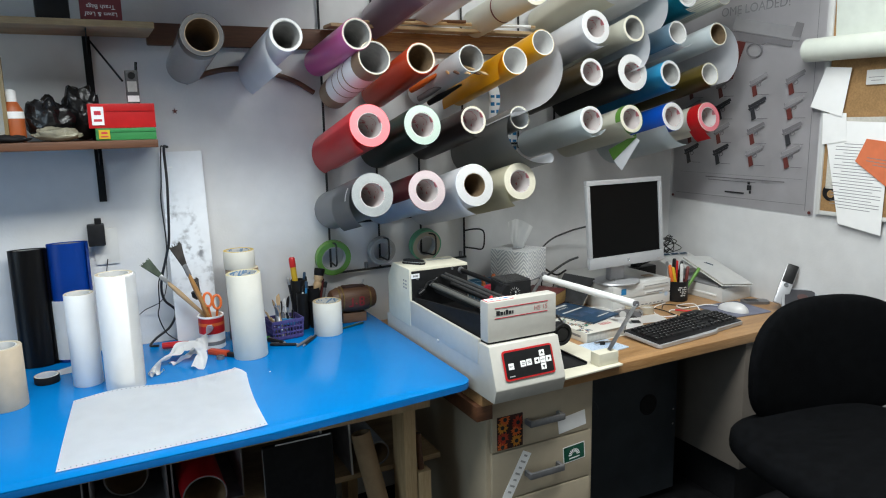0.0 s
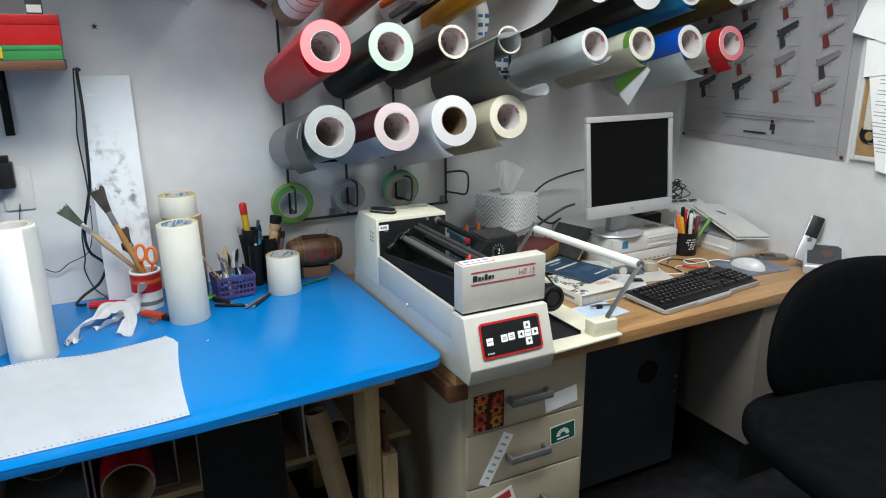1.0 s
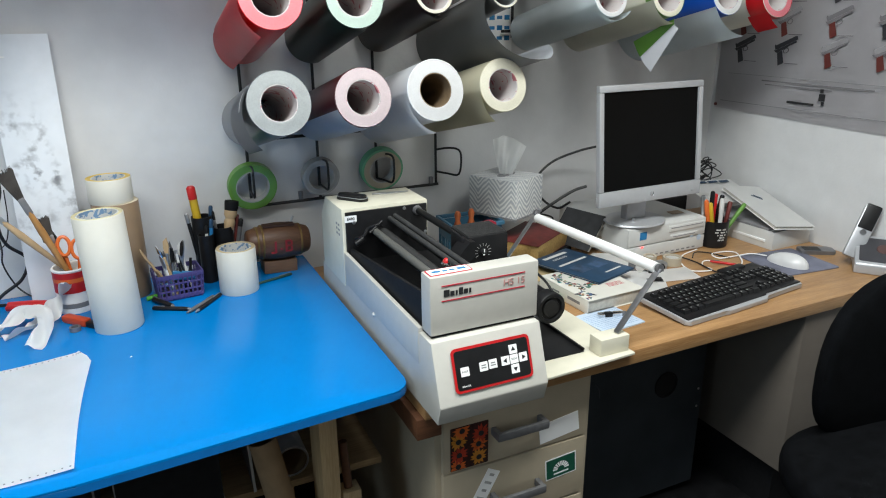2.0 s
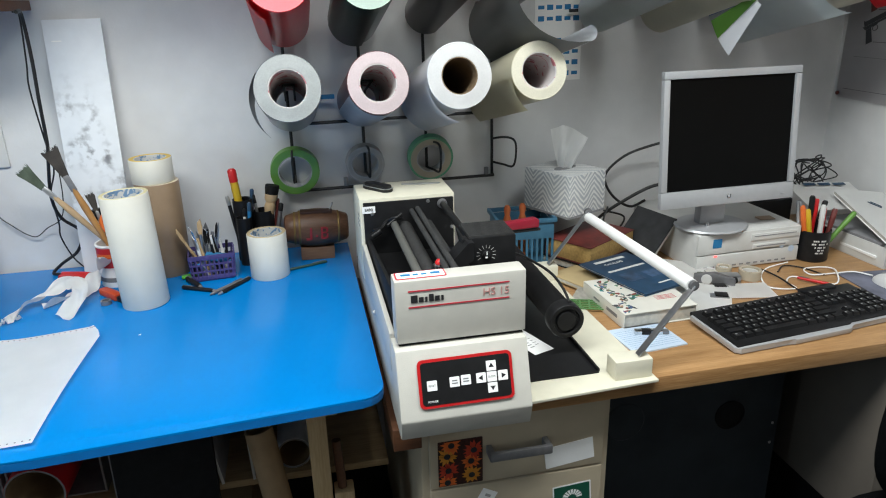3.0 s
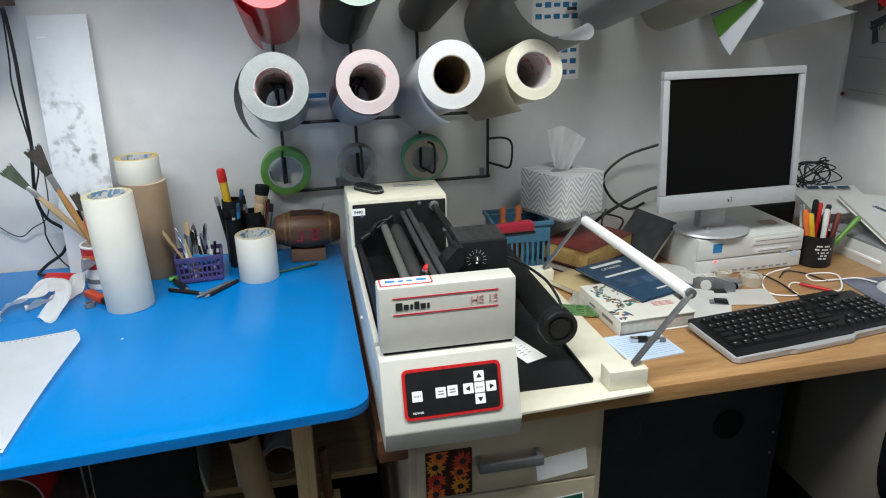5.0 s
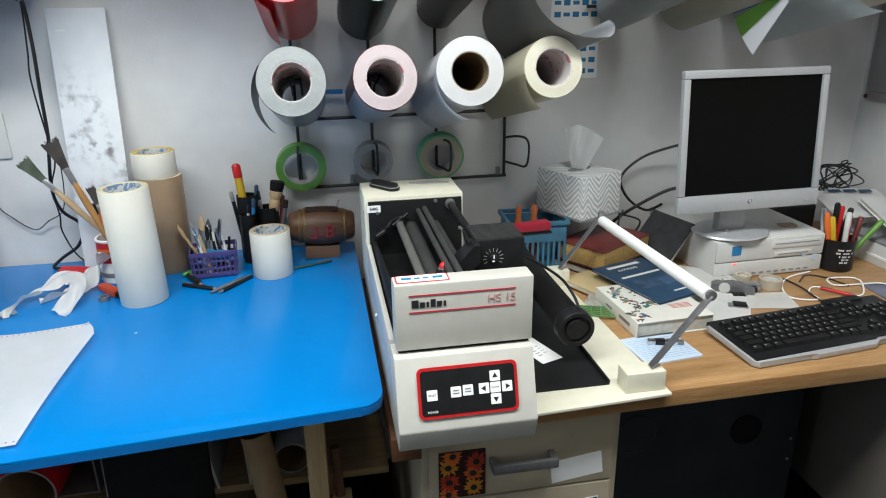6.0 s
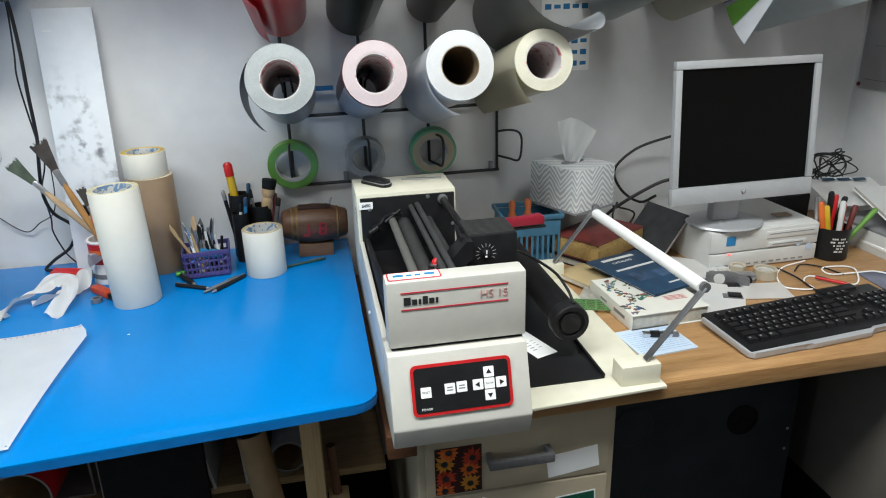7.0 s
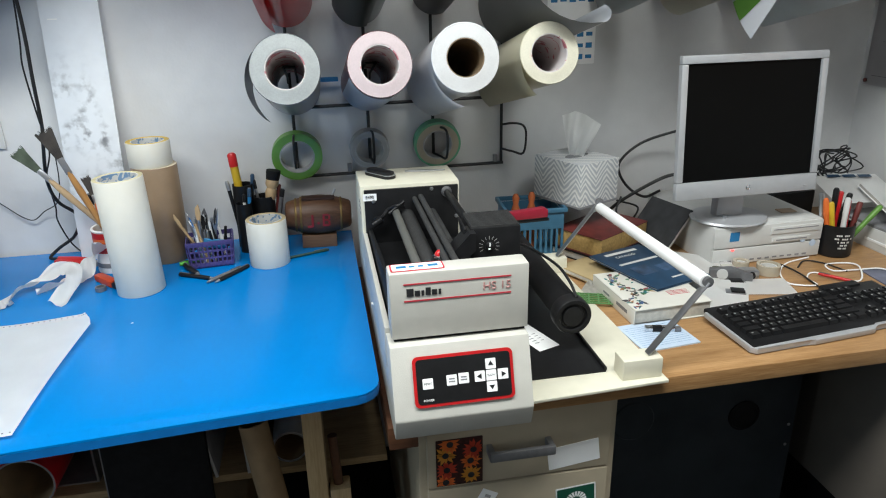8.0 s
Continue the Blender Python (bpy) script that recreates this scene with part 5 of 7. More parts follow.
lettering("Trash Bags", 0.017, WHITE, t, tm @ Matrix.Translation((0, -0.042, 0)))

# ---- timber rail, laths, bow and tack on the wall ----
t = thing("timber_rail", pose(0, 0, 0), "stained timber rail fixed along the wall above the rolls", "rail")
part("board", span(0.325, 1.80, -0.03, -0.001, 1.732, 1.80, 0.003), BROWNWOOD, t)
part("pale_board", span(0.98, 1.80, -0.034, -0.0305, 1.733, 1.799, 0.001), wood("varnished_pine", (0.46, 0.24, 0.07), (0.26, 0.12, 0.035), rough=0.4), t, "orange varnished pine board")
part("top_ledge", span(0.90, 1.80, -0.12, -0.031, 1.80, 1.812, 0.002), PLY, t)
for k, (x0, y0, x1, y1, col) in enumerate(((0.98, -0.10, 1.33, -0.14, PINE), (1.16, -0.06, 1.70, -0.13, WHITE), (1.22, -0.11, 1.74, -0.10, PINE), (1.05, -0.08, 1.42, -0.12, BROWNWOOD))):
    l = thing("wood_lath", pose(0, 0, 0), ("pale wooden lath" if col is PINE else "white painted lath" if col is WHITE else "brown wooden lath") + " lying on the timber rail", "lath", "laths on the rail")
    part("lath", rod((x0, y0, 1.82 + 0.004 * k), (x1, y1, 1.824 + 0.004 * k), 0.006, seg=4), col, l)
t = thing("bow_stick", pose(0, 0, 0), "curved dark wooden stick hanging on the wall", "stick")
part("stick", wire([(0.431, -0.014, 1.618), (0.51, -0.014, 1.650), (0.60, -0.014, 1.663), (0.70, -0.014, 1.652), (0.79, -0.014, 1.625), (0.86, -0.014, 1.585)], 0.009, seg=8), BROWNWOOD, t)
t = thing("star_tack", pose(0.392, -0.001, 1.526), "small red star stuck on the wall", "star")
part("star", prism([((0.010 if k % 2 == 0 else 0.004) * math.sin(math.pi * k / 5), (0.010 if k % 2 == 0 else 0.004) * math.cos(math.pi * k / 5)) for k in range(10)], 0.002, FRONT), DARKRED, t, smooth=0)
t = thing("pattern_calendar", pose(1.655, -0.0015, 1.40), "white wall card printed with rows of blue marks", "card")
part("card", prism(rounded(0.14, 0.42, 0.002), 0.001, FRONT), WHITE, t)
bars([(-0.052 + 0.026 * i, -0.19 + 0.03 * j, 0.018, 0.014 if (i + j) % 2 else 0.010) for i in range(5) for j in range(13) if j != 4], BLUEINK, t, Matrix.Translation((0, -0.0012, 0)) @ FRONT, "blue_mark", 0.0004)["kind"] = "stuff"
# tools standing in the white tube
for k in range(6):
    p = thing("pencil", pose(1.24 + 0.010 * (k % 3), -0.30, 1.645 + 0.006 * k, 97 + 2 * k, 0, 8 * (k - 3)), "short wooden pencil stub in a wall tube", "pencil", "pencils in the wall tube")
    part("shaft", lathe([(0, 0), (0.0045, 0.001), (0.0045, 0.165), (0.001, 0.185), (0, 0.185)], seg=7), (TAN, BROWNWOOD, PINE)[k % 3], p)
for k, (x, z, col, lab) in enumerate(((1.17, 1.615, ORANGE, "orange handled knife lying behind the rolls"), (1.20, 1.585, DULLSTEEL, "steel pliers hanging behind the rolls"), (1.24, 1.57, BLACK, "black handled tool hanging behind the rolls"))):
    p = thing("hanging_tool", pose(x, -0.16, z - 0.03, 70, 0, 20), lab, "hand tool")
    part("grip", lathe([(0, 0), (0.010, 0.003), (0.012, 0.06), (0.008, 0.11), (0.004, 0.17), (0, 0.17)], seg=12), col, p)


# ---- stored goods under the table ----
def open_box(x, y, z, w, d, h, col, label):
    t = thing("storage_box", pose(x, y, z), label, "box")
    part("bottom", box(w, d, 0.004, 0, 0, 0), col, t)
    for s in (-1, 1):
        part("side", box(0.004, d, h, s * (w / 2 - 0.002), 0, 0.004), col, t)
    part("side", box(w - 0.009, 0.004, h, 0, d / 2 - 0.002, 0.004), col, t)
    part("top", box(w, d, 0.004, 0, 0, h + 0.0045), col, t)


# grey board, darkened in its colour for the shade under the table
DIM = mat("shaded_grey_board", (0.30, 0.29, 0.30), 0.7, vary=0.15)
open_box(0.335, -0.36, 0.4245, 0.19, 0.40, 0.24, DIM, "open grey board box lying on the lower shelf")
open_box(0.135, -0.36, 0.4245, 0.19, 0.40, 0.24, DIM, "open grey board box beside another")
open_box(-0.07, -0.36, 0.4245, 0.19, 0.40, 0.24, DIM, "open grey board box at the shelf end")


def stored_roll(x, z, r, y0, y1, col, end, label):
    t = thing("stored_roll", pose(x, y0, z, 90, 0, 0), label, "vinyl roll", "rolls stored under the table")
    n = abs(y1 - y0)
    part("vinyl", lathe([(r - 0.004, 0), (r, 0), (r, n), (r - 0.004, n)], seg=32, closed=True), col, t)
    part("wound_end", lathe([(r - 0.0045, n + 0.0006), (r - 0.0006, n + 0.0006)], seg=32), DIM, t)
    part("core", lathe([(r - 0.0045, 0.002), (r - 0.0045, n - 0.001)], seg=32), CARD, t, "brown paper core")


stored_roll(0.316, 0.4885, 0.059, -0.22, -0.624, VIN["red"], END["rose"], "red vinyl roll in a box under the table")
stored_roll(0.13, 0.4895, 0.060, -0.12, -0.40, VIN["maroon"], END["white"], "dark maroon vinyl roll in a box under the table")
stored_roll(0.835, 0.464, 0.039, -0.20, -0.578, VIN["white"], END["white"], "white roll lying on the plywood shelf")
t = thing("black_panel", pose(0.575, -0.66, 0.0, -3, 0, 0), "black sheet with pale edge leaning under the table", "panel")
part("sheet", box(0.20, 0.02, 0.592, 0, 0, 0, 0.002), BLACKMATT, t)
part("pale_edge", box(0.16, 0.004, 0.003, 0.015, -0.008, 0.5925), WHITE, t)
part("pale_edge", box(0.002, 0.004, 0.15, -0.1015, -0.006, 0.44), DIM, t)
for x, a in ((0.678, -9), (0.745, -2)):
    t = thing("white_panel_edge", pose(x, -0.425, 0.425, 0, a, 0), "thin sheet standing on edge under the table", "panel")
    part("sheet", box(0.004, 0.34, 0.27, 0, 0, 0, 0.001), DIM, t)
    part("front_edge", box(0.006, 0.003, 0.27, 0, -0.172, 0, 0.0005), OFFWHITE, t)
t = thing("cardboard_tube", pose(0.858, -0.738, 0.006) @ Vector((-0.16, 0.22, 1.0)).to_track_quat("Z", "Y").to_matrix().to_4x4(), "brown cardboard tube leaning under the table", "tube")
part("tube", lathe([(0.026, 0), (0.030, 0), (0.030, 0.578), (0.026, 0.578)], seg=28, closed=True), CARD, t)
t = thing("carton_below", pose(0.55, -0.45, 0.0), "dark brown carton on the floor under the table", "box")
part("box", box(0.34, 0.4, 0.30, 0, 0, 0, 0.004), CARD, t)
part("flap", box(0.33, 0.10, 0.004, 0, -0.14, 0.301), CARD, t)


# ---- beside the plotter: base plate, media tray, roll and feed bar ----
def feed_unit():
    t = thing("feed_stand", pose(0, 0, DESK), "cream base plate with swing-up white feed bar beside the plotter", "stand")
    part("plate", prism([(1.245, -0.893), (1.548, -0.876), (1.53, -0.215), (1.245, -0.215)], 0.006, bevel=0.0015), CREAM, t)
    part("tray", span(1.275, 1.447, -0.826, -0.30, 0.0065, 0.0095, 0.001), BLACK, t, "black tray plate")
    part("tray_lip", span(1.443, 1.448, -0.826, -0.30, 0.0095, 0.016, 0.001), BLACK, t)
    for y in (-0.842, -0.335):
        part("post", span(1.463, 1.540, y - 0.021, y + 0.021, 0.006, 0.046, 0.003), CREAM, t)
    for y0, y1 in ((-0.846, -0.846), (-0.345, -0.345)):
        a, b = Vector((1.515, y0, 0.048)), Vector((1.62, y1, 0.182))
        d = (b - a).to_track_quat("Z", "Y").to_matrix().to_4x4()
        part("arm", box(0.003, 0.016, (b - a).length, 0, 0, 0, 0.001, Matrix.Translation(a) @ d @ pose(0, 0, 0, 0, 0, 90)), STEEL, t, "flat steel arm")
        part("arm_end", lathe([(0, -0.004), (0.0095, -0.004), (0.0095, 0.004), (0, 0.004)], Matrix.Translation(b) @ FRONT, seg=20), DULLSTEEL, t)
    part("bar", rod((1.62, -0.84, 0.180), (1.62, -0.350, 0.168), 0.0125, seg=24), WHITE, t, "white plastic feed bar")
    r = thing("media_roll", pose(1.405, -0.755, 0.805, -90, 0, 0), "black media tube with end cap beside the plotter", "roll")
    part("tube", rod((0, 0, 0.012), (0, 0, 0.46), 0.030, seg=32), BLACKMATT, r)
    part("cap", lathe([(0, 0.006), (0.026, 0.006), (0.028, 0.0), (0.035, 0.0), (0.037, 0.003), (0.037, 0.03), (0.031, 0.036)], seg=36), BLACK, r)
    part("cap_boss", lathe([(0, 0.001), (0.020, 0.001), (0.022, 0.006)], seg=28), BLACK, r)
    w = part("bail_wire", wire([(0.008, -0.036, 0.012), (0.008, -0.052, 0.05), (0.0, -0.066, 0.11), (-0.03, -0.072, 0.20), (-0.055, -0.064, 0.27)], 0.003), WIRE, r)
    part("saddle", span(1.345, 1.43, -0.42, -0.38, 0.0095, 0.07, 0.003), BLACK, t)
    l = thing("tray_label", pose(1.335, -0.625, DESK + 0.0098, 0, 0, 20), "white printed label lying on the black tray", "label")
    part("label", prism(rounded(0.05, 0.21, 0.001), 0.0006), WHITE, l)
    bars([(-0.008, -0.075 + 0.010 * k, 0.010, 0.0022) for k in range(5)] + [(0.008, -0.07 + 0.010 * k, 0.008, 0.0016) for k in range(4)], GREYINK, l, pose(0, 0, 0.0007), depth=0.0003)
    bars([(0.0, 0.0, 0.02, 0.016), (0.002, 0.05, 0.024, 0.020)], INK, l, pose(0, 0, 0.0007), depth=0.0003)


feed_unit()


# small things on the plotter
t = thing("multi_tool", pose(1.085, -0.335, 0.9965, 0, 0, 38), "black folded multi-tool lying on the plotter", "pocket tool")
part("handle", prism(rounded(0.030, 0.085, 0.012), 0.007, pose(0, 0, 0), bevel=0.002), BLACK, t)
part("scale", prism(rounded(0.026, 0.078, 0.011), 0.006, pose(0, 0, 0.008), bevel=0.002), BLACK, t)
part("liner", prism(rounded(0.031, 0.084, 0.012), 0.0012, pose(0, 0, 0.0069)), STEEL, t)
t = thing("steel_strip", pose(1.19, -0.315, 0.9965, 0, 0, -8), "flat steel strip lying on the plotter", "strip")
part("strip", prism([(-0.045, -0.004), (0.0, -0.006), (0.045, -0.003), (0.05, 0.002), (0, 0.004), (-0.045, 0.004)], 0.003, bevel=0.0008), STEEL, t)


# ---- monitor on the desktop computer ----
def monitor():
    m = pose(1.978, -0.394, 0.8215, 0, 0, 1.7)
    t = thing("monitor", m, "silver flat-panel monitor with a dark screen", "monitor")
    tilt = pose(0, 0, 0.082, -5.4, 0, 0)
    w, h = 0.386, 0.339
    body = part("casing", box(w - 0.05, 0.034, h - 0.03, 0, 0.020, 0.012, 0.010, tilt), SILVER, t)
    for x0, x1, z0, z1 in ((-w / 2, w / 2, h - 0.019, h), (-w / 2, w / 2, 0, 0.043), (-w / 2, -w / 2 + 0.017, 0.0435, h - 0.0195), (w / 2 - 0.017, w / 2, 0.0435, h - 0.0195)):
        part("bezel", box(x1 - x0, 0.016, z1 - z0, (x0 + x1) / 2, -0.004, z0, 0.003, tilt), SILVER, body)
    part("screen", box(w - 0.03, 0.002, h - 0.058, 0, -0.004, 0.041, 0, tilt), SCREEN, t, "dark switched-off screen")
    part("badge", box(0.011, 0.001, 0.011, 0.0, -0.0125, 0.016, 0.002, tilt), CHROME, body)
    part("button", box(0.010, 0.002, 0.004, 0.16, -0.0125, 0.012, 0.001, tilt), SILVER, body)
    part("neck", box(0.075, 0.030, 0.12, 0, 0.062, 0.004, 0.006, pose(0, 0, 0)), SILVER, t)
    part("foot", lathe([(0, 0), (0.095, 0), (0.10, 0.003), (0.097, 0.008), (0.06, 0.014), (0, 0.015)], Matrix.Translation((0.01, 0.066, 0)) @ Matrix.Diagonal((1.0, 0.85, 1, 1)), seg=44), SILVER, t)


monitor()


def computer():
    m = pose(2.062, -0.215, DESK, 0, 0, 2)
    t = thing("desktop_computer", m, "cream slim desktop computer lying under the monitor", "computer")
    w, d, h = 0.315, 0.34, 0.105
    part("case", box(w, d, h, 0, 0, 0, 0.004), OFFWHITE, t)
    f = part("front_upper", box(w - 0.002, 0.008, 0.055, 0, -d / 2 - 0.003, 0.048, 0.003), OFFWHITE, t)
    g = part("front_lower", box(w - 0.002, 0.008, 0.042, 0, -d / 2 - 0.003, 0.003, 0.003), OFFWHITE, t)
    part("drive_bay", box(0.145, 0.003, 0.019, 0.075, -d / 2 - 0.008, 0.075, 0.001), OFFWHITE, f)
    part("drive_slot", box(0.13, 0.001, 0.002, 0.075, -d / 2 - 0.0098, 0.086), GREYINK, f)
    part("floppy_slot", box(0.11, 0.003, 0.012, 0.065, -d / 2 - 0.008, 0.052, 0.001), OFFWHITE, f)
    part("floppy_line", box(0.09, 0.001, 0.0025, 0.065, -d / 2 - 0.0098, 0.057), GREYINK, f)
    part("badge", box(0.026, 0.001, 0.024, -0.100, -d / 2 - 0.0076, 0.066), BLUEINK, f, "blue badge")
    for x, z in ((0.10, 0.042), (0.132, 0.028)):
        part("sticker", lathe([(0, 0.001), (0.009, 0.001), (0.009, 0)], Matrix.Translation((x, -d / 2 - 0.0074, z + 0.012)) @ FRONT, seg=18), BLUEPAPER, g)
    part("power_light", box(0.008, 0.002, 0.004, -0.102, -d / 2 - 0.008, 0.040, 0.001), LED, g, "lit red power light")
    for k in range(12):
        part("vent_slot", box(0.012, 0.001, 0.004, -0.13 + 0.022 * k, -d / 2 - 0.0074, 0.010), GREYINK, g, smooth=0)
    n = thing("note_card", m @ pose(0.10, -0.10, h + 0.001, 0, 0, -5), "small tan card lying on the computer", "card")
    part("card", prism(rounded(0.045, 0.03, 0.002), 0.002), mat("tan_card", (0.48, 0.36, 0.26), 0.7), n)
    n = thing("bottle_stopper", m @ pose(-0.115, -0.145, h + 0.001), "small steel cap standing on the computer", "cap")
    part("cap", lathe([(0, 0), (0.007, 0), (0.007, 0.014), (0.005, 0.017), (0.005, 0.022), (0, 0.022)], seg=14), STEEL, n)


computer()


def keyboard():
    m = pose(1.976, -0.713, DESK, 3.5, 0, 6.5)
    t = thing("keyboard", m, "black keyboard with silver rim on the oak desk", "keyboard")
    w, d = 0.470, 0.166
    part("rim", prism([(-w / 2 + 0.01, -d / 2), (-0.10, -d / 2), (-0.09, -d / 2 - 0.006), (0.06, -d / 2 - 0.006), (0.075, -d / 2 + 0.006), (w / 2 - 0.01, -d / 2 + 0.006), (w / 2, -d / 2 + 0.02), (w / 2, d / 2 - 0.01), (-w / 2, d / 2 - 0.01), (-w / 2, -d / 2 + 0.01)], 0.012, pose(0, 0, 0.007), bevel=0.002), SILVER, t, "silver rim")
    part("deck", prism([(-w / 2 + 0.006, -d / 2 + 0.008), (0.07, -d / 2 + 0.008), (0.08, -d / 2 + 0.014), (w / 2 - 0.006, -d / 2 + 0.014), (w / 2 - 0.006, d / 2), (-w / 2 + 0.006, d / 2)], 0.010, pose(0, 0, 0.012), bevel=0.002), BLACK, t)
    part("feet", box(0.40, 0.02, 0.010, 0, d / 2 - 0.03, -0.004, 0.002), BLACK, t)
    part("ledge", box(0.10, 0.022, 0.012, 0.13, d / 2 - 0.004, 0.016, 0.005), BLACK, t)
    rows = []
    u = 0.0195
    x0, y0 = -w / 2 + 0.018, d / 2 - 0.026
    rows += [(x0 + 0.004 + u * (c + 0.5 + (0.5 if c else 0) + (0.45 if c > 4 else 0) + (0.45 if c > 8 else 0)), y0, u * 0.88) for c in range(13)]
    rows += [(x0 + u * (c + 0.5), y0 - 0.026, u * 0.88) for c in range(13)] + [(x0 + u * 14, y0 - 0.026, u * 1.85)]
    rows += [(x0 + u * 0.75, y0 - 0.045, u * 1.4)] + [(x0 + u * (c + 2), y0 - 0.045, u * 0.88) for c in range(12)] + [(x0 + u * 14.25, y0 - 0.045, u * 1.35)]
    rows += [(x0 + u * 0.9, y0 - 0.064, u * 1.65)] + [(x0 + u * (c + 2.3), y0 - 0.064, u * 0.88) for c in range(11)] + [(x0 + u * 13.9, y0 - 0.064, u * 2.1)]
    rows += [(x0 + u * 1.1, y0 - 0.083, u * 2.1)] + [(x0 + u * (c + 2.8), y0 - 0.083, u * 0.88) for c in range(10)] + [(x0 + u * 13.6, y0 - 0.083, u * 2.6)]
    rows += [(x0 + u * a, y0 - 0.102, u * b) for a, b in ((0.65, 1.2), (1.95, 1.1), (3.25, 1.2), (6.9, 5.8), (10.5, 1.2), (11.8, 1.1), (13.05, 1.1), (14.3, 1.3))]
    for c in range(3):
        rows += [(x0 + u * (15.8 + c), y0 - dy, u * 0.88) for dy in (0.0, 0.026, 0.045)]
        rows += [(x0 + u * (15.8 + c), y0 - 0.102, u * 0.88)]
    rows += [(x0 + u * 16.8, y0 - 0.083, u * 0.88)]
    for c in range(4):
        rows += [(x0 + u * (19.2 + c), y0 - dy, u * 0.88) for dy in (0.026, 0.045, 0.064, 0.083, 0.102)]
    shapes = {}
    for x, y, kw in rows:
        key = round(kw, 4)
        if key not in shapes:
            bm = bmesh.new()
            hw, hd = kw / 2, u * 0.44
            lo = [bm.verts.new((sx * hw, sy * hd, 0)) for sx, sy in ((-1, -1), (1, -1), (1, 1), (-1, 1))]
            hi = [bm.verts.new((sx * (hw - 0.0022), sy * (hd - 0.0022) + 0.0006, 0.0085)) for sx, sy in ((-1, -1), (1, -1), (1, 1), (-1, 1))]
            bm.faces.new(hi)
            for k in range(4):
                bm.faces.new((lo[k], lo[(k + 1) % 4], hi[(k + 1) % 4], hi[k]))
            me = bpy.data.meshes.new("key")
            bm.to_mesh(me)
            bm.free()
            me.materials.append(BLACK)
            shapes[key] = me
        ob = new("key", shapes[key])
        ob.parent = t
        ob.matrix_basis = Matrix.Translation((x, y, 0.0215))
    bm = bmesh.new()
    for x, y, kw in rows:
        if kw < u * 1.3:
            prism([(x - kw * 0.25, y + 0.001), (x - kw * 0.05, y + 0.001), (x - kw * 0.05, y + 0.0042), (x - kw * 0.25, y + 0.0042)], 0.0002, pose(0, 0, 0.0301), bm)
    tagged(part("legend", bm, COREGREY, t, smooth=0), kind="stuff")


keyboard()


def mouse_and_pad():
    p = thing("mouse_pad", pose(2.352, -0.602, DESK + 0.0005, 0, 0, -5), "grey lilac cloth mouse pad on the desk", "mouse pad")
    part("pad", prism(rounded(0.205, 0.185, 0.008), 0.003), mat("slate_cloth", (0.20, 0.21, 0.28), 0.85, vary=0.3, scale=15), p)
    t = thing("mouse", pose(2.330, -0.617, DESK + 0.0038, 0, 0, 13), "white computer mouse on the pad", "mouse")
    bm = bmesh.new()
    bmesh.ops.create_uvsphere(bm, u_segments=32, v_segments=18, radius=1)
    for v in bm.verts:
        v.co = Vector((v.co.x * 0.032 * (1 - 0.1 * v.co.y), v.co.y * 0.062, max(0.0, v.co.z) * 0.034 * (1 - 0.18 * v.co.y)))
    part("shell", bm, mat("white_shell", (0.72, 0.72, 0.72), 0.3), t)
    part("wheel", lathe([(0, -0.003), (0.006, -0.003), (0.006, 0.003), (0, 0.003)], pose(0, 0.036, 0.0215, 0, 90, 0), seg=14), GREYINK, t)
    c = thing("cable", pose(0, 0, 0), "white mouse cord looping over the desk", "cable")
    part("cord", wire([(2.318, -0.552, 0.726), (2.30, -0.51, 0.722), (2.25, -0.50, 0.7195), (2.19, -0.49, 0.718), (2.20, -0.45, 0.718), (2.262, -0.455, 0.718), (2.255, -0.50, 0.724), (2.20, -0.56, 0.718), (2.14, -0.49, 0.718), (2.098, -0.515, 0.718), (2.09, -0.56, 0.719), (2.035, -0.535, 0.718), (2.056, -0.47, 0.718), (2.11, -0.42, 0.718), (2.19, -0.396, 0.718)], 0.002, seg=7), WHITE, c)
    c = thing("cable", pose(0, 0, 0), "black keyboard cord on the desk", "cable")
    part("cord", wire([(2.075, -0.618, 0.735), (2.088, -0.57, 0.720), (2.093, -0.49, 0.7215), (2.088, -0.42, 0.718), (2.06, -0.40, 0.718)], 0.0022, seg=7), WIRE, c)


mouse_and_pad()
pen(2.133, -0.507, DESK + 0.004, -51, 0.085, RED, "red pen lying beside the cord", 0.004)


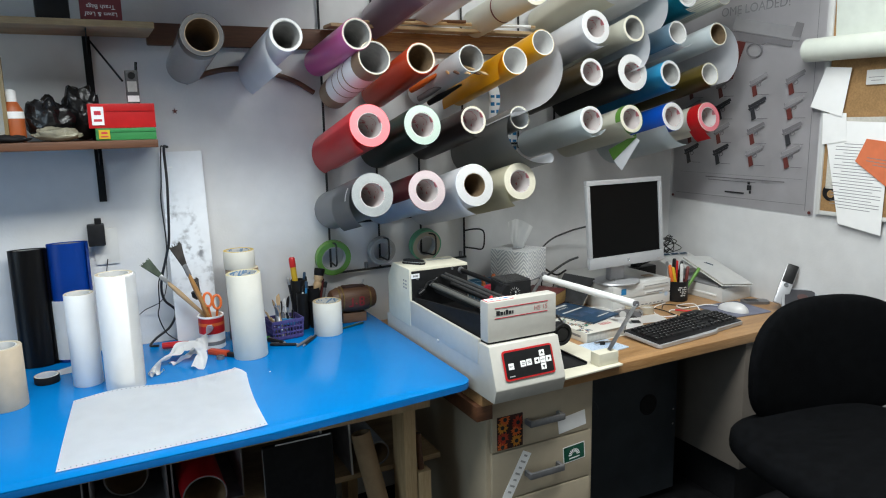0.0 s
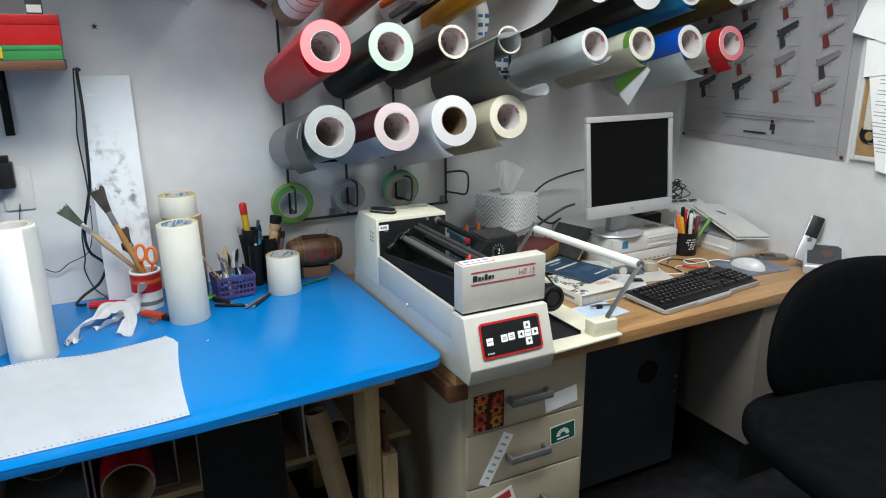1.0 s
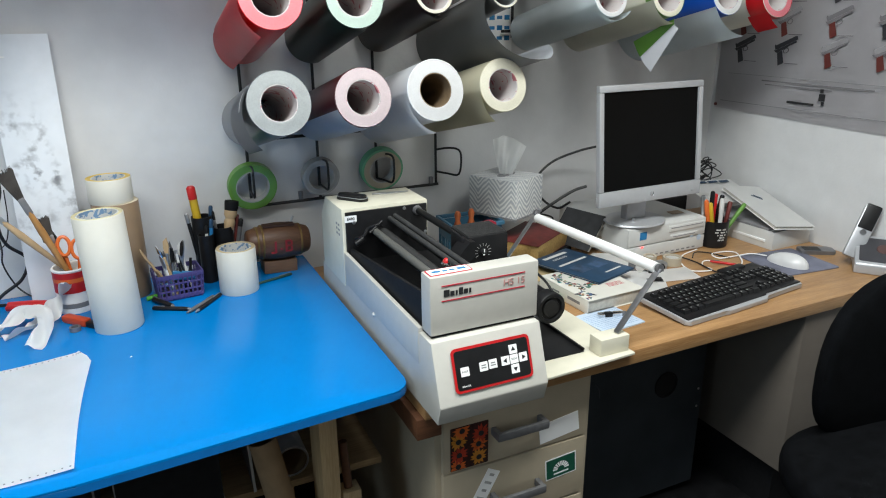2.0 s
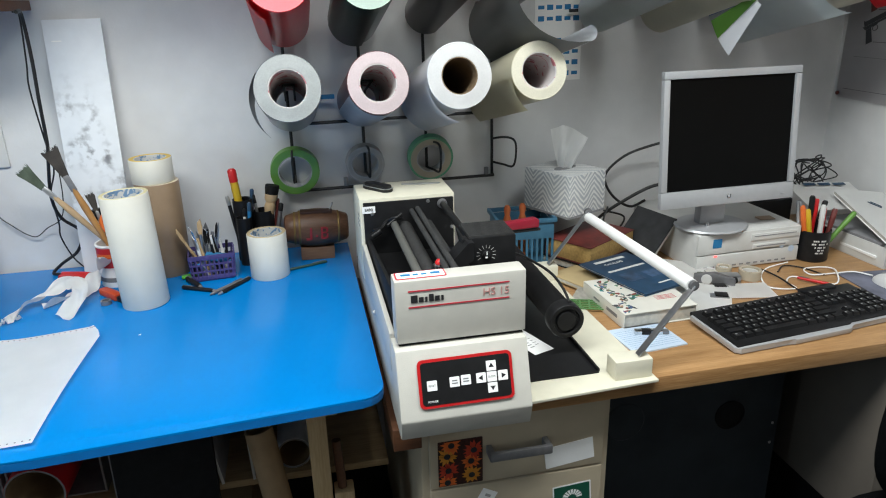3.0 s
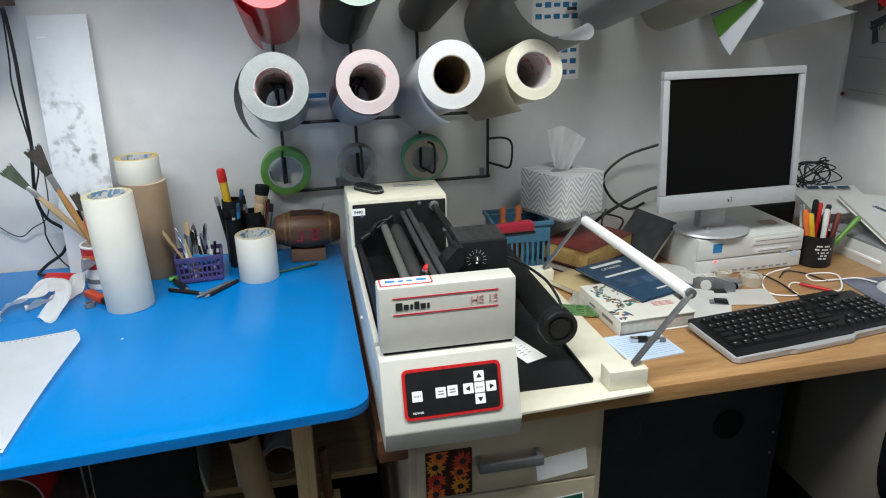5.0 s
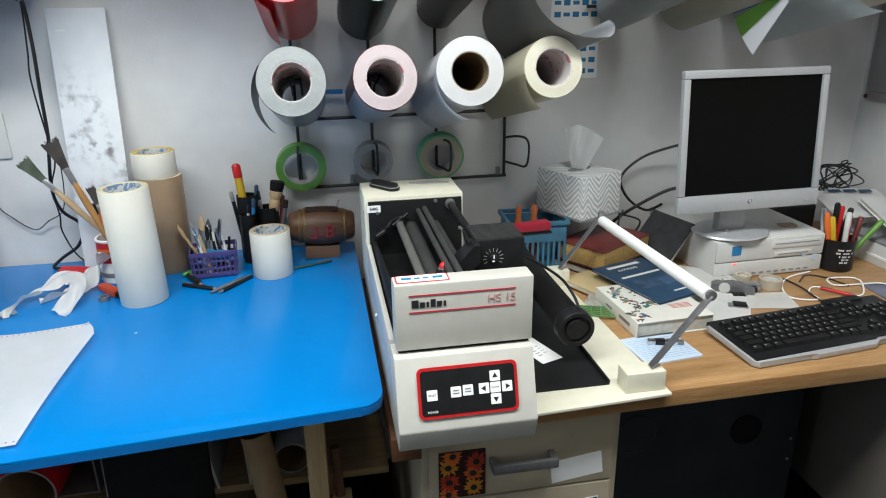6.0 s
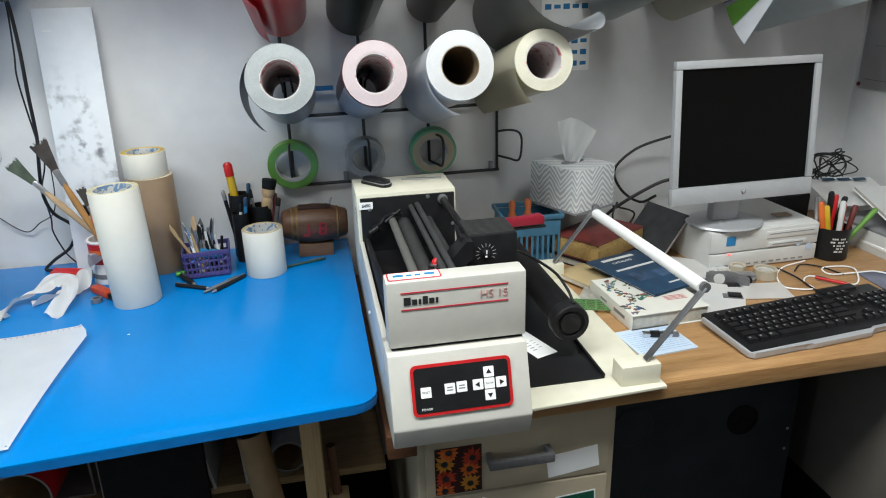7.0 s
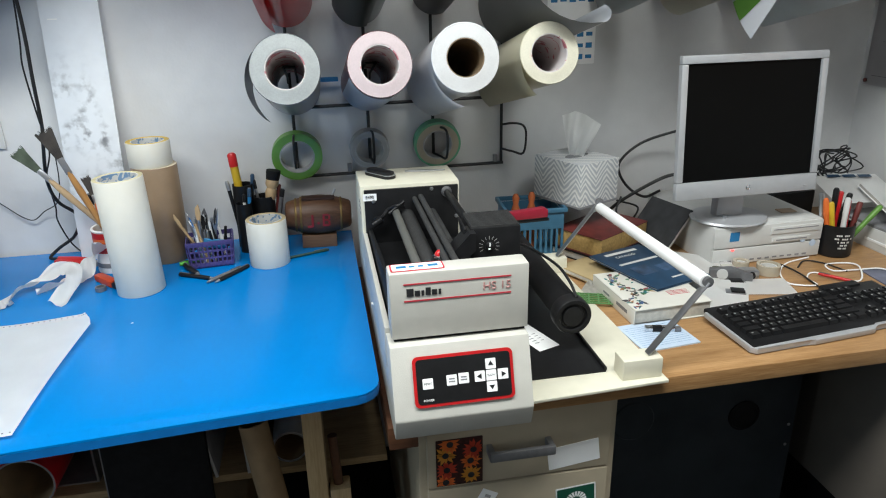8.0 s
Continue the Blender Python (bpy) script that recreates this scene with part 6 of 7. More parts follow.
def mug():
    t = thing("pen_mug", pose(2.275, -0.375, DESK), "black mug with white print holding pens", "mug")
    part("cup", lathe([(0, 0), (0.040, 0), (0.0435, 0.004), (0.0435, 0.086), (0.041, 0.086), (0.041, 0.006), (0, 0.006)], seg=36), BLACK, t)
    part("handle", wire([(0.040, 0.012, 0.072), (0.066, 0.02, 0.070), (0.072, 0.022, 0.046), (0.064, 0.02, 0.024), (0.040, 0.012, 0.02)], 0.005), BLACK, t)
    bm = bmesh.new()
    for k, (z, half) in enumerate(((0.060, 26), (0.051, 30), (0.042, 20), (0.034, 14), (0.026, 16))):
        n = 8
        for i in range(n):
            if (i + k) % 4 == 3:
                continue
            a0, a1 = radians(-100 + half * (2 * i / n - 1)), radians(-100 + half * (2 * (i + 0.85) / n - 1))
            q = [bm.verts.new((0.0439 * math.cos(a), 0.0439 * math.sin(a), zz)) for a, zz in ((a0, z), (a1, z), (a1, z + 0.0045), (a0, z + 0.0045))]
            bm.faces.new(q)
    tagged(part("print_bar", bm, OFFWHITE, t, smooth=0), kind="stuff")
    SET = ((RED, 0.16, -0.01, 0.0, -5, 6), (ORANGE, 0.15, -0.02, -0.01, -4, -10), (BLACK, 0.17, -0.005, 0.012, 2, -3), (GREEN, 0.15, 0.018, 0.0, 4, 38), (RED, 0.14, 0.012, -0.012, -6, 3), (STEEL, 0.165, -0.02, 0.012, 3, -12), (YELLOW, 0.14, -0.012, -0.018, -6, -9), (BLACK, 0.155, 0.006, 0.018, 5, 8), (DARKRED, 0.135, 0.02, -0.012, -3, 12), (OFFWHITE, 0.15, 0.0, -0.02, -2, 1))
    names = {id(RED): "red", id(ORANGE): "orange", id(BLACK): "black", id(GREEN): "lime green", id(STEEL): "steel", id(YELLOW): "yellow", id(DARKRED): "dark red", id(OFFWHITE): "white"}
    for col, n, x, y, lx, ly in SET:
        p = thing("marker", pose(2.275 + 1.15 * x, -0.375 + 1.15 * y, DESK + 0.008, lx, ly, 0), names[id(col)] + " pen standing in the black mug", "marker", "pens in the mug")
        part("barrel", lathe([(0, 0), (0.0068, 0.002), (0.0068, n * 0.7)], seg=10), col, p)
        part("cap", lathe([(0.0074, n * 0.7), (0.0074, n * 0.97), (0.005, n), (0, n)], seg=10), col, p)


mug()


def paper_tray():
    m = pose(2.4795, -0.360, DESK, 0, 0, 2)
    t = thing("letter_tray", m, "white plastic letter tray heaped with papers", "tray")
    w, d, h = 0.175, 0.278, 0.058
    part("base", box(w, d, 0.004, 0, 0, 0, 0.001), OFFWHITE, t)
    for s in (-1, 1):
        part("wall", box(0.004, d, h, s * (w / 2 - 0.002), 0, 0.0, 0.0015), OFFWHITE, t)
        part("wall", box(w - 0.009, 0.004, h, 0, s * (d / 2 - 0.002), 0.0, 0.0015), OFFWHITE, t)
    rnd = random.Random(3)
    z = 0.006
    for k in range(8):
        col = (WHITE, PAPERGREY, WHITE, BLACKMATT, OFFWHITE, NAVY, WHITE, GREYINK, PAPERGREY)[k]
        p = thing("paper_stack", m @ pose(rnd.uniform(-0.012, 0.012), rnd.uniform(-0.012, 0.012), z, 0, 0, rnd.uniform(-4, 4)), "pile of loose papers in the letter tray", "papers", "papers in the tray")
        part("paper_block", box(0.152, 0.245, 0.007, 0, 0, 0, 0.0005), col, p)
        z += 0.0075
    f = thing("folder", pose(2.486, -0.385, 0.812, 13, 5, -9), "thick white catalog lying askew on the papers", "catalog")
    part("page_block", box(0.146, 0.278, 0.009, 0, 0, 0.002, 0.001), PAPERGREY, f)
    part("cover", sheet(lambda u, v: Vector((0.151 * u - 0.0755, 0.285 * v - 0.1425, 0.0115 + 0.003 * math.sin(3 * u) * v)), 12, 8, 0.0012), WHITE, f)
    part("back_cover", box(0.151, 0.284, 0.0016, 0, 0, 0, 0.0005), WHITE, f)
    bars([(-0.045, 0.03 + 0.008 * k, 0.04 - 0.008 * k, 0.004) for k in range(2)], NAVY, f, pose(0, 0, 0.0145, 0, 0, -55), "print_bar", 0.001)["kind"] = "stuff"
    f = thing("magazine", pose(2.462, -0.222, 0.838, 13, 0, -9), "white magazine with blue title lying behind the catalog", "magazine")
    part("cover", sheet(lambda u, v: Vector((0.20 * u - 0.11, 0.17 * v - 0.085, 0.003 * math.sin(4 * u))), 10, 6, 0.004), WHITE, f)
    bars([(-0.05 + 0.045 * k, 0.062 - 0.002 * k, 0.036, 0.014) for k in range(3)], NAVY, f, pose(0, 0, 0.0075), "print_bar", 0.001)["kind"] = "stuff"


paper_tray()


def phone():
    m = pose(2.512, -0.742, DESK, 0, 0, -52)
    t = thing("cordless_phone", m, "silver and black cordless phone in its base", "telephone")
    part("base", prism([(-0.055, 0), (0.075, 0), (0.075, 0.075), (0.055, 0.085), (-0.055, 0.030)], 0.125, Matrix(((0, 0, 1, -0.04), (1, 0, 0, 0), (0, 1, 0, 0), (0, 0, 0, 1))), bevel=0.006), SILVER, t)
    part("face_panel", prism(rounded(0.104, 0.098, 0.006), 0.0015, pose(0.0225, 0.0, 0.0582, 26.6, 0, 0)), mat("dark_phone_plastic", (0.05, 0.05, 0.058), 0.35, vary=0.1), t, "dark front panel")
    part("speaker", lathe([(0, 0.002), (0.017, 0.002), (0.019, 0.0)], pose(0.032, 0.004, 0.062, 26.6, 0, 0), seg=24), mat("brown_grille", (0.10, 0.05, 0.045), 0.5), t, "round speaker grille")
    h = part("handset", box(0.047, 0.022, 0.165, -0.055, 0.0, 0.012, 0.008, pose(0, 0, 0, -24, 17, 0)), SILVER, t)
    part("handset_screen", box(0.040, 0.003, 0.070, -0.055, -0.0115, 0.102, 0.001, pose(0, 0, 0, -24, 17, 0)), BLACK, h)
    part("earpiece", box(0.044, 0.023, 0.03, -0.055, 0.0, 0.150, 0.008, pose(0, 0, 0, -24, 17, 0)), BLACK, h)
    part("pad_button", lathe([(0, 0.003), (0.008, 0.003), (0.009, 0)], pose(0, 0, 0, -24, 17, 0) @ Matrix.Translation((-0.055, -0.012, 0.092)) @ FRONT, seg=18), CHROME, h)
    k = thing("mobile_phone", pose(2.505, -0.575, DESK, 0, 0, 60), "dark flat mobile phone lying on the desk", "phone")
    part("body", prism(rounded(0.05, 0.105, 0.010), 0.012, bevel=0.003), DULLSTEEL, k)
    part("screen", prism(rounded(0.036, 0.05, 0.004), 0.0008, pose(0, 0.015, 0.0122)), BLACK, k)


phone()


# ---- paper, books and small things on the desk ----
def book(x, y, z, w, d, h, yaw, cover, label, pages=PAPERGREY, lean=0):
    t = thing("book", pose(x, y, z, lean, 0, yaw), label, "book")
    part("page_block", box(w - 0.006, d - 0.008, h - 0.004, -0.002, 0, 0.002, 0.001), pages, t)
    part("front_cover", box(w, d, 0.002, 0, 0, h - 0.002, 0.0006), cover, t)
    part("back_cover", box(w, d, 0.002, 0, 0, 0, 0.0006), cover, t)
    part("spine", box(0.002, d, h, w / 2 - 0.001, 0, 0, 0.0005), cover, t)
    return t


def on_desk():
    b = book(1.668, -0.548, DESK + 0.001, 0.185, 0.205, 0.036, 0, mat("ivory_cover", (0.76, 0.74, 0.67), 0.5, vary=0.04, scale=30), "thick white clip-art catalog with colour print")
    b.matrix_world = pose(1.668, -0.548, DESK + 0.001, 0, 0, 183)
    rnd = random.Random(21)
    tones = [mat("cover_print", c, 0.5, vary=0.3, scale=200) for c in ((0.32, 0.06, 0.05), (0.04, 0.24, 0.25), (0.06, 0.06, 0.07), (0.42, 0.40, 0.36), (0.08, 0.15, 0.32), (0.52, 0.27, 0.12), (0.10, 0.25, 0.13))]
    spots = [(0.062 + rnd.uniform(-0.018, 0.016), -0.08 + 0.026 * k) for k in range(7)] + [(0.015, -0.05), (0.02, 0.01), (-0.03, -0.075)]
    for k in range(90):
        cx, cy = spots[k % 10]
        x, y = cx + max(-0.018, min(0.018, rnd.gauss(0, 0.010))), cy + max(-0.018, min(0.018, rnd.gauss(0, 0.009)))
        w, h = rnd.uniform(0.004, 0.017), rnd.uniform(0.003, 0.010)
        n = rnd.randint(7, 11)
        out = [(w * rnd.uniform(0.2, 0.75) * math.cos(2 * math.pi * i / n), h * rnd.uniform(0.2, 0.75) * math.sin(2 * math.pi * i / n)) for i in range(n)]
        part("cover_picture", prism(out, 0.0003 + 0.00001 * k, pose(x, y, 0.0361, 0, 0, rnd.uniform(0, 360))), tones[(k * 3 + k // 10) % 7], b, smooth=0)
    bars([(-0.045, 0.05 - 0.006 * k, 0.05, 0.002) for k in range(4)] + [(-0.055, -0.03, 0.035, 0.007)], REDLINE, b, pose(0, 0, 0.0361), depth=0.0003)["kind"] = "stuff"
    bars([(-0.03, 0.0, 0.03, 0.005), (0.045, 0.0, 0.05, 0.008)], GREYINK, b, pose(0.0925, 0, 0.018) @ pose(0, 0, 0, 90, 0, 90), "spine_bar", 0.0004)["kind"] = "stuff"
    c = book(1.712, -0.44, DESK + 0.039, 0.165, 0.235, 0.006, 0, NAVY, "navy blue catalog with white title lying on another")
    c.matrix_world = pose(1.712, -0.442, DESK + 0.0385, 0, 0, 18)
    bars([(0, 0.095, 0.10, 0.012), (0.0, 0.03, 0.12, 0.009), (0.03, -0.085, 0.07, 0.006)], OFFWHITE, c, pose(0, 0, 0.0062), "title_bar", 0.0004)["kind"] = "stuff"
    lettering("CATALOG", 0.013, OFFWHITE, c, pose(-0.005, 0.072, 0.0062), 0.0003)
    bars([(-0.03, -0.02, 0.05, 0.05), (0.035, -0.03, 0.05, 0.04)], mat("mid_blue_print", (0.05, 0.10, 0.19), 0.4, vary=0.4, scale=60), c, pose(0, 0, 0.0062), "cover_picture", 0.0003)
    r = book(1.655, -0.185, DESK + 0.020, 0.15, 0.215, 0.052, 0, DARKRED, "worn maroon hardback with yellowed pages", mat("yellowed_pages", (0.45, 0.29, 0.10), 0.8, vary=0.2, scale=150))
    r.matrix_world = pose(1.690, -0.210, DESK + 0.022, 0, 0, 122)
    r = book(1.665, -0.215, DESK, 0.17, 0.22, 0.021, 0, BLACKMATT, "black binder lying under a hardback")
    r.matrix_world = pose(1.690, -0.215, DESK, 0, 0, -58)
    g = book(1.56, -0.32, DESK, 0.1, 0.15, 0.012, 0, mat("yellowing_pad", (0.50, 0.38, 0.20), 0.7), "yellowing note pad lying by the feed stand")
    g.matrix_world = pose(1.60, -0.385, DESK + 0.0065, 0, 0, 25)
    # dark slanted panel beside the computer
    xa = Vector((0.26, -0.966, 0.0)).normalized()
    la = Vector((0.62, 0.17, 0.77)).normalized()
    na = xa.cross(la).normalized()
    bmx = Matrix((xa, la, na)).transposed().to_4x4()
    bmx.translation = Vector((1.812, -0.235, DESK + 0.022))
    p = thing("dark_binder", bmx, "dark grey binder propped against the computer", "binder")
    part("cover", box(0.155, 0.125, 0.004, 0, 0.0625, 0, 0.001), mat("slate_cover", (0.05, 0.052, 0.056), 0.45, vary=0.3), p)
    part("page_block", box(0.150, 0.120, 0.008, 0, 0.0625, -0.009, 0.001), PAPERGREY, p)
    n = thing("note_pad", pose(1.612, -0.703, DESK, 0, 0, 6), "pale blue ruled notepaper lying on the desk", "paper")
    part("sheet", prism(rounded(0.128, 0.112, 0.001), 0.003), BLUEPAPER, n)
    bars([(0, -0.042 + 0.008 * k, 0.115, 0.0006) for k in range(11)], BLUEINK, n, pose(0, 0, 0.0031), "ruled_line", 0.0001)
    l = thing("lighter", pose(1.622, -0.690, DESK + 0.0035, 0, 0, -14), "chrome lighter lying on the notepaper", "lighter")
    part("body", box(0.062, 0.014, 0.010, 0, 0, 0, 0.003), CHROME, l)
    part("head", box(0.016, 0.012, 0.009, 0.036, 0, 0, 0.002), DULLSTEEL, l)
    part("dark_band", box(0.022, 0.0145, 0.0103, -0.005, 0, 0, 0.002), BLACK, l)
    q = thing("paper_slip", pose(1.968, -0.542, DESK + 0.0005, 0, 0, -12), "white paper slip lying by the keyboard", "paper")
    part("sheet", sheet(lambda u, v: Vector((0.118 * u - 0.059, 0.086 * v - 0.043, 0.004 + 0.003 * u * v)), 6, 4, 0.0004), WHITE, q)
    for x, y, a, s, lab in ((1.872, -0.385, -55, 0.17, "white folded letter lying beside the catalog"), (1.838, -0.535, -32, 0.15, "white printed letter beside the catalog"), (1.79, -0.585, 10, 0.13, "loose white sheet before the keyboard"), (1.60, -0.455, 50, 0.12, "grey receipt lying by the catalog")):
        q = thing("paper_sheet", pose(x, y, DESK + 0.0015, 0, 0, a), lab, "paper")
        part("sheet", sheet(lambda u, v: Vector((s * u - s / 2, 0.7 * s * (v - 0.5), 0.003 + 0.010 * math.sin(2.2 * u) * v)), 8, 5, 0.0005), WHITE if "white" in lab else PAPERGREY, q)
    q = thing("green_stencil", pose(1.545, -0.52, DESK + 0.007, 0, 0, -20), "green plastic stencil with punched holes", "stencil")
    bm = bmesh.new()
    for k in range(6):
        box(0.11, 0.004, 0.002, 0, -0.025 + 0.010 * k, 0, 0, None, bm)
        box(0.004, 0.056, 0.002, -0.055 + 0.022 * k, 0, 0.0003, 0, None, bm)
    part("lattice", bm, mat("leaf_green_plastic", (0.10, 0.24, 0.08), 0.4), q, smooth=0)
    # tape rolls, clips and cameras in the middle
    for x, y, r, lab in ((2.027, -0.462, 0.028, "clear tape roll on a yellow core"), (1.975, -0.425, 0.020, "small tape roll lying on the desk")):
        q = thing("clear_tape", pose(x, y, DESK + 0.001), lab, "tape")
        part("tape", lathe([(r - 0.007, 0), (r, 0), (r, 0.024), (r - 0.007, 0.024)], seg=28, closed=True), mat("amber_tape", (0.50, 0.44, 0.34), 0.25), q)
        part("core", lathe([(r - 0.010, 0), (r - 0.0075, 0), (r - 0.0075, 0.019), (r - 0.010, 0.019)], seg=24, closed=True), OFFWHITE, q)
    q = thing("tape_dispenser", pose(1.915, -0.478, DESK, 0, 0, -28), "grey tape dispenser lying on the desk", "dispenser")
    part("body", prism([(-0.05, 0), (0.05, 0), (0.05, 0.02), (0.0, 0.034), (-0.05, 0.026)], 0.02, Matrix(((1, 0, 0, 0), (0, 0, 1, -0.01), (0, 1, 0, 0), (0, 0, 0, 1))), bevel=0.003), DULLSTEEL, q)
    part("wheel", lathe([(0, 0), (0.013, 0), (0.013, 0.004), (0, 0.004)], Matrix.Translation((-0.02, -0.010, 0.018)) @ FRONT, seg=18), OFFWHITE, q)
    q = thing("pocket_camera", pose(1.958, -0.470, DESK, 0, 0, -12), "small silver pocket camera lying on the desk", "camera")
    part("body", box(0.06, 0.034, 0.022, 0, 0, 0, 0.005), STEEL, q)
    part("lens", lathe([(0, 0.006), (0.008, 0.006), (0.010, 0)], Matrix.Translation((0.01, -0.017, 0.011)) @ FRONT, seg=18), BLACK, q)


on_desk()
for k, (x, y, a, col, lab) in enumerate(((1.878, -0.560, -25, STEEL, "silver foil packet lying by the keyboard"), (1.905, -0.51, -15, STEEL, "silver key ring tool lying on papers"), (1.935, -0.425, -8, mat("olive_card", (0.12, 0.15, 0.06), 0.5, vary=0.3), "dark olive card lying by the computer"))):
    q = thing("small_item", pose(x, y, DESK + 0.001, 0, 0, a), lab, "clutter")
    part("body", box(0.045 + 0.01 * k, 0.024, 0.010, 0, 0, 0, 0.003), col, q)
    part("edge", box(0.03, 0.025, 0.003, 0.004, 0, 0.0105, 0.001), BLACK if k < 2 else PAPERGREY, q)
for k, pts in enumerate(([(1.90, -0.44, 0.718), (1.93, -0.47, 0.730), (1.97, -0.46, 0.728), (1.99, -0.48, 0.718)], [(2.12, -0.45, 0.718), (2.16, -0.42, 0.720), (2.20, -0.44, 0.718), (2.22, -0.50, 0.718)])):
    c = thing("cable", pose(0, 0, 0), ("thin black lead" if k else "grey wire end") + " curling on the desk", "cable")
    part("cord", wire(pts, 0.002, seg=6), WIRE if k else DULLSTEEL, c)


def blue_bin():
    m = pose(1.502, -0.160, DESK, 0, 0, -3)
    t = thing("desk_basket", m, "grey blue plastic basket with orange figures in it", "basket")
    w, d, h = 0.155, 0.13, 0.135
    part("base", box(w * 0.9, d * 0.9, 0.004, 0, 0, 0), BLUEPLASTIC, t)
    for s in (-1, 1):
        part("rim", box(w + 0.012, 0.008, 0.012, 0, s * (d / 2), h - 0.012, 0.002), BLUEPLASTIC, t)
        part("rim", box(0.008, d - 0.009, 0.012, s * (w / 2 + 0.002), 0, h - 0.012, 0.002), BLUEPLASTIC, t)
        part("band", box(w * 0.98, 0.003, 0.045, 0, s * (d / 2 - 0.003), h - 0.058, 0.001), BLUEPLASTIC, t)
        part("band", box(0.003, d * 0.9, 0.045, s * (w / 2 - 0.003), 0, h - 0.058, 0.001), BLUEPLASTIC, t)
        for k in range(11):
            x = (k / 10 - 0.5) * w * 0.94
            part("slat", box(0.006, 0.003, h - 0.06, x, s * (d / 2 - 0.004), 0.003), BLUEPLASTIC, t)
        for k in range(8):
            y = (k / 7 - 0.5) * d * 0.86
            part("slat", box(0.003, 0.006, h - 0.06, s * (w / 2 - 0.005), y, 0.003), BLUEPLASTIC, t)
    for x, y, h, lab in ((-0.042, -0.005, 0.156, "orange plastic spool standing in the basket"), (0.0, -0.01, 0.160, "orange plastic peg standing in the basket")):
        q = thing("orange_peg", m @ pose(x, y, 0.005), lab, "peg")
        part("peg", lathe([(0, 0), (0.012, 0.001), (0.009, h * 0.6), (0.012, h * 0.72), (0.007, h * 0.82), (0.010, h * 0.93), (0.006, h), (0, h)], seg=16), mat("dull_orange", (0.50, 0.13, 0.04), 0.5), q)
    q = thing("white_disc", m @ pose(-0.03, -0.03, 0.10, 30, 0, 0), "white round cap resting in the basket", "cap")
    part("cap", lathe([(0, 0), (0.013, 0), (0.013, 0.01), (0.010, 0.014), (0, 0.015)], seg=18), WHITE, q)
    st = thing("stapler", pose(1.425, -0.335, 0.872, 0, 0, 4), "red stapler lying across the basket and carriage", "stapler")
    part("arm", prism([(-0.075, 0.004), (-0.06, 0.016), (0.05, 0.022), (0.06, 0.018), (0.06, -0.002), (-0.07, -0.002)], 0.022, FRONT, bevel=0.003), mat("red_stapler", (0.30, 0.010, 0.03), 0.35), st)
    part("base", box(0.14, 0.016, 0.005, -0.005, -0.011, -0.012, 0.001), BLACK, st)


blue_bin()


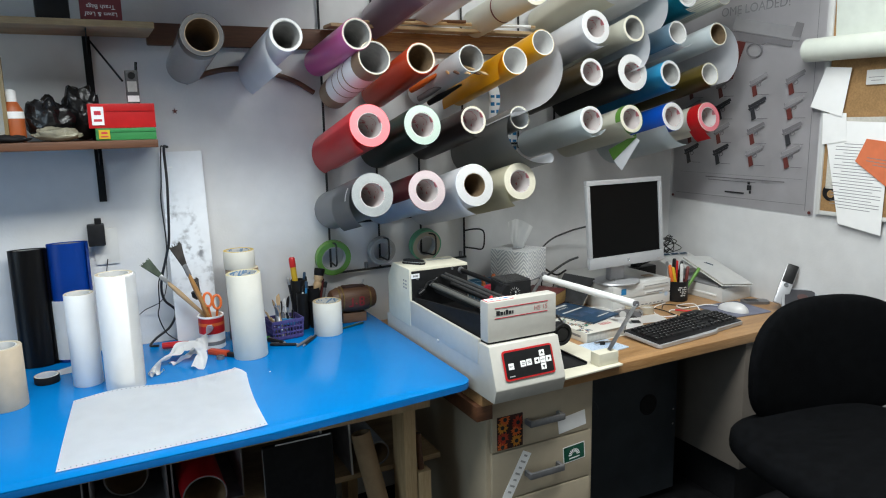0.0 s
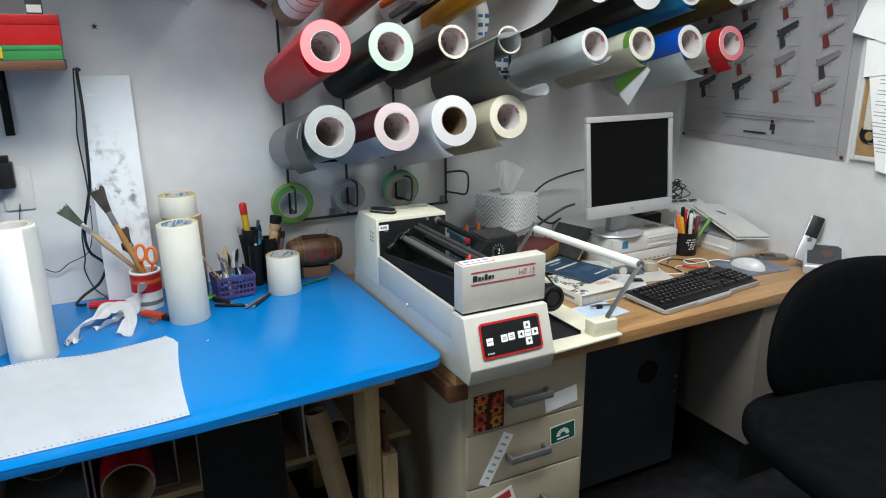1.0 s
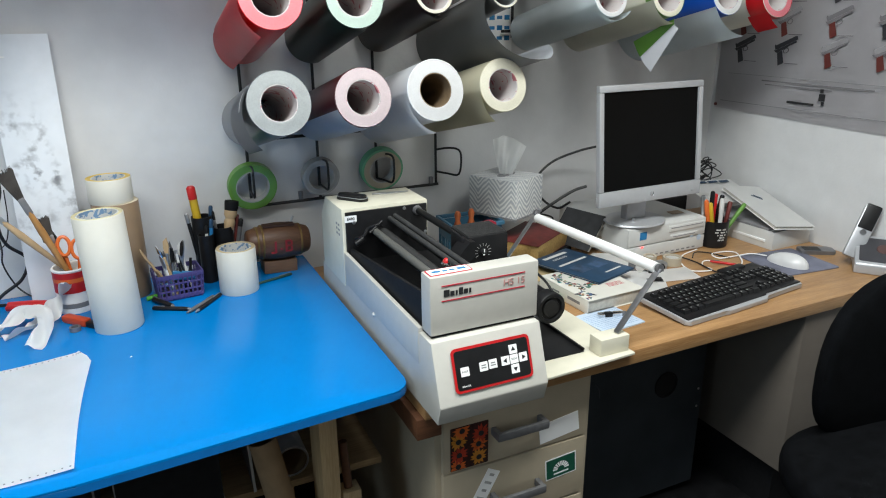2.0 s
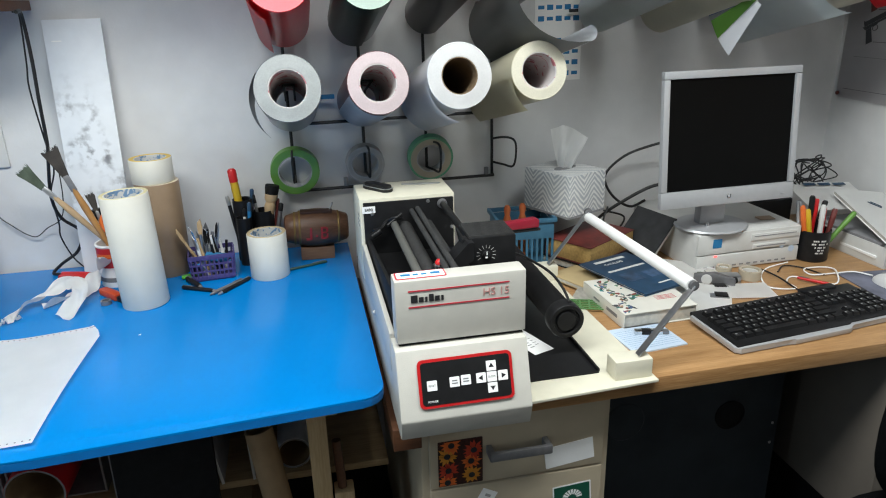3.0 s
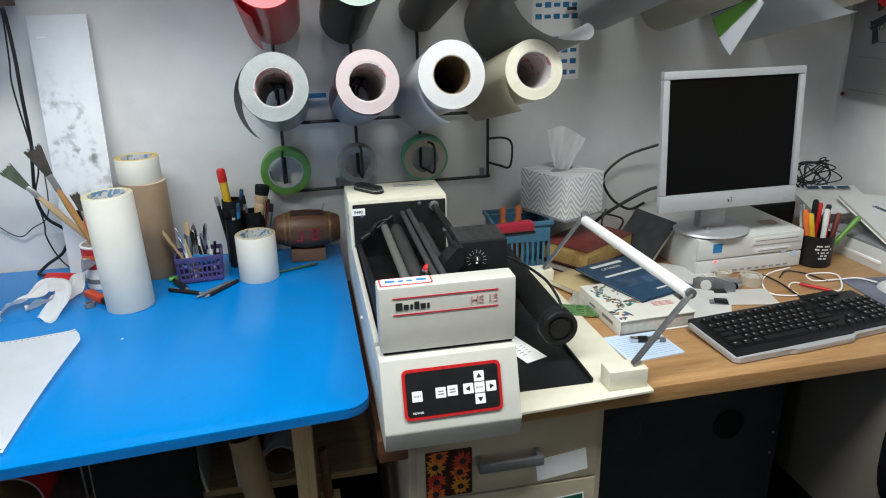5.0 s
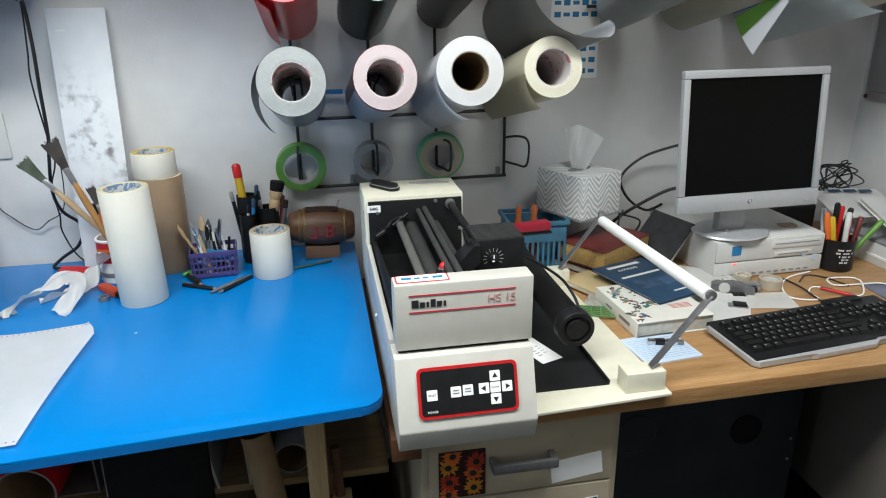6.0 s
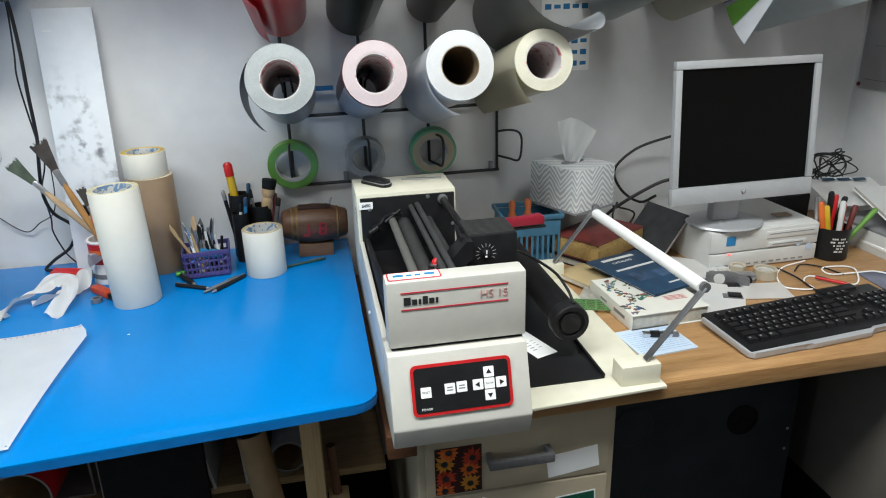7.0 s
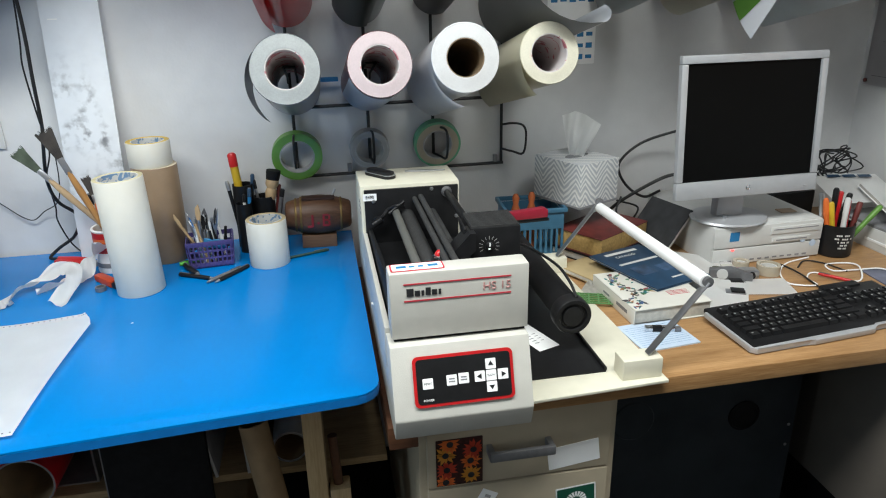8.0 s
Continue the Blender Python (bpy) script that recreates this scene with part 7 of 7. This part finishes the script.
def tissue_box():
    m = pose(1.632, -0.1475, 0.849, 0, 0, 26)
    t = thing("tissue_box", m, "grey and white feather patterned tissue box", "tissue box")
    wv = mat("feather_print", (0.70, 0.72, 0.72), 0.5)
    nt = wv.node_tree
    bsdf = nt.nodes["Principled BSDF"]
    co = nt.nodes.new("ShaderNodeTexCoord")
    mp = nt.nodes.new("ShaderNodeSeparateXYZ")
    nt.links.new(co.outputs["Object"], mp.inputs[0])
    add = nt.nodes.new("ShaderNodeMath")
    add.operation = "ADD"
    nt.links.new(mp.outputs[0], add.inputs[0]), nt.links.new(mp.outputs[1], add.inputs[1])
    pp = nt.nodes.new("ShaderNodeMath")
    turn = nt.nodes.new("ShaderNodeMath")
    turn.operation = "ADD"
    turn.inputs[1].default_value = 0.5
    nt.links.new(add.outputs[0], turn.inputs[0])
    pp.operation = "PINGPONG"
    pp.inputs[1].default_value = 0.040
    nt.links.new(turn.outputs[0], pp.inputs[0])
    cm = nt.nodes.new("ShaderNodeCombineXYZ")
    mul = nt.nodes.new("ShaderNodeMath")
    mul.operation = "MULTIPLY"
    mul.inputs[1].default_value = 1.05
    nt.links.new(pp.outputs[0], mul.inputs[0])
    s2 = nt.nodes.new("ShaderNodeMath")
    s2.operation = "SUBTRACT"
    nt.links.new(mp.outputs[2], s2.inputs[0]), nt.links.new(mul.outputs[0], s2.inputs[1])
    nt.links.new(s2.outputs[0], cm.inputs[2])
    nt.links.new(add.outputs[0], cm.inputs[0])
    wave = nt.nodes.new("ShaderNodeTexWave")
    wave.bands_direction = "Z"
    wave.inputs["Scale"].default_value, wave.inputs["Distortion"].default_value, wave.inputs["Detail Scale"].default_value, wave.inputs["Detail"].default_value = 21.0, 4.2, 1.5, 1.0
    nt.links.new(cm.outputs[0], wave.inputs[0])
    rp = nt.nodes.new("ShaderNodeValToRGB")
    rp.color_ramp.elements[0].color, rp.color_ramp.elements[1].color = (0.46, 0.48, 0.53, 1), (0.84, 0.84, 0.83, 1)
    rp.color_ramp.elements[0].position, rp.color_ramp.elements[1].position = 0.12, 0.80
    e = rp.color_ramp.elements.new(0.45)
    e.color = (0.58, 0.59, 0.56, 1)
    nt.links.new(wave.outputs[0], rp.inputs[0])
    nt.links.new(rp.outputs[0], bsdf.inputs["Base Color"])
    part("carton", box(0.145, 0.171, 0.117, 0, 0, 0.001, 0.0015), wv, t)
    part("opening", lathe([(0, 0.0008), (0.034, 0.0008), (0.034, 0.0)], Matrix.Translation((0, 0, 0.1182)) @ Matrix.Diagonal((1.2, 0.5, 1, 1)), seg=28), GREYINK, t)
    part("base_edge", box(0.146, 0.172, 0.006, 0, 0, 0), GREYINK, t)

    def at(u, v):
        a = (u - 0.5) * 2.0
        s = 0.012 + 0.038 * v ** 0.9
        return Vector((a * s + 0.012 * v, 0.014 * math.sin(3.6 * u + 1.0) * (0.4 + 0.6 * v) + 0.004 * math.sin(11 * u + 3 * v) + 0.0015 * math.sin(29 * u - 7 * v), 0.108 + v * (0.128 - 0.03 * abs(u - 0.35) - 0.035 * max(0, u - 0.6))))
    ti = part("tissue", sheet(at, 26, 12, 0.0006), WHITE, t, "white tissue pulled up")
    ti.matrix_basis = pose(-0.005, 0, 0.0, 0, 0, -35)


tissue_box()

# cables behind the monitor
for pts, r, lab in (
    ([(2.0, -0.12, 1.02), (1.94, -0.08, 1.0), (1.86, -0.05, 0.965), (1.80, -0.05, 0.91), (1.82, -0.06, 0.85), (1.87, -0.08, 0.815), (1.92, -0.08, 0.83)], 0.004, "black cable looping behind the monitor"),
    ([(1.94, -0.14, 0.895), (1.905, -0.12, 0.88), (1.85, -0.10, 0.845), (1.79, -0.08, 0.80), (1.75, -0.06, 0.75), (1.74, -0.05, 0.722)], 0.005, "black plug lead behind the monitor"),
    ([(1.80, -0.08, 0.82), (1.78, -0.10, 0.78), (1.82, -0.10, 0.75), (1.86, -0.07, 0.78), (1.80, -0.05, 0.80)], 0.003, "tangled black cord behind the monitor"),
):
    c = thing("cable", pose(0, 0, 0), lab, "cable")
    part("cord", wire(pts, r, seg=7), WIRE, c)
rnd = random.Random(8)
for k in range(5):
    c = thing("cable", pose(0, 0, 0), "coiled black cable lying behind the computer", "cable", "coiled cables")
    pts = [(2.45 + rnd.uniform(0.035, 0.085) * math.cos(0.9 * i + k), -0.11 + 0.03 * math.sin(1.7 * i + k), 0.862 + 0.010 * k + rnd.uniform(0.025, 0.05) * math.sin(0.9 * i + k)) for i in range(12)]
    pts += [(2.30, -0.10, 0.80), (2.25 + 0.02 * k, -0.06, 0.725)]
    part("cord", wire(pts, 0.0021, seg=6, steps=5), WIRE, c)
t = thing("power_strip", pose(2.33, -0.09, DESK, 0, 0, 8), "black power block behind the mug", "power strip")
part("block", box(0.16, 0.06, 0.09, 0, 0, 0, 0.008), BLACK, t)
part("plug", box(0.04, 0.03, 0.03, -0.03, 0, 0.09, 0.006), BLACK, t)


# ---- side wall: poster and cork board ----
EAST = Matrix(((0, 0, -1, XR), (-1, 0, 0, 0), (0, 1, 0, 0), (0, 0, 0, 1)))  # drawing plane: x runs along -y, y up, facing -x


def pistol_outline(s):
    slide = [(-0.5, 0.16), (0.5, 0.16), (0.5, 0.29), (0.44, 0.31), (-0.42, 0.31), (-0.46, 0.36), (-0.5, 0.30)]
    frame_ = [(-0.5, 0.05), (0.02, 0.05), (0.06, 0.08), (0.42, 0.08), (0.42, 0.155), (-0.48, 0.155), (-0.58, 0.18)]
    grip = [(-0.46, 0.045), (-0.24, 0.045), (-0.30, -0.42), (-0.56, -0.42)]
    return [[(x * s, y * s) for x, y in q] for q in (slide, frame_, grip)]


def guard(s):
    return [(s * (-0.08 + 0.11 * math.cos(a)), s * (-0.03 + 0.08 * math.sin(a))) for a in (2 * math.pi * k / 14 for k in range(15))]


def poster():
    t = thing("poster", pose(0, 0, 0), "large grey poster showing rows of pistols on the side wall", "poster")
    y0, y1, z0, z1 = 0.02, 0.748, 1.100, 1.985
    pm = mat("poster_paper", (0.62, 0.60, 0.62), 0.38, vary=0.10, scale=6, bump=0.1, bump_scale=8, coat=0.15)

    def at(u, v):
        return EAST @ Vector((y0 + (y1 - y0) * u, z0 + (z1 - z0) * v - 0.012 * u * (1 - v), 0.004 + 0.003 * math.sin(6 * u) * math.sin(5 * v)))
    part("sheet", sheet(at, 24, 24, 0.0005), pm, t)
    b = bmesh.new()
    for x, y, w, h in (((y0 + y1) / 2, z0 + 0.028, y1 - y0 - 0.06, 0.0015), (y1 - 0.032, 1.53, 0.0015, 0.85), ((y0 + y1) / 2, 1.225, y1 - y0 - 0.10, 0.001)):
        prism([(x - w / 2, y - h / 2), (x + w / 2, y - h / 2), (x + w / 2, y + h / 2), (x - w / 2, y + h / 2)], 0.0004, EAST @ Matrix.Translation((0, 0, 0.008)), b)
    part("border_line", b, GREYINK, t, smooth=0)
    metal = mat("printed_steel", (0.20, 0.19, 0.20), 0.4)
    dark = mat("printed_black", (0.035, 0.035, 0.04), 0.4)
    redwood = mat("printed_rosewood", (0.13, 0.03, 0.025), 0.4)
    pale = mat("printed_nickel", (0.31, 0.30, 0.31), 0.4)

    def gun(x, y, s, slide, grip, tilt=24):
        m = EAST @ Matrix.Translation((x, y, 0.0080)) @ pose(0, 0, 0, 0, 0, tilt)
        sl, fr, gr = pistol_outline(s)
        g = part("pistol_picture", prism(sl, 0.0004, m), slide, t, smooth=0)
        part("frame_print", prism(fr, 0.0004, m), dark if slide is dark else metal, g, smooth=0)
        part("grip_print", prism(gr, 0.0006, m), grip, g, smooth=0)
        part("guard_print", wire([m @ Vector((px, py, 0.0004)) for px, py in guard(s)], 0.0011 * s / 0.1, seg=4, steps=2), dark if slide is dark else metal, g, smooth=0)

    gun(0.47, 1.735, 0.33, pale, redwood, -14)
    m = EAST @ Matrix.Translation((0.47, 1.735, 0.0084)) @ pose(0, 0, 0, 0, 0, -14)
    part("muzzle_print", prism([(0.125, 0.066), (0.165, 0.066), (0.165, 0.118), (0.13, 0.12)], 0.0004, m), metal, t, smooth=0)
    rows = (1.60, 1.505, 1.405, 1.315)
    for j, z in enumerate(rows):
        for i, x in enumerate((0.14, 0.305, 0.478, 0.645)):
            k = (i * 3 + j * 5) % 7
            slide, grip = ((pale, redwood), (dark, dark), (metal, redwood), (pale, redwood), (dark, dark), (metal, dark), (pale, redwood))[k]
            gun(x, z, 0.088, slide, grip)
            bars([(x + 0.02, z - 0.045, 0.05, 0.002)], metal, t, EAST @ Matrix.Translation((0, 0, 0.008)), "caption_bar", 0.0003)
    lettering("OME LOADED!", 0.050, GREYINK, t, EAST @ Matrix.Translation((0.43, 1.90, 0.008)), 0.0003)
    bars([(0.38, 1.150, 0.10, 0.007), (0.455, 1.175, 0.022, 0.022), (0.452, 1.195, 0.012, 0.012), (0.46, 1.157, 0.010, 0.012)], INK, t, EAST @ Matrix.Translation((0, 0, 0.008)), "emblem", 0.0003)
    bars([(0.42, 1.21, 0.40, 0.004), (0.36, 1.198, 0.25, 0.003)], metal, t, EAST @ Matrix.Translation((0, 0, 0.008)), "print_bar", 0.0003)
    part("tack", lathe([(0, 0.006), (0.006, 0.004), (0.006, 0)], EAST @ Matrix.Translation((0.735, 1.10, 0.007)), seg=12), DARKRED, t)
    part("tack", lathe([(0, 0.006), (0.006, 0.004), (0.006, 0)], EAST @ Matrix.Translation((0.03, 1.112, 0.007)), seg=12), DARKRED, t)


poster()


def cork_board():
    t = thing("cork_board", pose(0, 0, 0), "cork pin board in a pale frame on the side wall", "pin board")
    part("cork", prism([(0.782, 1.115), (1.70, 1.115), (1.70, 1.95), (0.782, 1.95)], 0.012, EAST), CORK, t)
    for a, b, c, d in ((0.766, 0.7815, 1.10, 1.965), (0.782, 1.70, 1.10, 1.1145), (0.782, 1.70, 1.9505, 1.965)):
        part("frame", prism([(a, c), (b, c), (b, d), (a, d)], 0.018, EAST, bevel=0.002), OFFWHITE, t)

    def pinned(name, pts, z, col, label, cat="paper", lines=0):
        p = thing(name, pose(0, 0, 0), label, cat, "papers on the pin board")
        part("sheet", prism(pts, 0.0006, EAST @ Matrix.Translation((0, 0, z))), col, p, smooth=0)
        cx, cy = sum(q[0] for q in pts) / 4, sum(q[1] for q in pts) / 4
        if lines:
            w = abs(pts[1][0] - pts[0][0])
            a = math.atan2(pts[1][1] - pts[0][1], pts[1][0] - pts[0][0])
            bars([(0, 0.011 * (k - lines / 2), w * (0.75 if k % 3 else 0.5), 0.0022) for k in range(lines)], GREYINK, p, EAST @ Matrix.Translation((cx, cy, z + 0.0007)) @ Matrix.Rotation(a, 4, "Z"), "print_bar", 0.0003)
        return p

    pinned("letter", [(0.775, 1.45), (1.02, 1.44), (1.02, 1.05), (0.862, 1.075)], 0.020, WHITE, "long printed letter pinned to the board", lines=22)
    pinned("letter", [(0.80, 1.46), (1.00, 1.46), (1.00, 1.20), (0.80, 1.20)], 0.017, PAPERGREY, "older printed sheet pinned behind a letter", lines=12)
    pinned("note", [(0.772, 1.475), (0.862, 1.475), (0.872, 1.375), (0.778, 1.362)], 0.023, WHITE, "white note pinned to the board")
    pinned("flyer", [(0.945, 1.385), (1.14, 1.36), (1.10, 1.17), (0.91, 1.305)], 0.025, mat("orange_paper", (0.72, 0.19, 0.08), 0.6), "bright orange flyer pinned to the board", lines=3)
    p = pinned("envelope", [(0.775, 1.642), (0.872, 1.632), (0.848, 1.462), (0.722, 1.500)], 0.027, WHITE, "white envelope tucked behind a paper roll", "envelope")
    pinned("card", [(0.92, 1.62), (0.99, 1.62), (0.99, 1.57), (0.92, 1.57)], 0.017, OFFWHITE, "small printed card pinned to the board", lines=2)
    p = thing("photo_disc", pose(0, 0, 0), "round dark badge on the cork board", "badge")
    part("disc", lathe([(0, 0.004), (0.03, 0.003), (0.032, 0)], EAST @ Matrix.Translation((0.818, 1.185, 0.0122)), seg=24), BLACK, p)
    part("patch", lathe([(0, 0.0006), (0.014, 0.0004), (0.014, 0)], EAST @ Matrix.Translation((0.822, 1.18, 0.0163)), seg=16), CORK, p)
    r = thing("hanging_paper_roll", pose(0, 0, 0), "wide pale paper roll hung over the pin board", "paper roll")
    part("roll", rod((XR - 0.062, -0.72, 1.703), (XR - 0.062, -1.6, 1.69), 0.042, seg=32), mat("pale_green_paper", (0.66, 0.69, 0.62), 0.6, vary=0.04), r)
    part("sheet", prism([(0.80, 1.705), (1.60, 1.695), (1.60, 2.2), (0.775, 2.2)], 0.0008, EAST @ Matrix.Translation((0, 0, 0.021))), mat("pale_green_sheet", (0.64, 0.68, 0.62), 0.6, vary=0.05), r)
    part("hanger", rod((XR - 0.06, -0.73, 1.703), (XR - 0.001, -0.73, 1.703), 0.004), DULLSTEEL, r)


cork_board()


# ---- office chair ----
def chair():
    t = thing("office_chair", pose(2.095, -1.29, 0, 0, 0, -12), "black fabric office chair beside the desk", "chair")

    def cushion(w, d, h, z, bulge):
        bm = bmesh.new()
        bmesh.ops.create_uvsphere(bm, u_segments=40, v_segments=20, radius=1)
        for v in bm.verts:
            x, y, zz = v.co
            s = lambda q: math.copysign(abs(q) ** 0.55, q)
            v.co = Vector((s(x) * w / 2 - 0.08, s(y) * d / 2 - 0.115, z + h / 2 + s(zz) * h / 2 - bulge * x * x))
        return bm
    part("seat", cushion(0.64, 0.60, 0.115, 0.463, 0.005), FABRIC, t, "black upholstered seat")

    def back_shape():
        bm = bmesh.new()
        bmesh.ops.create_uvsphere(bm, u_segments=48, v_segments=24, radius=1)
        for v in bm.verts:
            x, y, zz = v.co
            s = lambda q, e: math.copysign(abs(q) ** e, q)
            px = 0.012 + s(x, 0.75) * 0.305 * (1 - 0.06 * max(0, zz))
            v.co = Vector((px, s(y, 0.6) * 0.040 + 0.9 * (0.25 * (px / 0.255) ** 2) * -0.16 + 0.167, 0.710 + s(zz, 0.72) * 0.207))
        return bm
    part("backrest", back_shape(), FABRIC, t, "black upholstered backrest")
    part("back_bar", wire([(0, 0.10, 0.455), (0, 0.21, 0.47), (0, 0.235, 0.60), (0, 0.212, 0.70)], 0.016), BLACK, t)
    part("column", lathe([(0, 0.08), (0.03, 0.08), (0.03, 0.22), (0.018, 0.22), (0.018, 0.455), (0, 0.455)], seg=20), BLACK, t)
    part("seat_plate", box(0.2, 0.26, 0.022, 0, 0.02, 0.445, 0.004), BLACK, t)
    for k in range(5):
        a = radians(72 * k + 20)
        l = part("base_arm", wire([(0, 0, 0.10), (0.15 * math.cos(a), 0.15 * math.sin(a), 0.09), (0.29 * math.cos(a), 0.29 * math.sin(a), 0.066)], 0.017), BLACK, t)
        part("caster", lathe([(0, -0.02), (0.026, -0.018), (0.028, 0), (0.026, 0.018), (0, 0.02)], Matrix.Translation((0.30 * math.cos(a), 0.30 * math.sin(a), 0.0285)) @ pose(0, 0, 0, 90, 0, 30 * k), seg=20), BLACK, l)


chair()
